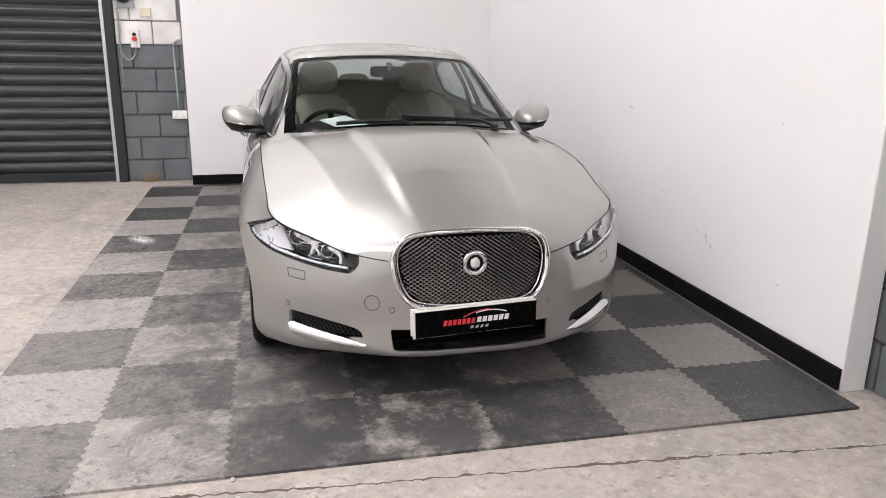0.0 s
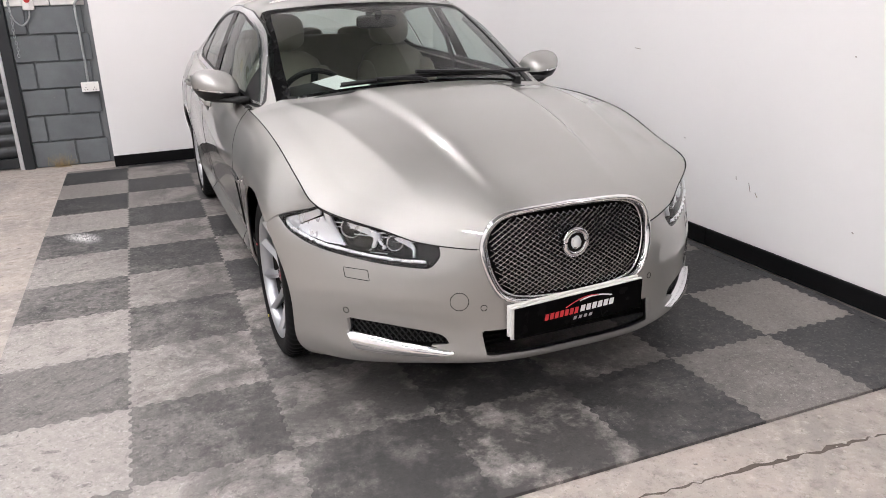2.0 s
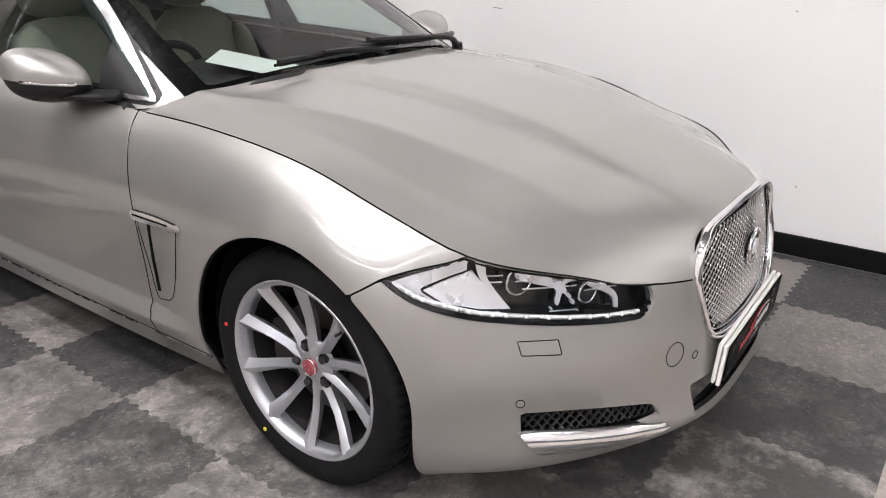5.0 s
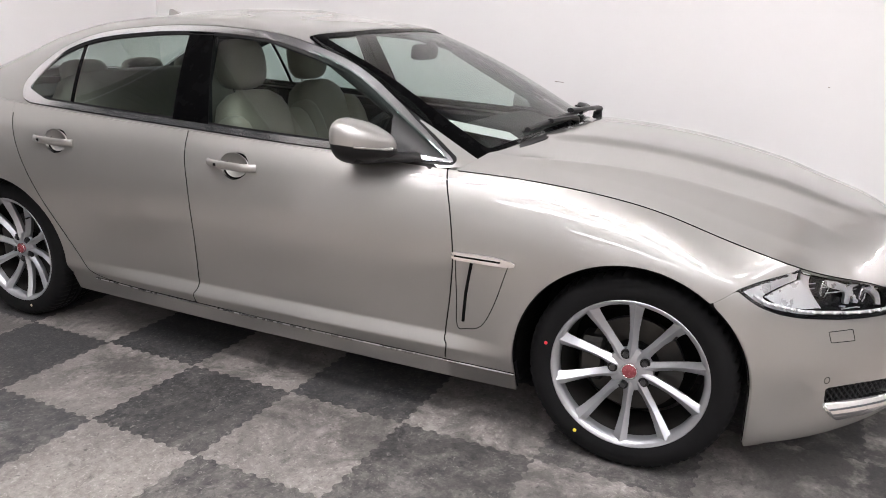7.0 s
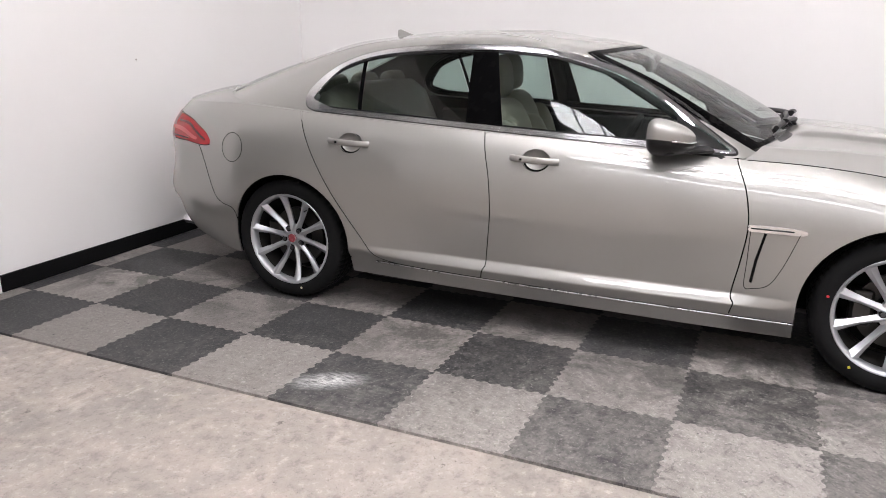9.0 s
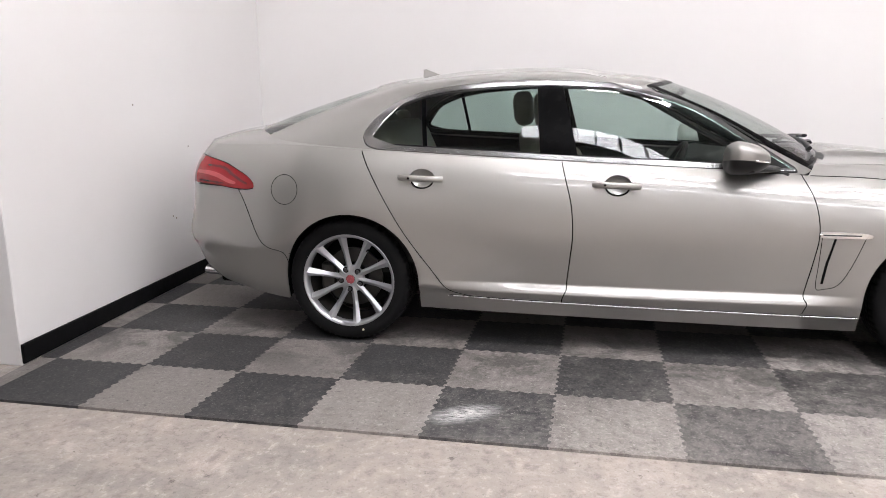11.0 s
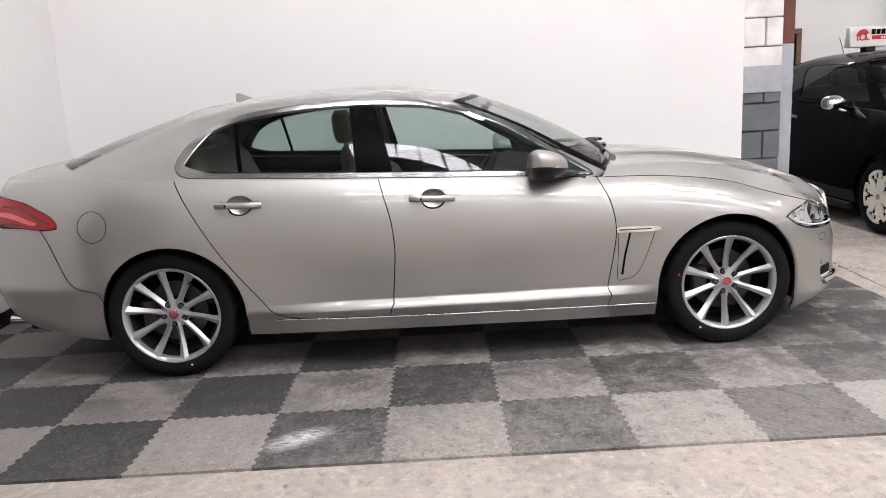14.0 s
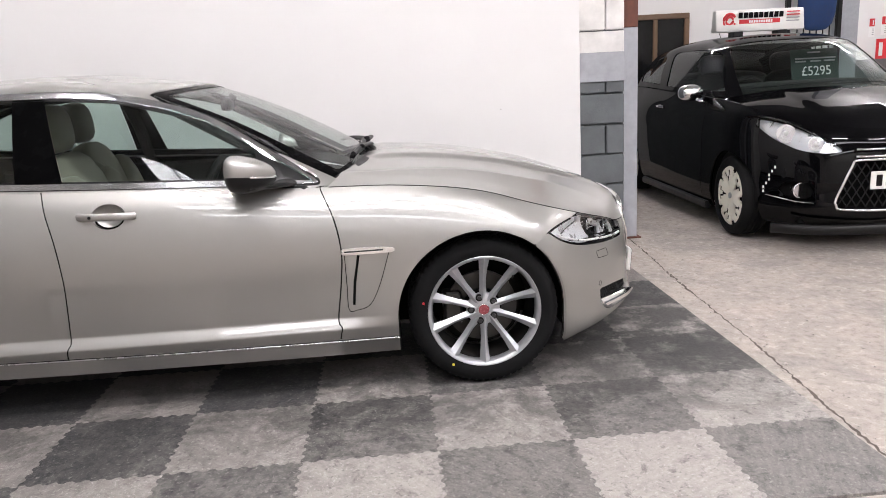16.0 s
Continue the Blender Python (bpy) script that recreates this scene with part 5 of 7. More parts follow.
for sd in (1, -1):
    lamp_ = skin("headlamp", cut(hull, head + 0.001, off=0.0005, side=sd, rim=0.02), LENS, saloon, "clear headlamp with twin projectors")
    skin("housing", cut(hull, head - 0.002, off=-0.055, side=sd, rim=0), GLOSS_BLACK, lamp_, "black lamp housing")
    skin("black_edge", cut(hull, np.maximum(head + 0.001, -(head + 0.008)), off=-0.003, side=sd, rim=0.03), GLOSS_BLACK, lamp_)
    skin("side_reflector", cut(hull, np.max([outer_f, head + 0.010, 0.007 - panel_f], axis=0), off=-0.020, side=sd, rim=0.01), DIM_CHROME, lamp_, "bright ribbed side reflector")
    skin("pale_reflector", cut(hull, np.max([panel_f, head + 0.010], axis=0), off=-0.014, side=sd, rim=0.012), LAMP_WHITE, lamp_, "pale teardrop reflector")
    for pts_, wide_ in FINS:
        skin("bright_fin", cut(hull, np.maximum(inside(HU, HZ, ribbon([on_lamp(*q) for q in pts_], wide_)), head + 0.010), off=-0.018, side=sd, rim=0.022), DIM_CHROME, lamp_, "polished reflector fin")

    def at_head(x, z, off):
        q = hull.at(on_lamp(x, z)[0], z, off)
        return Vector((sd * q[0], q[1], q[2]))
    for x, z, r in ((.722, .660, .036), (.592, .628, .027)):
        c0 = at_head(x, z, -0.058)
        d = Vector((0.35 * sd, -1, 0)).normalized()
        part("projector", add_cyl(bmesh.new(), c0, c0 + d * 0.030, r, n=24), BLACK_PLASTIC, lamp_, smooth=True)
        b = bmesh.new()
        bmesh.ops.create_uvsphere(b, u_segments=20, v_segments=10, radius=r * 0.82, matrix=Matrix.Translation(c0 + d * 0.022) @ Matrix.Diagonal((1, .6, 1, 1)))
        part("projector_lens", b, LENS, lamp_, smooth="all")
        side_ = d.cross(Vector((0, 0, 1)))
        ringp = [c0 + d * 0.034 + side_ * (math.cos(w) * r * 0.98) + Vector((0, 0, math.sin(w) * r * 0.98)) for w in np.linspace(0, 2 * math.pi, 28)[:-1]]
        part("projector_ring", sweep(ringp, 0.0032, 6, True), CHROME, lamp_, smooth="all")
    for zz, x0_, x1_ in ((.668, .640, .765), (.655, .690, .760), (.638, .570, .70), (.625, .520, .600), (.585, .61, .655)):
        b = bmesh.new()
        add_wire(b, [at_head(x, zz, -0.030) for x in np.linspace(x0_, x1_, 6)], 0.0018, 0.003)
        part("bright_bar", b, DIM_CHROME, lamp_)
    low_edge = [(.868, .652), (.850, .630), (.82, .612), (.78, .595), (.733, .586), (.649, .573), (.56, .566), (.50, .564)]
    pts = curve([at_head(x, z + .004, -0.0025) for x, z in low_edge], 5)
    part("daytime_strip", sweep(pts, 0, 6, flat=(0.004, 0.0055)), DIM_CHROME, lamp_, "bright daytime light strip")
    for p_ in pts[2::2]:
        b = bmesh.new()
        bmesh.ops.create_icosphere(b, subdivisions=1, radius=0.0062, matrix=Matrix.Translation(Vector(p_) + Vector((sd * .002, -.003, 0))))
        part("daytime_light", b, LAMP_WHITE, lamp_, smooth="all")

# number plate board: black with plain coloured bars
PLATE = pose(0.0, front_y(0, .40) - 0.028, .363, 4, -2.2, 0)
plate = part("number_plate", box((-.262, 0.004, -.060), (.262, .014, .060), 0.002), WHITE_PLASTIC, saloon, "black and white show plate with red and white bars", loc=PLATE)
part("plate_backing", box((-.268, 0.0165, -.052), (.255, .026, .066), 0.002), WHITE_PLASTIC, plate)
part("plate_face", box((-.252, -.001, -.056), (.2615, .003, .0565), 0.001), PILLAR, plate, "black plate face")
WHITE_PRINT, GREY_PRINT, RED_PRINT = plain("white_print", (0.82, 0.82, 0.82), 0.4, vary=0.02), plain("grey_print", (0.35, 0.35, 0.36), 0.4, vary=0.02), plain("red_print", (0.62, 0.03, 0.04), 0.4, vary=0.04)


def slanted(x0, x1, z0, z1, lean=0.006, y=-0.0025):
    b_ = bmesh.new()
    b_.faces.new([b_.verts.new(q) for q in ((x0, y, z0), (x1, y, z0), (x1 + lean, y, z1), (x0 + lean, y, z1))])
    return b_


for nm, x0_, step_, count_, wide_, z0_, z1_, m_ in (("red_bar", -.138, .0195, 7, .0145, -.013, .011, RED_PRINT), ("white_bar", .003, .0235, 6, .0180, -.011, .013, WHITE_PRINT), ("grey_bar", -.024, .021, 4, .012, -.036, -.024, GREY_PRINT)):
    for k in range(count_):
        part(nm, slanted(x0_ + step_ * k, x0_ + step_ * k + wide_, z0_, z1_, 0.004), m_, plate)
part("red_swoosh", sweep([(-.055 + .13 * t, -.003, .018 + .026 * math.sin(t * 2.2)) for t in np.linspace(0, 1, 12)], 0, 4, flat=(0.0014, 0.0020)), RED_PRINT, plate)
part("white_swoosh", sweep([(.0 + .13 * t, -.003, .022 + .018 * math.sin(.6 + t * 2.3)) for t in np.linspace(0, 1, 12)], 0, 4, flat=(0.0014, 0.0026)), WHITE_PRINT, plate)

# covers and sensors in the bumper
ux, uw = line_u(.70, -.585, .51), 0.045
WASH = [(ux - uw, .528), (ux + uw, .530), (ux + uw - .006, .497), (ux - uw - .004, .493)]
seam("washer_cover_joint", hull, [tuple(np.array(WASH[k]) * (1 - t) + np.array(WASH[(k + 1) % 4]) * t) for k in range(4) for t in (0.04, .3, .7, .96)], saloon, 0.0013, closed=True)
ut = line_u(.405, -.77, .43)
seam("tow_cover_joint", hull, circle_uz(ut, .435, .031), saloon, 0.0012, (-1,), True)
for x, y, z in ((.735, -.56, .378), (.335, -.80, .408)):
    us = line_u(x, y, z)
    seam("sensor_ring", hull, circle_uz(us, z, .0105, 16), saloon, 0.0012, closed=True)

# vents in the front wings
VENT = curve([(line_u(.9, .592, .64), .640), (line_u(.9, .590, .5), .50), (line_u(.9, .592, .39), .392), (line_u(.9, .55, .39), .388), (line_u(.9, .50, .40), .412), (line_u(.9, .45, .5), .50), (line_u(.9, .40, .62), .640)], 4)
seam("vent_joint", hull, VENT[::-1], saloon, 0.0016)
seam("vent_slot", hull, [(line_u(.9, .528, .635), .636), (line_u(.9, .55, .52), .52), (line_u(.9, .572, .42), .415)], saloon, 0.006)
BAR = curve([(line_u(.9, .600, .655), .668), (line_u(.9, .48, .66), .669), (line_u(.9, .39, .66), .663), (line_u(.9, .378, .65), .652), (line_u(.9, .40, .64), .642), (line_u(.9, .60, .64), .641)], 4)
strip("vent_blade", hull, inside(HU, HZ, BAR), CHROME, saloon, "chrome wing vent blade", off=0.011, rim=0.014)
seam("vent_inset", hull, [(line_u(.9, y, .655), .655) for y in np.linspace(.585, .425, 7)], saloon, 0.0035, material=GLOSS_BLACK, off=0.0095)

for line_ in (SEAM_F, SEAM_B, SEAM_R):
    seam("door_joint", hull, [q for q in line_ if q[1] > .258 and q[1] < .985], saloon, 0.0019, off=-0.0006)
sill_line = [uz(y, float(np.interp(y, [.2, .63, 1.5, 2.0, 2.24, 2.40], [.250, .252, .262, .270, .279, .283]))) for y in np.linspace(.385, 2.36, 60)]
seam("sill_joint", hull, sill_line, saloon, 0.0019, off=-0.0003)
# bright bead drawn in for the highlight on the sill's upper edge
seam("sill_lip", hull, [(u, z - .0055) for u, z in sill_line], saloon, 0.0028, material=GRILLE_CHROME, off=0.0008)
seam("rear_bumper_joint", hull, SEAM_T, saloon, 0.0018)
# fuel flap
uf = line_u(.9, 3.236, .815)
seam("fuel_flap_joint", hull, circle_uz(uf, .818, .077, 40), saloon, 0.0018, (-1,), True)
# bumper bar at the tail
strip("tail_reflector", hull, np.max([np.abs(HU - line_u(.6, 3.92, .45)) - .08, np.abs(HZ - .47) - .012], axis=0), RED_LENS, saloon, off=0.002)
for sd in (1, -1):
    part("exhaust_tip", sweep([(sd * .56, 3.60, .270), (sd * .56, 3.885, .285)], 0, 16, flat=(.05, .030)), CHROME, saloon, "oval chrome exhaust tip", smooth=True)


# door handles
def handle(sd, hy, hz):
    q = hull.at(line_u(.93, hy, hz), hz)
    b_ = bmesh.new()
    bmesh.ops.create_uvsphere(b_, u_segments=28, v_segments=14, radius=1.0)
    bmesh.ops.delete(b_, geom=[v for v in b_.verts if v.co.x > 0.05], context="VERTS")
    for v in b_.verts:
        v.co = Vector((sd * (q[0] + v.co.x * 0.032 - 0.001), hy + v.co.y * 0.067, hz + v.co.z * 0.051))
    bmesh.ops.recalc_face_normals(b_, faces=b_.faces)
    bowl_ = part("handle_recess", b_, PAINT, saloon, smooth="all")
    pts = []
    for t in np.linspace(0, 1, 13):
        y = hy + 0.118 - 0.225 * t
        out = 0.026 * (1 - abs(2 * t - 1) ** 4) + 0.006
        s = hull.at(line_u(.93, y, hz + .002), hz + .002, out)
        pts.append((sd * s[0], y, hz + 0.004 - 0.008 * (t - .5)))
    bm_ = sweep(pts, 0, 12, flat=(0.009, 0.0155))
    h_ = part("door_handle", bm_, PAINT, saloon, "body-coloured door handle", smooth=True)
    k_ = Vector(pts[3])
    part("key_sensor", cyl(k_ + Vector((sd * 0.004, 0, 0)), k_ + Vector((sd * 0.0105, 0, 0)), 0.0065, n=12), GLOSS_BLACK, h_)


for sd in (1, -1):
    for hy, hz in HANDLES:
        handle(sd, hy, hz)


# mirrors
def mirror(sd):
    def shape(co):
        x, y, z = co
        back_ = y > 0
        yy = y * (0.055 if back_ else 0.150)
        if back_:
            yy = min(yy, 0.046)
        taper = 1 - 0.22 * max(0, -y) ** 1.5
        return Vector((sd * (0.912 + x * 0.112 * taper - 0.03 * max(0, -y) ** 2 + 0.01 * z), 0.985 + yy + 0.02 * (1 - x) * 0.3, 1.004 + z * 0.080 * taper - 0.012 * max(0, -y) + 0.012 * x))
    parts_ = []
    for nm, low_, m_ in (("mirror_cap", False, PAINT), ("mirror_base", True, BLACK_PLASTIC)):
        b_ = bmesh.new()
        bmesh.ops.create_uvsphere(b_, u_segments=40, v_segments=24, radius=1.0)
        for v in b_.verts:
            for i_ in range(3):
                c_ = v.co[i_]
                v.co[i_] = math.copysign(abs(c_) ** 0.8, c_)
        bmesh.ops.bisect_plane(b_, geom=b_.verts[:] + b_.edges[:] + b_.faces[:], plane_co=(0, 0, -0.14), plane_no=(0, 0, 1), clear_outer=low_, clear_inner=not low_)
        for v in b_.verts:
            v.co = shape(v.co)
            if low_:
                v.co.x -= sd * 0.002
        if sd < 0:
            bmesh.ops.reverse_faces(b_, faces=b_.faces)
        parts_.append((nm, b_, m_))
    cap_ = part(parts_[0][0], parts_[0][1], PAINT, saloon, "body-coloured door mirror", smooth="all")
    part(parts_[1][0], parts_[1][1], BLACK_PLASTIC, cap_, "black lower mirror shell", smooth="all")
    part("mirror_arm", sweep([(sd * .785, .80, .945), (sd * .83, .85, .946), (sd * .90, .93, .950), (sd * .95, .97, .952)], 0, 10, flat=(.050, .016)), BLACK_PLASTIC, cap_, smooth="all")
    part("indicator_strip", sweep([shape((x, -math.sqrt(max(0, 1 - x * x)) * .985, -.14)) + Vector((0, -0.003, 0)) for x in np.linspace(0.1, .93, 10)], 0, 6, flat=(0.005, 0.006)), CHROME, cap_, smooth="all")


for sd in (1, -1):
    mirror(sd)

# wipers and scuttle
part("scuttle_panel", sweep(curve([(-.68, .60, .935), (-.48, .525, .968), (-.25, .482, .990), (0, .472, .996), (.25, .482, .990), (.48, .525, .968), (.68, .60, .935)], 6), 0, 8, flat=(0.045, 0.012)), BLACK_PLASTIC, saloon, "black plastic scuttle panel", smooth="all")
for pts in ([(-.40, .535, 1.016), (-.25, .508, 1.028), (-.05, .490, 1.038), (.14, .49, 1.042)], [(.10, .465, 1.042), (.32, .49, 1.038), (.52, .55, 1.030), (.64, .615, 1.022)]):
    wp = part("wiper", sweep(curve(pts, 5), 0, 8, flat=(0.012, 0.011)), BLACK_PLASTIC, saloon, "black wiper blade", smooth=True)
    part("wiper_rubber", sweep([(x, y + .020, z - .008) for x, y, z in curve(pts, 5)], 0.005, 5), RUBBER, wp)
for pts in ([(.50, .49, .992), (.40, .455, 1.034), (.2, .450, 1.050), (-.05, .470, 1.062)], [(.02, .470, .995), (-.02, .450, 1.026), (-.10, .462, 1.036), (-.24, .495, 1.036)]):
    part("wiper_arm", sweep(curve(pts, 5), 0, 8, flat=(0.015, 0.010)), BLACK_PLASTIC, saloon, smooth=True)
for x, y, z in ((.50, .49, .985), (.02, .472, .990)):
    part("wiper_pivot", cyl((x, y, z - .03), (x, y - .004, z + .022), .026, .020, n=16), BLACK_PLASTIC, saloon, smooth=True)

# roof aerial
b = bmesh.new()
for x, y, z in ((-.028, 2.50, 1.392), (.028, 2.50, 1.392), (.028, 2.665, 1.378), (-.028, 2.665, 1.378), (-.004, 2.650, 1.452), (.004, 2.650, 1.452), (.003, 2.668, 1.450), (-.003, 2.668, 1.450)):
    b.verts.new((x, y, z))
b.verts.ensure_lookup_table()
for f in ((0, 1, 5, 4), (1, 2, 6, 5), (2, 3, 7, 6), (3, 0, 4, 7), (4, 5, 6, 7), (3, 2, 1, 0)):
    b.faces.new([b.verts[i] for i in f])
part("roof_aerial", b, PAINT, saloon, "shark fin roof aerial")


# wheels
def lathe(profile, n, skip=None):
    """Turn (radius, x) pairs about the x axis; skip(i, k) gives a change of radius."""
    b_ = bmesh.new()
    rings_ = []
    for k in range(n):
        w = 2 * math.pi * k / n
        ring_ = []
        for i, (r, x) in enumerate(profile):
            rr_ = r + (skip(i, k) if skip else 0)
            ring_.append(b_.verts.new((x, rr_ * math.cos(w), rr_ * math.sin(w))))
        rings_.append(ring_)
    for k in range(n):
        a_, c_ = rings_[k], rings_[(k + 1) % n]
        for i in range(len(profile) - 1):
            b_.faces.new((a_[i], c_[i], c_[i + 1], a_[i + 1]))
    bmesh.ops.recalc_face_normals(b_, faces=b_.faces)
    return b_


def spoke_mesh():
    b_ = bmesh.new()
    rings_ = []
    for r, w, f, d, sh in ((.030, .022, .070, .034, 0), (.060, .0190, .073, .036, .000), (.095, .0150, .073, .036, .001), (.140, .0150, .079, .036, .002), (.185, .0185, .092, .036, .004), (.215, .0215, .103, .036, .006), (.240, .0255, .1110, .030, .008)):
        rings_.append([b_.verts.new((x, y + sh, r)) for x, y in ((f - d, -w * .55), (f - .013, -w), (f - .002, -w * .42), (f, -w * .10), (f - .016, w), (f - d, w * .55))])
    for a_, c_ in zip(rings_, rings_[1:]):
        for i in range(6):
            b_.faces.new((a_[i], a_[(i + 1) % 6], c_[(i + 1) % 6], c_[i]))
    b_.faces.new(rings_[0])
    b_.faces.new(rings_[-1][::-1])
    bmesh.ops.recalc_face_normals(b_, faces=b_.faces)
    me = bpy.data.meshes.new("spoke")
    b_.to_mesh(me)
    b_.free()
    return me


SPOKE = spoke_mesh()
TREAD = [(.247, -.100), (.251, -.112), (.272, -.121), (.296, -.122), (.316, -.113), (.327, -.102), (.3315, -.086), (.3325, -.060), (.326, -.058), (.326, -.050), (.333, -.048), (.3335, -.022), (.327, -.020), (.327, -.010), (.3335, -.008)]
TREAD = TREAD + [(r, -x) for r, x in TREAD[::-1]]


def wheel(sd, y, z, turn, marks_=()):
    m = pose(sd * .775, y, z, 0, 0, 0 if sd > 0 else 180) @ pose(0, 0, 0, turn, 0, 0)
    rim_ = part("wheel", lathe([(.2495, .106), (.2535, .1115), (.2500, .1145), (.2420, .1120), (.2350, .104), (.2315, .092)], 72), SATIN, saloon, "silver ten-spoke alloy wheel", smooth=True, loc=m)
    part("rim_barrel", lathe([(.2310, .066), (.2255, .040), (.2200, -.02), (.222, -.09), (.250, -.106)], 48), BARREL, rim_, "rim barrel darkened for the shade between the spokes", smooth=True)
    part("tyre", lathe(TREAD, 256, lambda i, k: -0.0055 if (i in (5, 6, 7, 10, 11, 18, 19, 22, 23, 24) and k % 4 == 0) else 0.0), RUBBER, rim_, "black road tyre", smooth=True)
    part("rim_step", lathe([(.2315, .092), (.2290, .082), (.2310, .066)], 72), SATIN, rim_, smooth=True)
    for k in range(10):
        hang("spoke", SPOKE, SATIN, rim_, smooth=True, loc=pose(0, 0, 0, 36 * k, 0, 0))
    part("hub", lathe([(.0, .050), (.076, .052), (.072, .063), (.055, .066), (.040, .070), (.0, .072)], 32), SATIN, rim_, smooth=True)
    cap_ = part("centre_cap", lathe([(.024, .066), (.0235, .0795), (.021, .0810), (.0, .0815)], 28), RED_CAP, rim_, "red wheel centre cap", smooth=True)
    part("cap_ring", sweep([(0.0795, .0245 * math.cos(w), .0245 * math.sin(w)) for w in np.linspace(0, 2 * math.pi, 24)[:-1]], 0.0022, 5, True), CHROME, rim_, smooth="all")
    for k in range(5):
        w = math.radians(72 * k + 18)
        c_ = Vector((0, .056 * math.sin(w), .056 * math.cos(w)))
        b_ = cyl(c_ + Vector((.050, 0, 0)), c_ + Vector((.0705, 0, 0)), .0165, n=14)
        part("bolt_well", b_, BLACK_PLASTIC, rim_)
        part("wheel_bolt", cyl(c_ + Vector((.050, 0, 0)), c_ + Vector((.0785, 0, 0)), .0120, .0095, n=6), BOLT, rim_, "dark steel wheel bolt")
    part("brake_disc", lathe([(.08, .012), (.160, .012), (.160, -.012), (.08, -.012)], 40), DISC, rim_, "bare steel brake disc", smooth=True)
    part("brake_hat", lathe([(.0, .030), (.085, .030), (.085, -.01)], 28), VOID, rim_)
    part("wheel_back", lathe([(.0, -.055), (.20, -.055)], 28), VOID, rim_)
    part("valve", cyl((.085, .195, .04), (.103, .186, .04), .004, n=8), BLACK_PLASTIC, rim_)
    for nm, m_, w in marks_:
        part(nm, lathe_dot(w, .276), m_, rim_)
    # arch liner
    b_ = bmesh.new()
    prev = None
    for k in range(25):
        w = math.radians(-18 + 216 * k / 24)
        ring_ = [b_.verts.new((sd * x, y + .388 * math.cos(w), z + .388 * math.sin(w))) for x in (.50, .845)] + [b_.verts.new((sd * .50, y, z))]
        if prev:
            b_.faces.new((prev[0], ring_[0], ring_[1], prev[1]))
            b_.faces.new((prev[0], ring_[0], ring_[2]))
        prev = ring_
    part("arch_liner", b_, VOID, saloon)
    part("brake_caliper", box((sd * .775 - .05, y + .09, z - .07), (sd * .775 + .045, y + .175, z + .08), 0.012), DISC, saloon)


def lathe_dot(w, r):
    return cyl((.1205, r * math.sin(w), r * math.cos(w)), (.1235, r * math.sin(w), r * math.cos(w)), .006, n=10)


YELLOW = plain("yellow_paint_dot", (0.75, 0.62, 0.05), 0.6, vary=0.1)
wheel(-1, 0.0, .332, 36, (("yellow_mark", YELLOW, -1.93), ("red_mark", RED_PRINT, -0.716)))
wheel(1, 0.0, .332, 20)
wheel(-1, 2.905, .332, 46, (("pale_mark", CREAM_PLASTIC, -2.62),))
wheel(1, 2.905, .332, 3)

# floor pan
b = bmesh.new()
add_box(b, (-.80, .46, .165), (.80, 2.46, .23), 0.01)
add_box(b, (-.48, -.70, .19), (.48, 3.85, .36), 0.01)
part("floor_pan", b, VOID, saloon)

# ---- inside the saloon ----
b = bmesh.new()
add_box(b, (-.78, .70, .36), (.78, 3.0, .42))
part("cabin_floor", b, DASH, saloon)
dash_prof = [(.62, .80), (.60, .93), (.72, .965), (.95, .965), (1.10, .93), (1.16, .86), (1.14, .70), (1.05, .55)]
b = bmesh.new()
rows2 = []
for x in np.linspace(-.76, .76, 17):
    hood = 0.035 * math.exp(-((x + .37) / .17) ** 2)
    rows2.append([b.verts.new((x, y, z + (hood if .8 < y < 1.13 and z > .9 else 0) - 0.05 * (abs(x) / .76) ** 4 * (y < .8))) for y, z in dash_prof])
for a_, c_ in zip(rows2, rows2[1:]):
    for i in range(len(dash_prof) - 1):
        b.faces.new((a_[i], c_[i], c_[i + 1], a_[i + 1]))
bmesh.ops.recalc_face_normals(b, faces=b.faces)
part("dashboard", b, DASH, saloon, "dark dashboard", smooth="all")
tilt = pose(-.37, 1.24, .87, -62, 0, 0)
sw = part("steering_wheel", sweep([tilt @ Vector((.185 * math.cos(w), .185 * math.sin(w), 0)) for w in np.linspace(0, 2 * math.pi, 40)[:-1]], .015, 10, True), DASH, saloon, "dark leather steering wheel", smooth="all")
b = bmesh.new()
add_box(b, (-.175, -.02, -.012), (.175, .02, .008), 0.006, m=tilt)
add_box(b, (-.02, -.175, -.012), (.02, 0, .008), 0.006, m=tilt)
add_box(b, (-.07, -.06, -.02), (.07, .06, .02), 0.02, m=tilt)
part("steering_spokes", b, DASH, sw)


def cushion(size, power=3.2, n=20):
    """A padded block."""
    b_ = bmesh.new()
    bmesh.ops.create_uvsphere(b_, u_segments=n, v_segments=n // 2 + 2, radius=1.0)
    for v in b_.verts:
        k_ = (abs(v.co.x) ** power + abs(v.co.y) ** power + abs(v.co.z) ** power) ** (1 / power)
        v.co = Vector((v.co.x / k_ * size[0], v.co.y / k_ * size[1], v.co.z / k_ * size[2]))
    return b_


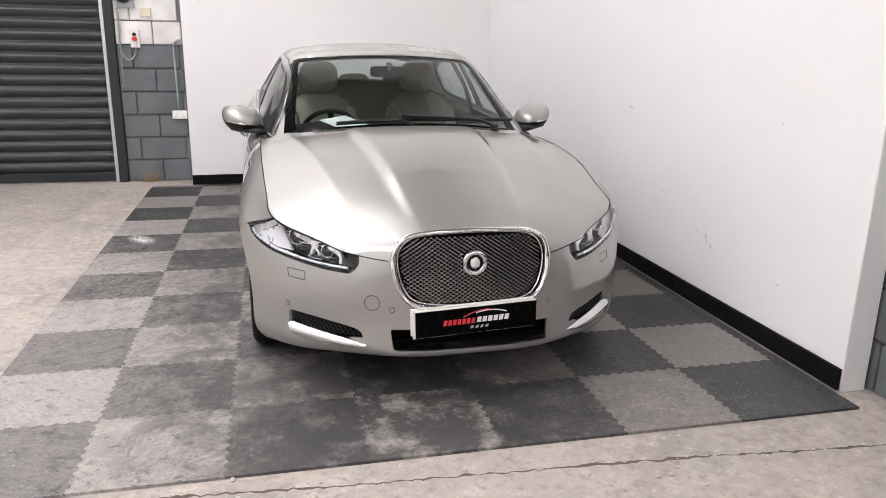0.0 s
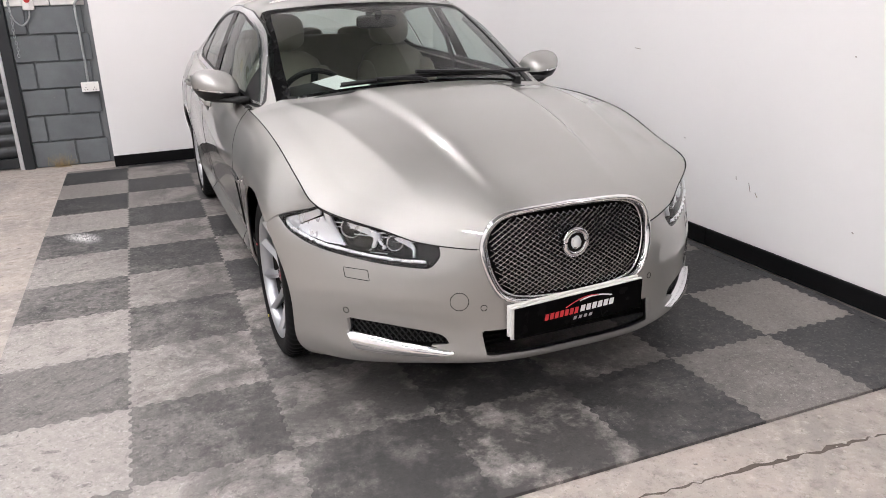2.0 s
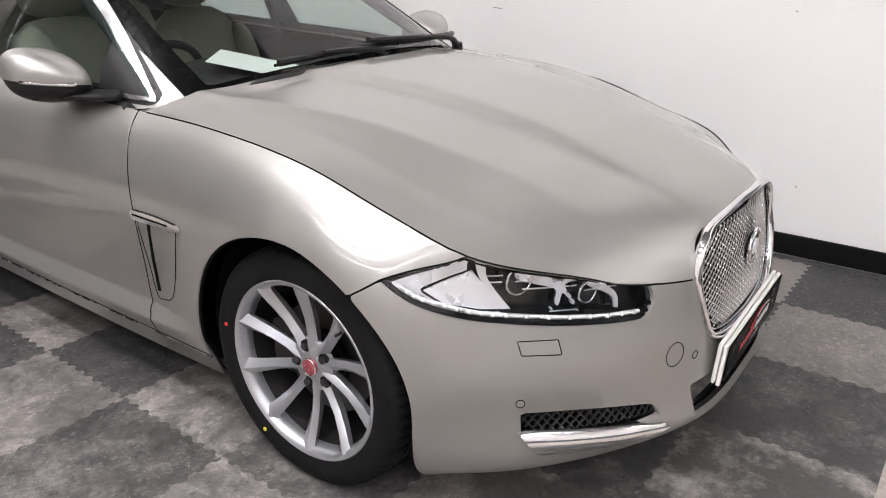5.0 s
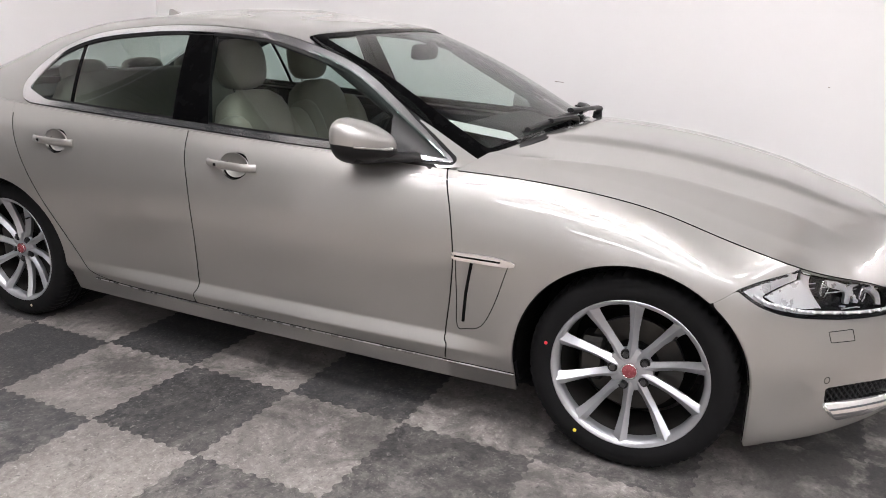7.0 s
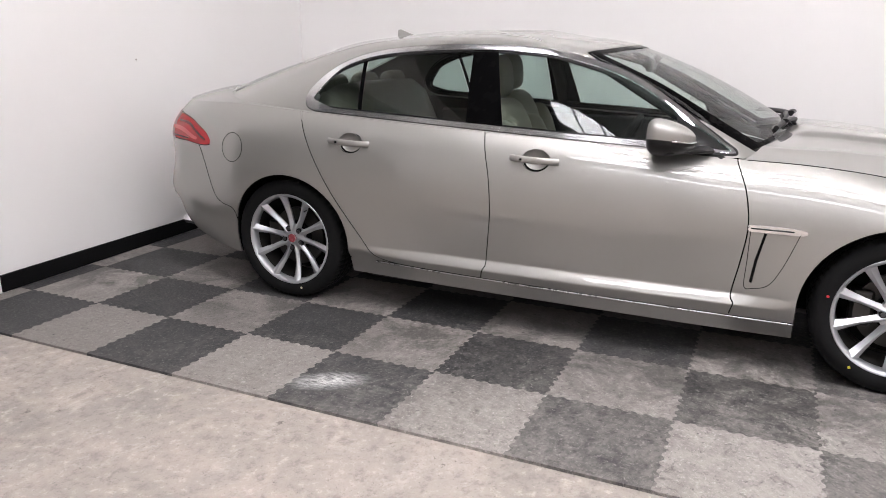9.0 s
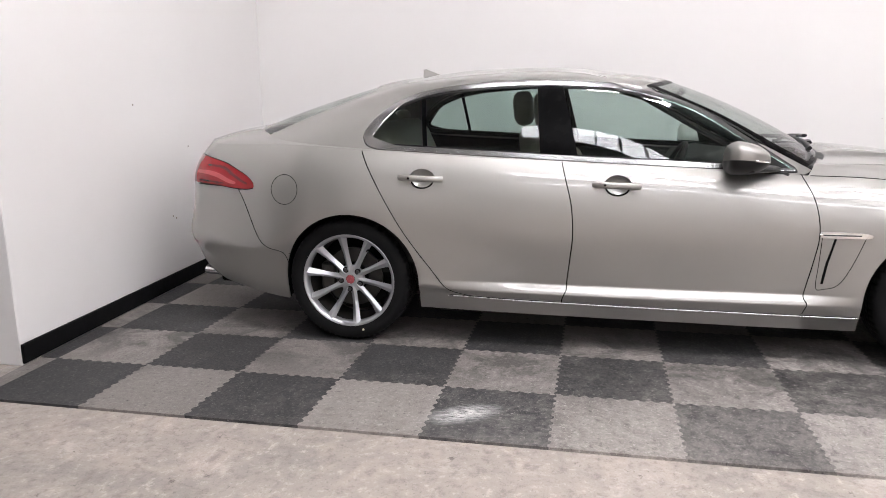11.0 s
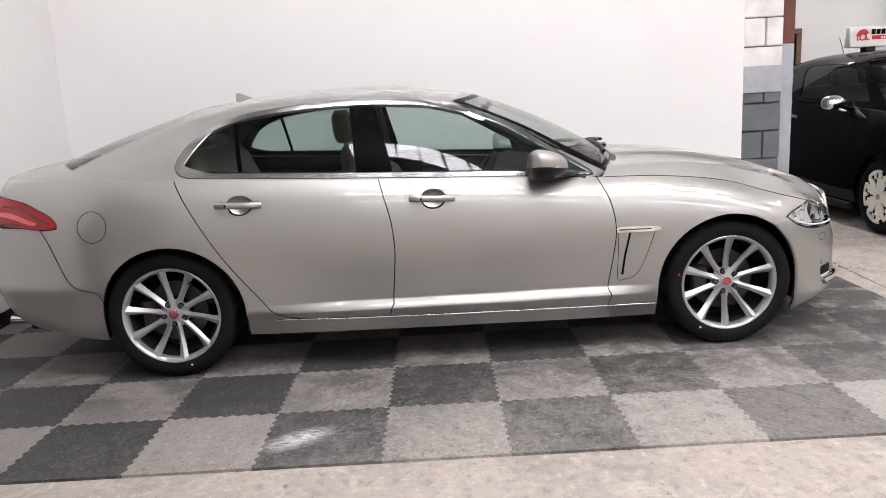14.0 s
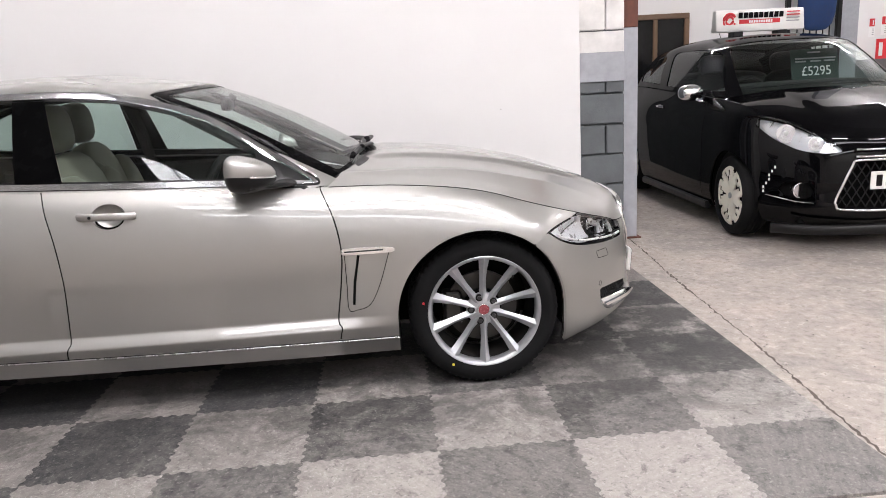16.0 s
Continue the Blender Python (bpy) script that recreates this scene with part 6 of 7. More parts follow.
def seat(x, y, wide=.25):
    part("seat_base", cushion((wide, .27, .10)), LEATHER, saloon, "cream leather seat", smooth="all", loc=pose(x, y, .52, -6))
    back_ = part("seat_back", cushion((wide, .09, .34)), LEATHER, saloon, "cream leather seat back", smooth="all", loc=pose(x, y + .33, .77, -16))
    for s_ in (-1, 1):
        part("bolster", cushion((.06, .10, .27)), LEATHER, back_, smooth="all", loc=pose(s_ * (wide - .04), -.045, -.04))
        part("headrest_post", cyl((s_ * .06, .02, .30), (s_ * .06, .02, .44), .006, n=8), CHROME, back_)
    part("headrest", cushion((.135, .065, .110)), LEATHER, back_, smooth="all", loc=pose(0, -.005, .455, 10))


for x, y in ((-.38, 1.45), (.38, 1.63)):
    seat(x, y)
part("rear_bench", cushion((.66, .27, .11), 6), LEATHER, saloon, "cream leather rear bench", smooth="all", loc=pose(0, 2.42, .55, -6))
part("rear_backrest", cushion((.64, .09, .33), 6), LEATHER, saloon, "cream leather rear backrest", smooth="all", loc=pose(0, 2.74, .83, -22))
for x in (-.38, 0, .38):
    part("rear_headrest", cushion((.13, .05, .07)), LEATHER, saloon, smooth="all", loc=pose(x, 2.90, 1.13, -10))
part("parcel_shelf", box((-.66, 2.88, 1.02), (.66, 3.50, 1.04), 0.005), DASH, saloon)
for sd in (1, -1):
    part("door_card", box((sd * .80 - .02, .72, .42), (sd * .80 + .02, 2.72, .93), 0.015), DASH, saloon, "dark door trim")
    part("door_armrest", cushion((.05, .28, .05), 4), LEATHER, saloon, smooth="all", loc=pose(sd * .755, 1.45, .74))
    part("pillar_trim", sweep([(sd * .755, 1.81, .94), (sd * .70, 1.84, 1.15), (sd * .60, 1.87, 1.33)], 0, 8, flat=(.045, .015)), DASH, saloon, "dark pillar trim", smooth="all")
    part("pillar_trim", sweep([(sd * .70, .72, .95), (sd * .655, 1.0, 1.10), (sd * .60, 1.30, 1.27)], 0, 8, flat=(.030, .02)), DASH, saloon, smooth="all")
    part("sun_visor", box((sd * .30 - .17, 1.47, 1.355), (sd * .30 + .17, 1.60, 1.368), 0.006), TRIM, saloon)
headlining = np.max([-screen, -rear_window, sv[3] - 0.0 - CV], axis=0)
skin("headlining", cut(cabin, headlining, off=-0.03, both=True, rim=0), TRIM, saloon, "pale headlining")
rv = part("interior_mirror", cushion((.115, .018, .035), 5), BLACK_PLASTIC, saloon, "black interior mirror", smooth="all", loc=pose(0.0, 1.17, 1.275, 8))
part("mirror_stalk", cyl((0, -.01, .02), (0, -.03, .05), .015, .02), BLACK_PLASTIC, rv)
part("centre_console", cushion((.13, .50, .16), 6), DASH, saloon, smooth="all", loc=pose(0, 1.45, .60))
paper = tagged(part("paper_sheet", box((-.105, -.148, 0), (.105, .148, .0015)), WHITE_PRINT, loc=CAR @ pose(-.30, .755, .985, 12, -4, 38)), "white paper sheet lying on the dashboard", "paper")

# ---- the black hatchback beyond the column ----
BLACK_PAINT = make_paint("black_car_paint", (0.0015, 0.0015, 0.002), 0.0, 0.3, 0.5, 0.0)
HATCH = pose(1.71, -3.20, 0, 0, 0, -91.5) @ Matrix.Diagonal((1.05, 1.05, 1.08, 1))
hatch = tagged(empty("hatchback_car", HATCH), "glossy black small hatchback with white wheel trims and a roof sign", "car")
H0 = [(0, -.72, .16), (.35, -.70, .16), (.62, -.58, .16), (.74, -.41, .16), (.80, -.30, .16), (.81, 0, .16), (.81, .35, .16), (.81, .75, .16), (.81, 1.5, .16), (.81, 2.2, .18), (.79, 2.75, .20), (.66, 3.05, .22), (0, 3.12, .22)]
H1 = [(0, -.80, .22), (.35, -.775, .22), (.62, -.65, .22), (.785, -.43, .23), (.835, -.30, .24), (.84, 0, .25), (.84, .35, .24), (.838, .75, .24), (.838, 1.5, .25), (.84, 2.2, .27), (.82, 2.75, .30), (.69, 3.08, .32), (0, 3.15, .32)]
H2 = [(0, -.80, .40), (.35, -.775, .40), (.62, -.655, .40), (.785, -.43, .40), (.845, -.29, .40), (.855, 0, .42), (.848, .35, .42), (.845, .75, .42), (.85, 1.5, .43), (.858, 2.2, .46), (.84, 2.75, .47), (.71, 3.09, .48), (0, 3.16, .48)]
H3 = [(0, -.79, .55), (.35, -.765, .55), (.62, -.64, .56), (.78, -.42, .57), (.843, -.28, .58), (.86, 0, .60), (.852, .35, .60), (.848, .75, .60), (.855, 1.5, .61), (.862, 2.2, .64), (.84, 2.75, .64), (.71, 3.07, .65), (0, 3.14, .65)]
H4 = [(0, -.765, .66), (.35, -.735, .67), (.61, -.60, .70), (.755, -.40, .73), (.825, -.26, .75), (.852, 0, .77), (.85, .35, .77), (.846, .75, .78), (.852, 1.5, .80), (.858, 2.2, .82), (.83, 2.75, .82), (.70, 3.03, .82), (0, 3.10, .82)]
H5 = [(0, -.73, .74), (.34, -.70, .75), (.58, -.56, .80), (.71, -.38, .84), (.785, -.22, .87), (.815, 0, .90), (.82, .35, .91), (.822, .75, .92), (.828, 1.5, .94), (.825, 2.2, .96), (.79, 2.75, .96), (.66, 2.96, .96), (0, 3.04, .96)]
H6 = [(0, -.69, .79), (.33, -.655, .80), (.54, -.51, .845), (.66, -.34, .885), (.735, -.18, .915), (.765, 0, .955), (.775, .35, .985), (.785, .75, 1.00), (.79, 1.5, 1.03), (.775, 2.2, 1.06), (.73, 2.75, 1.06), (.60, 2.90, 1.06), (0, 2.98, 1.06)]
body = Sheet([H0, H1, H2, H3, H4, H5, H6], 260, 60)
body.p[:, :, 0] *= 1 - 0.11 * np.clip((-0.05 - body.p[:, :, 1]) / 0.40, 0, 1)
body.p = soften(body.p, 4, 10, np.ones_like(body.uu))
body.finish()
BU, BX, BY, BZ = body.uu, body.p[:, :, 0], body.p[:, :, 1], body.p[:, :, 2]
wells = np.max([.335 - np.hypot(BY, np.where(BZ > .29, BZ - .29, (BZ - .29) * .3)), .335 - np.hypot(BY - 2.464, np.where(BZ > .29, BZ - .29, (BZ - .29) * .3))], axis=0)
wells = np.where(BX > .5, wells, -1)
bn = body.near
HLAMP = curve([(bn(.795, -.27, .87), .885), (bn(.72, -.38, .84), .865), (bn(.58, -.56, .78), .790), (bn(.42, -.69, .69), .700), (bn(.40, -.72, .66), .655), (bn(.52, -.68, .64), .645), (bn(.66, -.56, .68), .668), (bn(.76, -.42, .74), .735), (bn(.81, -.28, .82), .815)], 4)
hl = inside(BU, BZ, HLAMP)
MOUTH = curve([(0, .60), (.30, .60), (.345, .565), (.43, .36), (.43, .31), (.38, .285), (0, .275)], 5)
MOUTH = MOUTH + [(-x, z) for x, z in MOUTH[-2:0:-1]]
mouth = np.where(BY < -.3, inside(BX, BZ, MOUTH), 1)
FPOCK = curve([(bn(.60, -.66, .42), .455), (bn(.70, -.56, .43), .45), (bn(.745, -.48, .40), .40), (bn(.70, -.56, .35), .35), (bn(.60, -.66, .35), .352), (bn(.555, -.69, .4), .40)], 4)
fp = inside(BU, BZ, FPOCK)
skin("body_shell", cut(body, np.max([wells, -hl, -mouth, -fp], axis=0), both=True, rim=0.02), BLACK_PAINT, hatch, "glossy black bodywork")
skin("body_core", cut(body, np.max([wells, -hl, -mouth, -fp], axis=0), off=-0.06, both=True, rim=0), VOID, hatch)
btop = body.p[:, -1]
b0, b1 = int(np.searchsorted(body.u, bn(.66, -.34, .885))), int(np.searchsorted(body.u, bn(.78, .34, .98)))
hn, hf = btop[:b0 + 1:3].copy(), btop[b0:b1 + 1:3].copy()
hn[-1], hf[0] = btop[b0], btop[b0]
hs = [(0, .20, 1.045), (.3, .215, 1.04), (.6, .27, 1.015), tuple(hf[-1])]
hp = coons(hn, hs, [(0, *btop[0][1:]), (0, -.58, .87), (0, -.32, .955), (0, -.03, 1.02), (0, .20, 1.045)], hf, 80, 70)
hx = np.abs(hp[:, :, 0])
hp[:, :, 2] += 0.014 / (1 + np.exp((hx - .40) / .015)) * np.clip((1 - np.linspace(0, 1, 80))[:, None] / .2, 0, 1) * np.clip(np.linspace(0, 1, 70)[None] / .3, 0, 1) * np.clip((1 - np.linspace(0, 1, 70)[None]) / .1, 0, 1)
hb = Patch(hp)
skin("bonnet", cut(hb, hb.uu - .994, both=True), BLACK_PAINT, hatch)
K0 = [(0, .36, 1.035), (.36, .38, 1.03), (.62, .44, 1.01), (.735, .52, 1.0), (.775, 1.1, 1.02), (.78, 1.7, 1.045), (.765, 2.3, 1.07), (.70, 2.75, 1.07), (.45, 2.93, 1.07), (0, 2.97, 1.07)]
K1 = [(0, .62, 1.18), (.35, .65, 1.175), (.59, .73, 1.15), (.69, .81, 1.135), (.735, 1.22, 1.16), (.738, 1.72, 1.18), (.72, 2.25, 1.19), (.66, 2.64, 1.19), (.42, 2.80, 1.19), (0, 2.84, 1.19)]
K2 = [(0, .88, 1.31), (.33, .92, 1.305), (.55, 1.0, 1.28), (.635, 1.08, 1.265), (.675, 1.35, 1.30), (.68, 1.75, 1.315), (.665, 2.2, 1.30), (.60, 2.52, 1.29), (.38, 2.66, 1.30), (0, 2.70, 1.30)]
K3 = [(0, 1.14, 1.415), (.31, 1.18, 1.41), (.50, 1.25, 1.39), (.575, 1.31, 1.375), (.605, 1.5, 1.405), (.61, 1.78, 1.415), (.60, 2.1, 1.40), (.55, 2.4, 1.37), (.34, 2.54, 1.39), (0, 2.58, 1.395)]
K4 = [(0, 1.3, 1.45), (.27, 1.33, 1.446), (.42, 1.38, 1.435), (.48, 1.43, 1.43), (.51, 1.56, 1.445), (.515, 1.8, 1.45), (.505, 2.05, 1.44), (.46, 2.26, 1.42), (.29, 2.38, 1.43), (0, 2.40, 1.433)]
K5 = [(0, y, 1.482 - .05 * (y - 1.75) ** 2) for y in (1.55, 1.58, 1.61, 1.64, 1.70, 1.78, 1.88, 1.97, 2.03, 2.05)]
top2 = Sheet([K0, K1, K2, K3, K4, K5], 220, 56, centre_v=True)
KU, KV, KY, KZ, KX = top2.uu, top2.vv, top2.p[:, :, 1].copy(), top2.p[:, :, 2].copy(), top2.p[:, :, 0].copy()
# the cabin sits well forward, under a steep screen
top2.p[:, :, 1] -= (0.18 + 0.24 * np.clip((KZ - 1.0) / 0.38, 0, 1)) * np.clip((2.4 - KY) / 1.0, 0, 1)
top2.finish()
scr2 = np.max([KU - top2.su[2] - .01, KV - top2.sv[3]], axis=0)
SIDE2 = curve([(.60, 1.04), (.86, 1.17), (1.16, 1.325), (1.40, 1.365), (1.70, 1.372), (1.88, 1.35), (1.80, 1.20), (1.74, 1.075)], 4)
side2 = np.where((KX > .5) & (KU > top2.su[2]), inside(KY, KZ, SIDE2), 1)
QUAR2 = curve([(1.90, 1.09), (1.96, 1.20), (2.04, 1.34), (2.25, 1.315), (2.42, 1.20), (2.45, 1.12)], 4)
quar2 = np.where((KX > .45) & (KU > top2.su[4]), inside(KY, KZ, QUAR2), 1)
skin("roof_frame", cut(top2, np.max([-scr2, -side2, -quar2], axis=0), both=True, rim=.02), BLACK_PAINT, hatch)
skin("windscreen", cut(top2, scr2 + .003, off=-.004, both=True, rim=0), GLASS, hatch)
for sd in (1, -1):
    skin("door_window", cut(top2, side2 + .003, off=-.006, side=sd, rim=0), GLASS, hatch)
    skin("quarter_window", cut(top2, quar2 + .003, off=-.006, side=sd, rim=0), DARK_GLASS, hatch)
    lamp2 = skin("headlamp", cut(body, hl + .001, side=sd, rim=.01), LENS, hatch, "large clear headlamp")
    skin("reflector", cut(body, hl - .002, off=-.05, side=sd, rim=0), DIM_CHROME, lamp2, "bright lamp reflector")
    for x, y, z, r in ((.70, -.46, .775, .062), (.55, -.63, .715, .048)):
        q = body.at(bn(x, y, z), z, -.045)
        d = Vector((sd * .35, -1, .1)).normalized()
        c = Vector((sd * q[0], q[1], q[2]))
        part("bulb_bowl", cyl(c, c + d * .03, r * .55, r, n=24), CHROME, lamp2, smooth=True)
        b = bmesh.new()
        bmesh.ops.create_uvsphere(b, u_segments=14, v_segments=8, radius=.018, matrix=Matrix.Translation(c + d * .03))
        part("bulb", b, WHITE_PLASTIC, lamp2, smooth="all")
    q = body.at(bn(.655, -.61, .40), .40, -.02)
    c = Vector((sd * q[0], q[1], q[2]))
    fl = part("fog_lamp", cyl(c + Vector((0, .04, 0)), c + Vector((0, -.012, 0)), .048, n=24), LENS, hatch, "round clear fog lamp", smooth=True)
    part("fog_bowl", cyl(c + Vector((0, .05, 0)), c + Vector((0, -.006, 0)), .02, .044, n=24), CHROME, fl, smooth=True)
    part("fog_ring", sweep([c + Vector((.05 * math.cos(w), -.014, .05 * math.sin(w))) for w in np.linspace(0, 2 * math.pi, 24)[:-1]], .006, 6, True), CHROME, fl, smooth="all")
    skin("fog_pocket", cut(body, fp - .004, off=-.03, side=sd, rim=0), VOID, hatch)
    for k in range(7):
        z = .375 + .028 * k
        q = body.at(bn(.80 - .012 * abs(k - 1), -.40 - .008 * k, z), z, .004)
        part("daytime_light", box((sd * q[0] - .005, q[1] - .006, z - .009), (sd * q[0] + .005, q[1] + .004, z + .009), .002), WHITE_PLASTIC, hatch)
    pts = []
    for t in np.linspace(0, 1, 12):
        q = body.at(bn(.78 - .22 * t, -.42 - .27 * t, .34), .352 - .03 * math.sin(t * 1.6), .003)
        pts.append((sd * q[0], q[1], q[2]))
    part("bumper_trim", sweep(pts, .004, 6), CHROME, hatch)
    mcap = part("mirror_cap", cushion((.10, .075, .065), 2.6), CHROME, hatch, "chrome door mirror cap", smooth="all", loc=pose(sd * .895, .66, 1.035))
    part("mirror_arm", sweep([(sd * .78, .60, .955), (sd * .83, .63, .975), (sd * .87, .66, 1.0)], 0, 8, flat=(.04, .016)), CHROME, hatch, smooth="all")
    q = body.at(bn(.85, 1.55, .90), .90, .02)
    part("door_handle", sweep([(sd * (q[0] - .015), 1.46, .895), (sd * q[0], 1.50, .90), (sd * q[0], 1.60, .90), (sd * (q[0] - .015), 1.64, .897)], 0, 8, flat=(.008, .014)), CHROME, hatch, "chrome door handle", smooth="all")
    part("sill_skirt", box((sd * .82 - .03, .40, .13), (sd * .82 + .02, 2.05, .19), .01), BLACK_PLASTIC, hatch)
    part("door_joint", sweep([(sd * body.at(bn(.845, .50 + .02 * math.sin(z * 4), z), z)[0], .50 + .02 * math.sin(z * 4), z) for z in np.linspace(.24, .97, 12)], .002, 5), VOID, hatch)


def mouth_y(x, z):
    return float(body.at(bn(abs(x), -.78 + .2 * x * x, z), z)[1])


part("grille_frame", sweep([(x, mouth_y(x, z) - .004, z) for x, z in MOUTH], 0, 8, True, flat=(.010, .010)), CHROME, hatch, "chrome grille frame", smooth="all")
b = bmesh.new()
lattice_into(b, np.array([(x * .96, .43 + (z - .43) * .94) for x, z in MOUTH]), .055, .60, lambda x, z: mouth_y(x, z) + .03, .005, .006)
part("grille_mesh", b, BLACK_PLASTIC, hatch, "black honeycomb grille mesh")
b = bmesh.new()
b.faces.new([b.verts.new((x, mouth_y(x, z) + .08, z)) for x, z in MOUTH[::-1]])
part("grille_backing", b, VOID, hatch)
for dz in (0, .045):
    part("nose_chevron", sweep([(x, mouth_y(x, .60) - .016, .625 + dz + .05 * max(0, .12 - abs(x)) / .12) for x in (-.33, -.22, -.12, -.06, 0, .06, .12, .22, .33)], 0, 6, flat=(.009, .008)), CHROME, hatch, "chrome nose bar", smooth="all")
np2 = part("number_plate", box((-.26, -.01, -.057), (.26, 0, .057), .003), WHITE_PLASTIC, hatch, "white number plate with dark bars", loc=(0, mouth_y(0, .47) - .022, .475))
for k in range(7):
    part("plate_bar", box((-.225 + .064 * k + (.03 if k > 3 else 0), -.0125, -.036), (-.185 + .064 * k + (.03 if k > 3 else 0), -.0105, .036)), GLOSS_BLACK, np2)
part("chin_lip", sweep([(x, -.81 + .22 * x * x + .5 * max(0, abs(x) - .55), .155) for x in np.linspace(-.78, .78, 17)], 0, 8, flat=(.02, .035)), BLACK_PLASTIC, hatch, smooth="all")
WHITE_TRIM = plain("white_wheel_trim", (0.80, 0.775, 0.68), 0.4, vary=0.05)


def trim_mesh():
    """A dished wheel trim with ten cut-outs."""
    b_ = bmesh.new()
    n_ = 80
    radii = [.0, .03, .070, .110, .150, .190, .217]
    xs_ = [.085, .085, .088, .092, .094, .095, .088]
    grid_ = [[b_.verts.new((xs_[i], r * math.cos(2 * math.pi * k / n_), r * math.sin(2 * math.pi * k / n_))) for k in range(n_)] for i, r in enumerate(radii) if i]
    centre_ = b_.verts.new((xs_[0], 0, 0))
    for k in range(n_):
        b_.faces.new((centre_, grid_[0][k], grid_[0][(k + 1) % n_]))
        for i in range(len(grid_) - 1):
            ph = k % 16
            hole = (i == 1 and ph in (7, 8)) or (i == 2 and 6 <= ph <= 9) or (i == 3 and (4 <= ph <= 6 or 9 <= ph <= 11)) or (i == 4 and ph in (0, 1, 14, 15)) or (i == 3 and ph in (0, 15))
            if not hole:
                b_.faces.new((grid_[i][k], grid_[i + 1][k], grid_[i + 1][(k + 1) % n_], grid_[i][(k + 1) % n_]))
    geo = bmesh.ops.extrude_face_region(b_, geom=b_.faces[:])
    for v in geo["geom"]:
        if isinstance(v, bmesh.types.BMVert):
            v.co.x -= .012
    bmesh.ops.recalc_face_normals(b_, faces=b_.faces)
    return b_


for sd, y in ((-1, 0), (1, 0), (-1, 2.464), (1, 2.464)):
    m = pose(sd * .735, y, .293, 0, 0, 0 if sd > 0 else 180)
    w2 = part("wheel", trim_mesh(), WHITE_TRIM, hatch, "white wheel trim", smooth=True, loc=m)
    part("tyre", lathe([(r * .874 if r > .25 else .208 + (r - .232) * .75, x * .83) for r, x in TREAD], 96, lambda i, k: -0.005 if (i in (4, 5, 6, 23, 24, 25) and k % 2 == 0) else 0.0), RUBBER, w2, "black road tyre", smooth=True)
    part("wheel_disc", lathe([(.0, .06), (.21, .06), (.21, -.08)], 32), VOID, w2)
    part("trim_cap", cyl((.086, 0, 0), (.094, 0, 0), .022, n=16), GALV, w2)
b = bmesh.new()
add_box(b, (-.60, -.60, .17), (.60, 2.9, .45), .01)
part("floor_pan", b, VOID, hatch)
part("dashboard", cushion((.68, .25, .14), 5), DASH, hatch, smooth="all", loc=pose(0, .55, .95))
for x in (-.34, .34):
    part("seat_back", cushion((.24, .09, .32), 3.2), DASH, hatch, smooth="all", loc=pose(x, 1.45, .86, -14))
    part("headrest", cushion((.13, .05, .09), 3.2), DASH, hatch, smooth="all", loc=pose(x, 1.56, 1.24))
part("rear_seat", cushion((.60, .10, .32), 5), DASH, hatch, smooth="all", loc=pose(0, 2.35, .86, 16))
part("steering_wheel", sweep([pose(-.34, .90, .97, -62) @ Vector((.18 * math.cos(w), .18 * math.sin(w), 0)) for w in np.linspace(0, 2 * math.pi, 28)[:-1]], .014, 8, True), DASH, hatch, smooth="all")
part("aerial", cyl((.12, 2.42, 1.40), (.15, 2.66, 1.68), .004, n=6), BLACK_PLASTIC, hatch)
for pts in ([(-.55, .29, 1.055), (-.2, .25, 1.07), (.15, .25, 1.075)], [(.0, .20, 1.06), (.3, .22, 1.06), (.58, .31, 1.05)]):
    part("wiper", sweep(pts, .006, 6), BLACK_PLASTIC, hatch)

# price card behind the windscreen
CARD_GREEN = plain("dark_green_card", (0.012, 0.035, 0.028), 0.5, vary=0.1)
card = tagged(part("price_card", box((-.22, 0, -.14), (.22, .004, .14), .002), CARD_GREEN, loc=HATCH @ pose(.345, 1.02, 1.195, -12, 0, 4)), "dark green price card propped behind the windscreen", "price card")


def lettering(text, size, material, parent, m, name="lettering"):
    """Writing in the built-in font, as a mesh."""
    cu = bpy.data.curves.new(name, "FONT")
    cu.body, cu.size, cu.align_x, cu.align_y, cu.extrude = text, size, "CENTER", "CENTER", 0.0006
    tmp = new("tmp_text", cu)
    me = bpy.data.meshes.new_from_object(tmp.evaluated_get(bpy.context.evaluated_depsgraph_get()))
    bpy.data.objects.remove(tmp)
    me.materials.clear()
    return hang(name, me, material, parent, loc=m)


lettering("£5295", .112, WHITE_PRINT, card, pose(.01, -.003, -.050, 90))
for k, (x0, x1, z) in enumerate(((-.06, .06, .105), (-.18, .20, .055), (-.18, -.08, .03), (-.04, .06, .03), (.09, .19, .03))):
    part("card_bar", box((x0, -.0022, z), (x1, -.001, z + .012)), GREY_PRINT, card)

# sign standing on the roof
sign = tagged(empty("roof_sign", HATCH @ pose(.06, 1.52, 1.475, 0, 0, 6)), "white roof sign with red round mark and dark and red bars", "sign")
b = box((-.44, -.035, .045), (.44, .035, .235), .012, 2)
for v in b.verts:
    v.co.y *= 1.6 - (v.co.z - .045) * 4.5
part("sign_board", b, WHITE_PLASTIC, sign, smooth=True)
for x in (-.22, .22):
    part("sign_foot", box((x - .05, -.05, 0), (x + .05, .05, .05), .008), BLACK_PLASTIC, sign)
FACE = pose(0, -.047, .142, 5.5)
part("red_disc", sweep([FACE @ Vector((-.31 + .058 * math.cos(w), 0, .058 * math.sin(w))) for w in np.linspace(.5, 5.9, 24)], 0, 4, flat=(.004, .012)), RED_PRINT, sign)
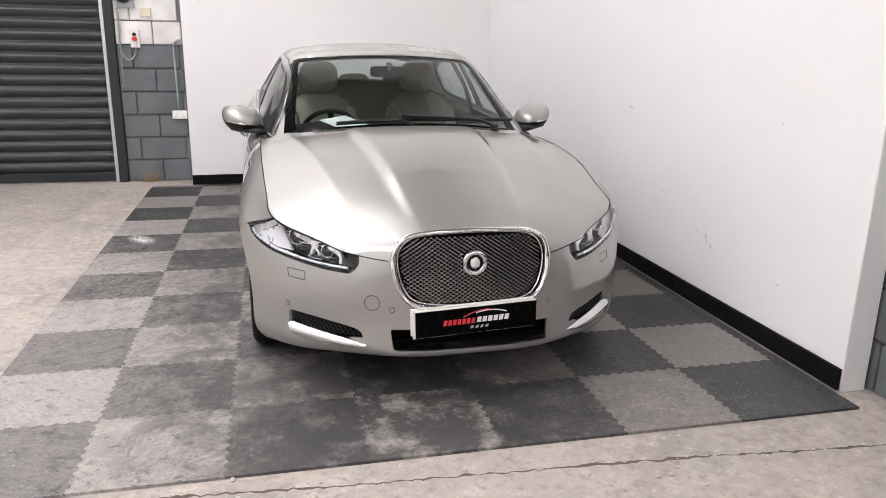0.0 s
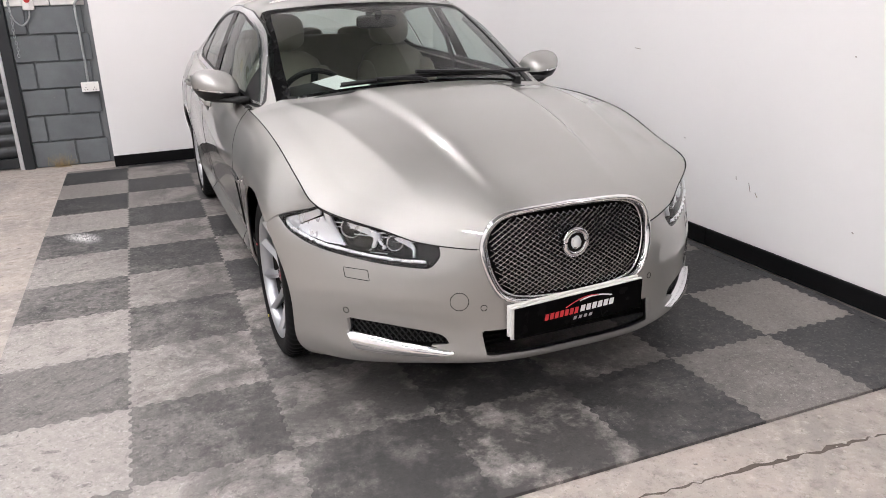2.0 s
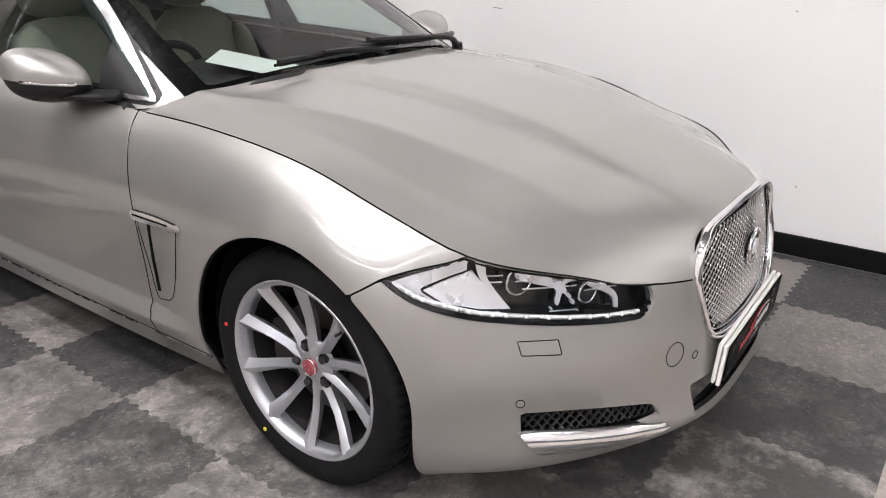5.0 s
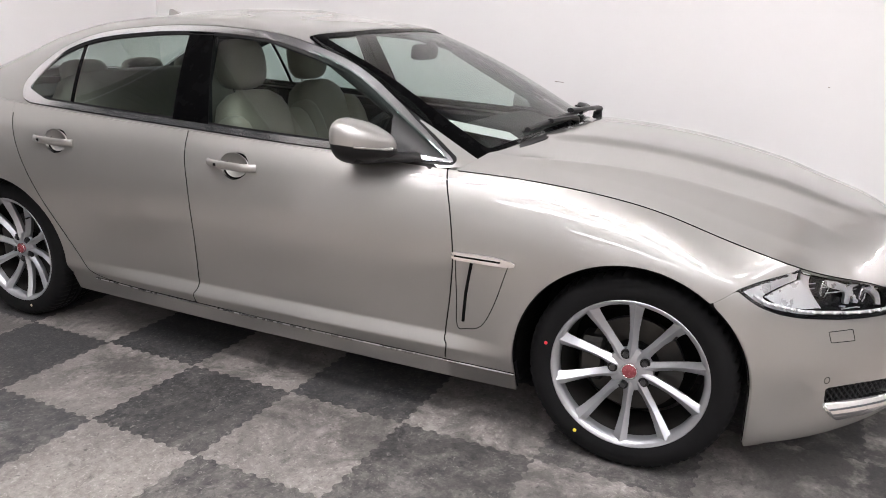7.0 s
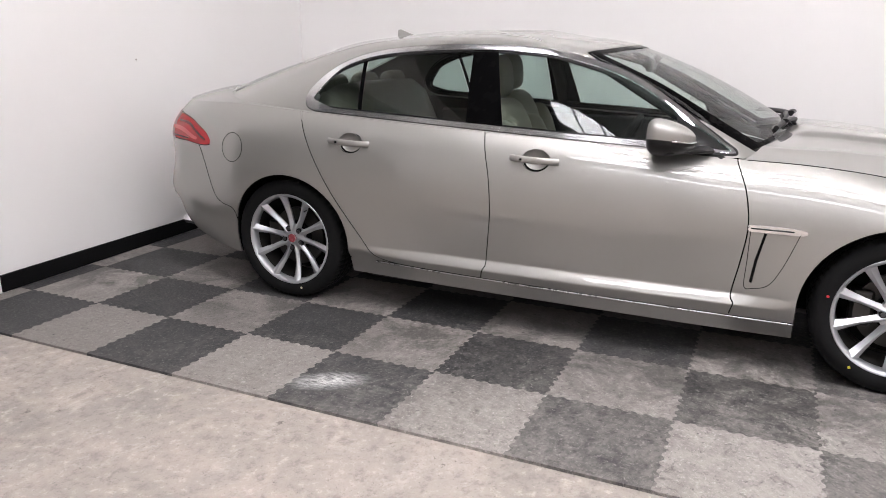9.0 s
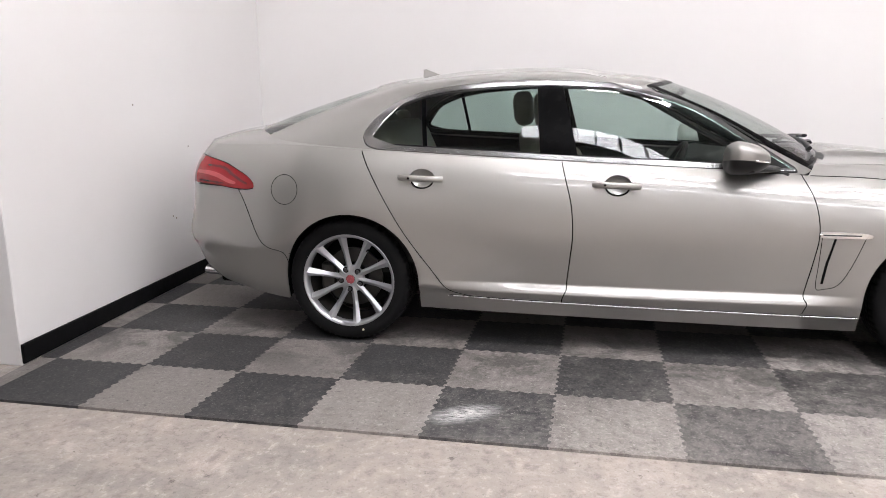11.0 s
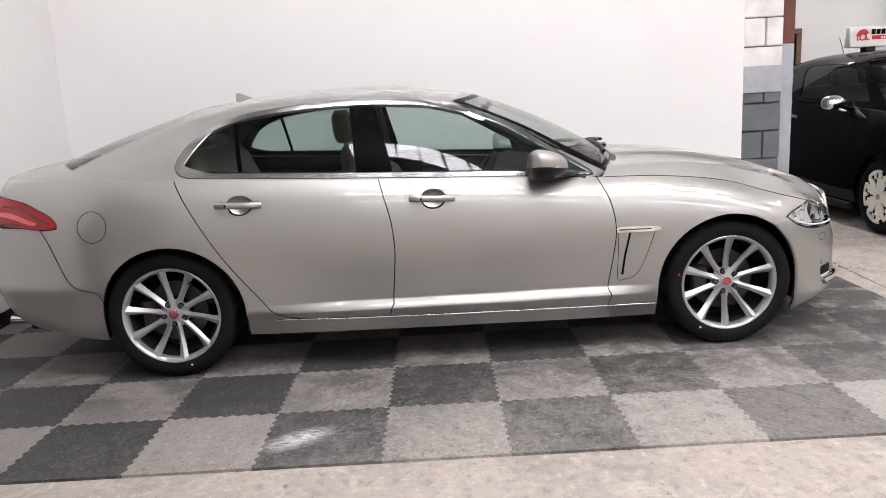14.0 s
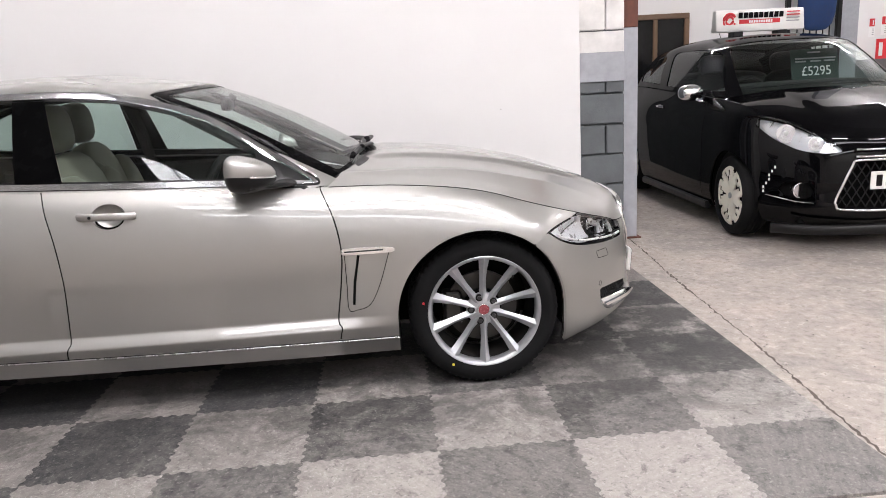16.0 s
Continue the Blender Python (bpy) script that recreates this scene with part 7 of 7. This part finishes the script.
part("red_ring", sweep([FACE @ Vector((-.31 + .034 * math.cos(w), 0, .034 * math.sin(w))) for w in np.linspace(0, 2 * math.pi, 24)[:-1]], 0, 4, True, flat=(.004, .012)), RED_PRINT, sign)


def face_bar(name, x0, x1, z0, z1, material):
    b_ = box((x0, -.0015, z0), (x1, .0015, z1))
    b_.transform(FACE)
    part(name, b_, material, sign)


for k in range(9):
    face_bar("dark_bar", -.225 + .0505 * k, -.225 + .0505 * k + .040, .018, .066, GLOSS_BLACK)
face_bar("red_bar", -.215, .19, -.032, .006, RED_PRINT)
for k in range(10):
    b_ = box((-.12 + .024 * k, -.0030, -.024), (-.12 + .024 * k + .017, -.0016, -.002))
    b_.transform(FACE)
    part("white_bar", b_, WHITE_PRINT, sign)
face_bar("grey_bar", -.10, .08, -.062, -.050, GREY_PRINT)
face_bar("dark_bar", -.29, -.235, -.06, -.028, GLOSS_BLACK)
for k in range(5):
    face_bar("pink_bar", .255, .385, .055 - .026 * k, .065 - .026 * k, RED_PRINT if k < 2 else GREY_PRINT)

# ---- on and beside the block pier ----
PY = SHUT_Y - 0.008
sock = tagged(empty("wall_socket", Matrix.Translation((-1.645, PY, .70))), "white double wall socket on grey blockwork", "socket")
part("back_box", box((-.073, -.045, -.043), (.073, 0, .043), .004), GALV, sock)
part("face_plate", box((-.073, -.054, -.043), (.073, -.046, .043), .003), WHITE_PLASTIC, sock)
for x in (-.036, .036):
    part("switch", box((x - .009, -.060, .010), (x + .009, -.0545, .030), .002), WHITE_PLASTIC, sock)
    for dx, dz in ((0, -.005), (-.011, -.024), (.011, -.024)):
        part("pin_hole", box((x + dx - .003, -.0555, dz - .004), (x + dx + .003, -.0542, dz + .004)), BLACK_PLASTIC, sock)
conduit = tagged(part("conduit_pipe", sweep(curve([(-1.655, PY - .015, .745), (-1.655, PY - .015, 1.1), (-1.66, PY - .015, 1.36), (-1.655, PY - .015, 1.42), (-1.62, PY - .015, 1.455), (-1.585, PY - .015, 1.46)], 5), .011, 10), GALV, smooth="all"), "galvanised steel conduit running up from the socket", "conduit")
ctrl = tagged(empty("control_box", Matrix.Translation((-2.02, PY, 1.46))), "white shutter control box with red and black buttons", "control box")
part("box_shell", box((-.045, -.06, -.085), (.045, 0, .085), .008, 2), WHITE_PLASTIC, ctrl)
for z, m_, r in ((.045, BLACK_PLASTIC, .018), (.0, RED_PLASTIC, .024), (-.045, WHITE_PLASTIC, .017)):
    part("push_button", cyl((0, -.06, z), (0, -.078, z), r, n=18), m_, ctrl)
cable = tagged(part("cable_loop", sweep(curve([(-2.02, PY - .03, 1.375), (-2.03, PY - .03, 1.31), (-2.09, PY - .03, 1.25), (-2.15, PY - .025, 1.30), (-2.17, PY - .02, 1.42), (-2.165, PY - .02, 1.7), (-2.17, PY - .02, 2.4)], 7), .0075, 8), GALV, smooth="all"), "grey cable looping from the control box", "cable")
yel = tagged(empty("junction_box", Matrix.Translation((-1.90, PY, 1.72))), "small yellowed plastic junction box on white blockwork", "junction box")
part("box_shell", box((-.05, -.04, -.045), (.05, 0, .045), .006), CREAM_PLASTIC, yel)
part("box_lid", box((-.046, -.046, -.041), (.046, -.041, .041), .003), CREAM_PLASTIC, yel)
chain = tagged(empty("hoist_chain", Matrix.Translation((-2.165, PY - .05, 0))), "steel hand chain hanging beside the shutter guide", "chain")
link = bpy.data.meshes.new("link")
b = sweep([(.009 * math.cos(w), 0, .017 * math.sin(w)) for w in np.linspace(0, 2 * math.pi, 11)[:-1]], .0032, 5, True)
b.to_mesh(link)
b.free()
for k in range(46):
    hang("link", link, GALV, chain, smooth="all", loc=pose(.004 * math.sin(k * .7), 0, 1.0 + .027 * k, 0, 0, 90 * (k % 2)))
gear = tagged(empty("chain_hoist", Matrix.Translation((-2.10, PY, 1.86))), "black chain hoist gear fixed to the pier", "hoist")
part("gear_plate", box((-.10, -.03, -.10), (.10, 0, .16), .006), STEEL_GREY, gear)
part("gear_wheel", cyl((0, -.12, 0), (0, -.03, 0), .055, n=24), BLACK_PLASTIC, gear)
part("gear_hub", cyl((0, -.15, 0), (0, -.121, 0), .025, n=16), GALV, gear)
STRAW = plain("dry_straw", (0.36, 0.27, 0.13), 0.9, vary=0.3)
rnd = random.Random(5)
b = bmesh.new()
for k in range(60):
    a_ = Vector((-2.0 + rnd.gauss(0, .05), PY - .03 + rnd.gauss(0, .015), FLOOR_Z))
    d_ = Vector((rnd.gauss(0, .05), rnd.gauss(-.02, .03), rnd.uniform(.03, .14)))
    add_cyl(b, a_, a_ + d_, .0016, .0006, 4, False)
tagged(part("dry_weed", b, STRAW), "tuft of dry weed at the foot of the wall", "weed", kind="stuff")

# rubble line and chips along the slab joint in front of the mats
b = bmesh.new()
prev, swell = None, 0.0
for k in range(290):
    x = -3.2 + .02 * k
    y = -1.372 - .072 * (x + .55) + .006 * math.sin(x * 3.1) + rnd.gauss(0, .004)
    swell = swell * .82 + rnd.gauss(0, .0022)
    w = .0010 + abs(swell) + abs(rnd.gauss(0, .0012))
    pair = (b.verts.new((x, y - w, FLOOR_Z + .0012)), b.verts.new((x, y + w, FLOOR_Z + .0012)))
    if prev:
        b.faces.new((prev[0], pair[0], pair[1], prev[1]))
    prev = pair
structure(part("floor_crack", b, DARKNESS), "dark crumbling joint in the concrete slab", "crack")
CHIP = plain("concrete_chip", (0.46, 0.42, 0.38), 0.9, vary=0.25, bump=0.5)
b = bmesh.new()
for k in range(170):
    x = rnd.uniform(-3.0, 2.4)
    y = -1.372 - .072 * (x + .55) + rnd.gauss(0, .06) if k < 110 else rnd.uniform(-1.9, -1.28)
    r = abs(rnd.gauss(.004, .003)) + .0015
    bmesh.ops.create_icosphere(b, subdivisions=1, radius=r, matrix=Matrix.Translation((x, y, FLOOR_Z + r * .3)) @ Matrix.Diagonal((1, rnd.uniform(.6, 1.3), .6, 1)))
tagged(part("concrete_chips", b, CHIP), "loose concrete crumbs scattered along the slab joint", "debris", kind="stuff")

# marks on the walls
SCUFF = plain("wall_scuff", (0.30, 0.27, 0.25), 0.8, vary=0.4)
marks = structure(empty("wall_marks"), "small scuffs and screw holes in the white walls", "wall marks")
for y, z, a_, l_ in ((0.02, .40, 70, .05), (-.03, .37, 50, .03), (.12, .43, 80, .02), (1.05, 1.06, 4, .06), (-.62, .33, 30, .012), (.55, .58, 10, .015), (-.5, 1.1, 10, .01)):
    part("scuff", box((-.0008, -l_ / 2, -.0022), (0, l_ / 2, .0022)), SCUFF, marks, loc=pose(WALL_X - .0005, y, z, a_))
for x, z in ((.02, .49), (.06, .47), (-.35, 1.25), (.30, .95)):
    part("screw_hole", cyl((x, BACK_Y + (x + 1.57) * .043 - .0015, z), (x, BACK_Y + (x + 1.57) * .043 + .001, z), .006, n=10), SCUFF, marks)

# ---- behind the black car ----
BROWN = plain("brown_window_frame", (0.13, 0.07, 0.035), 0.45, vary=0.2)
win = structure(empty("window_1", Matrix.Translation((6.19, -3.05, 0))), "brown framed window with dark panes", "window")
for y0, y1, z0, z1 in ((-.74, .74, 1.98, 2.05), (-.74, .74, 1.05, 1.12), (-.74, -.67, 1.12, 1.98), (.67, .74, 1.12, 1.98), (-.30, -.24, 1.12, 1.98)):
    part("frame_bar", box((-.05, y0, z0), (.0, y1, z1), .006), BROWN, win)
for y0, y1 in ((-.67, -.30), (-.24, .67)):
    part("pane", box((-.025, y0, 1.12), (-.018, y1, 1.98)), GLOSS_BLACK, win, "dark window pane")
part("window_sill", box((-.09, -.80, 1.02), (0, .80, 1.05), .005), WALL, win)
DADO = plain("grey_dado_paint", (0.115, 0.120, 0.125), 0.5, vary=0.12)
structure(part("trim", box((6.188, -8.2, FLOOR_Z), (6.198, -6.12, 1.31)), DADO), "grey painted lower band of the wall", "dado")
structure(part("wall_pilaster", box((6.05, -6.11, FLOOR_Z), (6.198, -5.78, 4.6), .004), STEEL_GREY), "pale grey painted pilaster", "pilaster")
rack = tagged(empty("steel_rack", Matrix.Translation((5.95, -5.42, FLOOR_Z))), "black steel rack frame with upright bars", "rack")
for y in (-.34, .37):
    part("post", box((-.03, y - .03, 0), (.03, y + .03, 2.6), .004), BLACK_PLASTIC, rack)
for z in (.3, 1.55, 2.5):
    part("rail", box((-.02, -.31, z), (.02, .34, z + .04), .004), BLACK_PLASTIC, rack)
for k in range(6):
    part("bar", cyl((0, -.22 + .09 * k, .34), (0, -.22 + .09 * k, 2.5), .009, n=8), BLACK_PLASTIC, rack)
BLUE = plain("dark_blue_fabric", (0.010, 0.035, 0.12), 0.8, vary=0.2, bump=0.4)
tagged(part("blue_sack", cushion((.06, .26, .52), 3.5), BLUE, smooth="all", loc=(5.86, -5.40, 2.24)), "dark blue fabric bundle hung on the rack", "sack")
ext = tagged(empty("fire_extinguisher", Matrix.Translation((6.10, -6.82, 1.42))), "red fire extinguisher hung on the white wall", "fire extinguisher")
part("cylinder", lathe([(.0, 0), (.07, .0), (.078, .03), (.078, .36), (.06, .41), (.03, .43), (.0, .43)], 24), RED_PLASTIC, ext, smooth=True, loc=pose(0, 0, 0, 0, -90, 0))
part("valve", box((-.03, -.025, .43), (.03, .025, .48), .006), BLACK_PLASTIC, ext)
part("lever", sweep([(0, 0, .48), (0, -.05, .52), (0, -.10, .51)], .008, 6), GALV, ext)
part("label_bar", box((-.082, -.04, .12), (-.079, .04, .28)), WHITE_PRINT, ext)
part("hose", sweep(curve([(0, .03, .45), (-.02, .09, .40), (-.02, .10, .2), (-.02, .09, .08)], 5), .010, 6), BLACK_PLASTIC, ext)
for y, z, w_, h_, nm in ((-6.40, 1.81, .075, .10, "notice"), (-6.58, 1.83, .075, .10, "notice")):
    nt = tagged(empty("wall_notice", Matrix.Translation((6.194, y, z))), "small red and white wall notice", "notice")
    part("sheet", box((-.003, -.045, -.20), (0, .045, .05)), WHITE_PRINT, nt)
    part("red_square", box((-.0045, -.038, -.06), (-.0032, .038, .045)), RED_PRINT, nt)
    part("white_mark", box((-.006, -.022, -.04), (-.0047, -.008, .025)), WHITE_PRINT, nt)
    for k in range(4):
        part("text_bar", box((-.0045, -.03, -.10 - .025 * k), (-.0032, -.005, -.09 - .025 * k)), GREY_PRINT, nt)
rs = tagged(empty("fire_sign", Matrix.Translation((6.194, -6.61, 1.44))), "red fire point sign with white marks", "sign")
part("sheet", box((-.003, -.13, -.14), (0, .13, .14)), RED_PRINT, rs)
for y in (-.07, .06):
    part("white_mark", box((-.0045, y - .028, -.09), (-.0032, y + .028, .09), .001), WHITE_PRINT, rs)
tagged(part("red_box", box((6.06, -7.05, 1.06), (6.186, -6.73, 1.26), .006), RED_PLASTIC), "red box fixed to the grey dado", "box")

# ---- floor mats ----
X0, Y0, P = -1.43, 1.255, 0.503
mats = structure(empty("mat_floor"), "chequered charcoal and grey interlocking rubber floor mats, dusty and scuffed", "floor mats")


def tile_mesh(name, edge):
    """A mat tile with dovetail teeth; edge: which of the four sides lie at the rim and are straight."""
    n, d = 18, 0.006
    pts = []
    corners = [(0, 0), (P, 0), (P, P), (0, P)]
    for k in range(4):
        (ax_, ay_), (bx_, by_) = corners[k], corners[(k + 1) % 4]
        nx, ny = (by_ - ay_) / P, -(bx_ - ax_) / P
        pts.append((ax_, ay_))
        if edge[k]:
            continue
        for i in range(n):
            s = 1 if i % 2 else -1
            for t in (i + 0.22, i + 0.78):
                f = t / n
                pts.append((ax_ + (bx_ - ax_) * f + nx * d * s, ay_ + (by_ - ay_) * f + ny * d * s))
    bm = bmesh.new()
    low = [bm.verts.new((x, y, FLOOR_Z)) for x, y in pts]
    high = [bm.verts.new((x + (P / 2 - x) * 0.0008, y + (P / 2 - y) * 0.0008, 0)) for x, y in pts]
    bm.faces.new(high)
    for i in range(len(pts)):
        j = (i + 1) % len(pts)
        bm.faces.new((low[i], low[j], high[j], high[i]))
    me = bpy.data.meshes.new(name)
    bm.normal_update()
    bm.to_mesh(me)
    bm.free()
    return me


made = {}
for i in range(-1, 6):
    for j in range(-5, 6):
        kind = ((i + j) % 2 == 0, (j == -5, False, j == 5, i == -1))
        if kind not in made:
            made[kind] = tile_mesh("mat_tile", kind[1])
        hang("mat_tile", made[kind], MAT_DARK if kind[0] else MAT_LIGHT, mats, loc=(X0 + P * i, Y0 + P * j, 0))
part("edge_strip", box((X0 + P * 6 + 0.003, Y0 - 5 * P, FLOOR_Z), (WALL_X - 0.03, Y0 + 6 * P, -0.001), 0.001), MAT_DARK, mats)
for i in range(-1, 6):
    b = bmesh.new()
    xa, xb, ya = X0 + P * i + .002, X0 + P * (i + 1) - .002, Y0 + 6 * P + .003
    corners_ = [(xa, ya), (xb, ya), (xb, BACK_Y - .02 + (xb + 1.57) * .043), (xa, BACK_Y - .02 + (xa + 1.57) * .043)]
    if corners_[3][1] - ya < .02 or xb < -1.5:
        b.free()
        continue
    hi_, lo_ = [b.verts.new((x, y, -.0006)) for x, y in corners_], [b.verts.new((x, y, FLOOR_Z)) for x, y in corners_]
    b.faces.new(hi_)
    for k in range(4):
        b.faces.new((lo_[k], lo_[(k + 1) % 4], hi_[(k + 1) % 4], hi_[k]))
    part("cut_tile", b, MAT_DARK if i % 2 == 0 else MAT_LIGHT, mats)
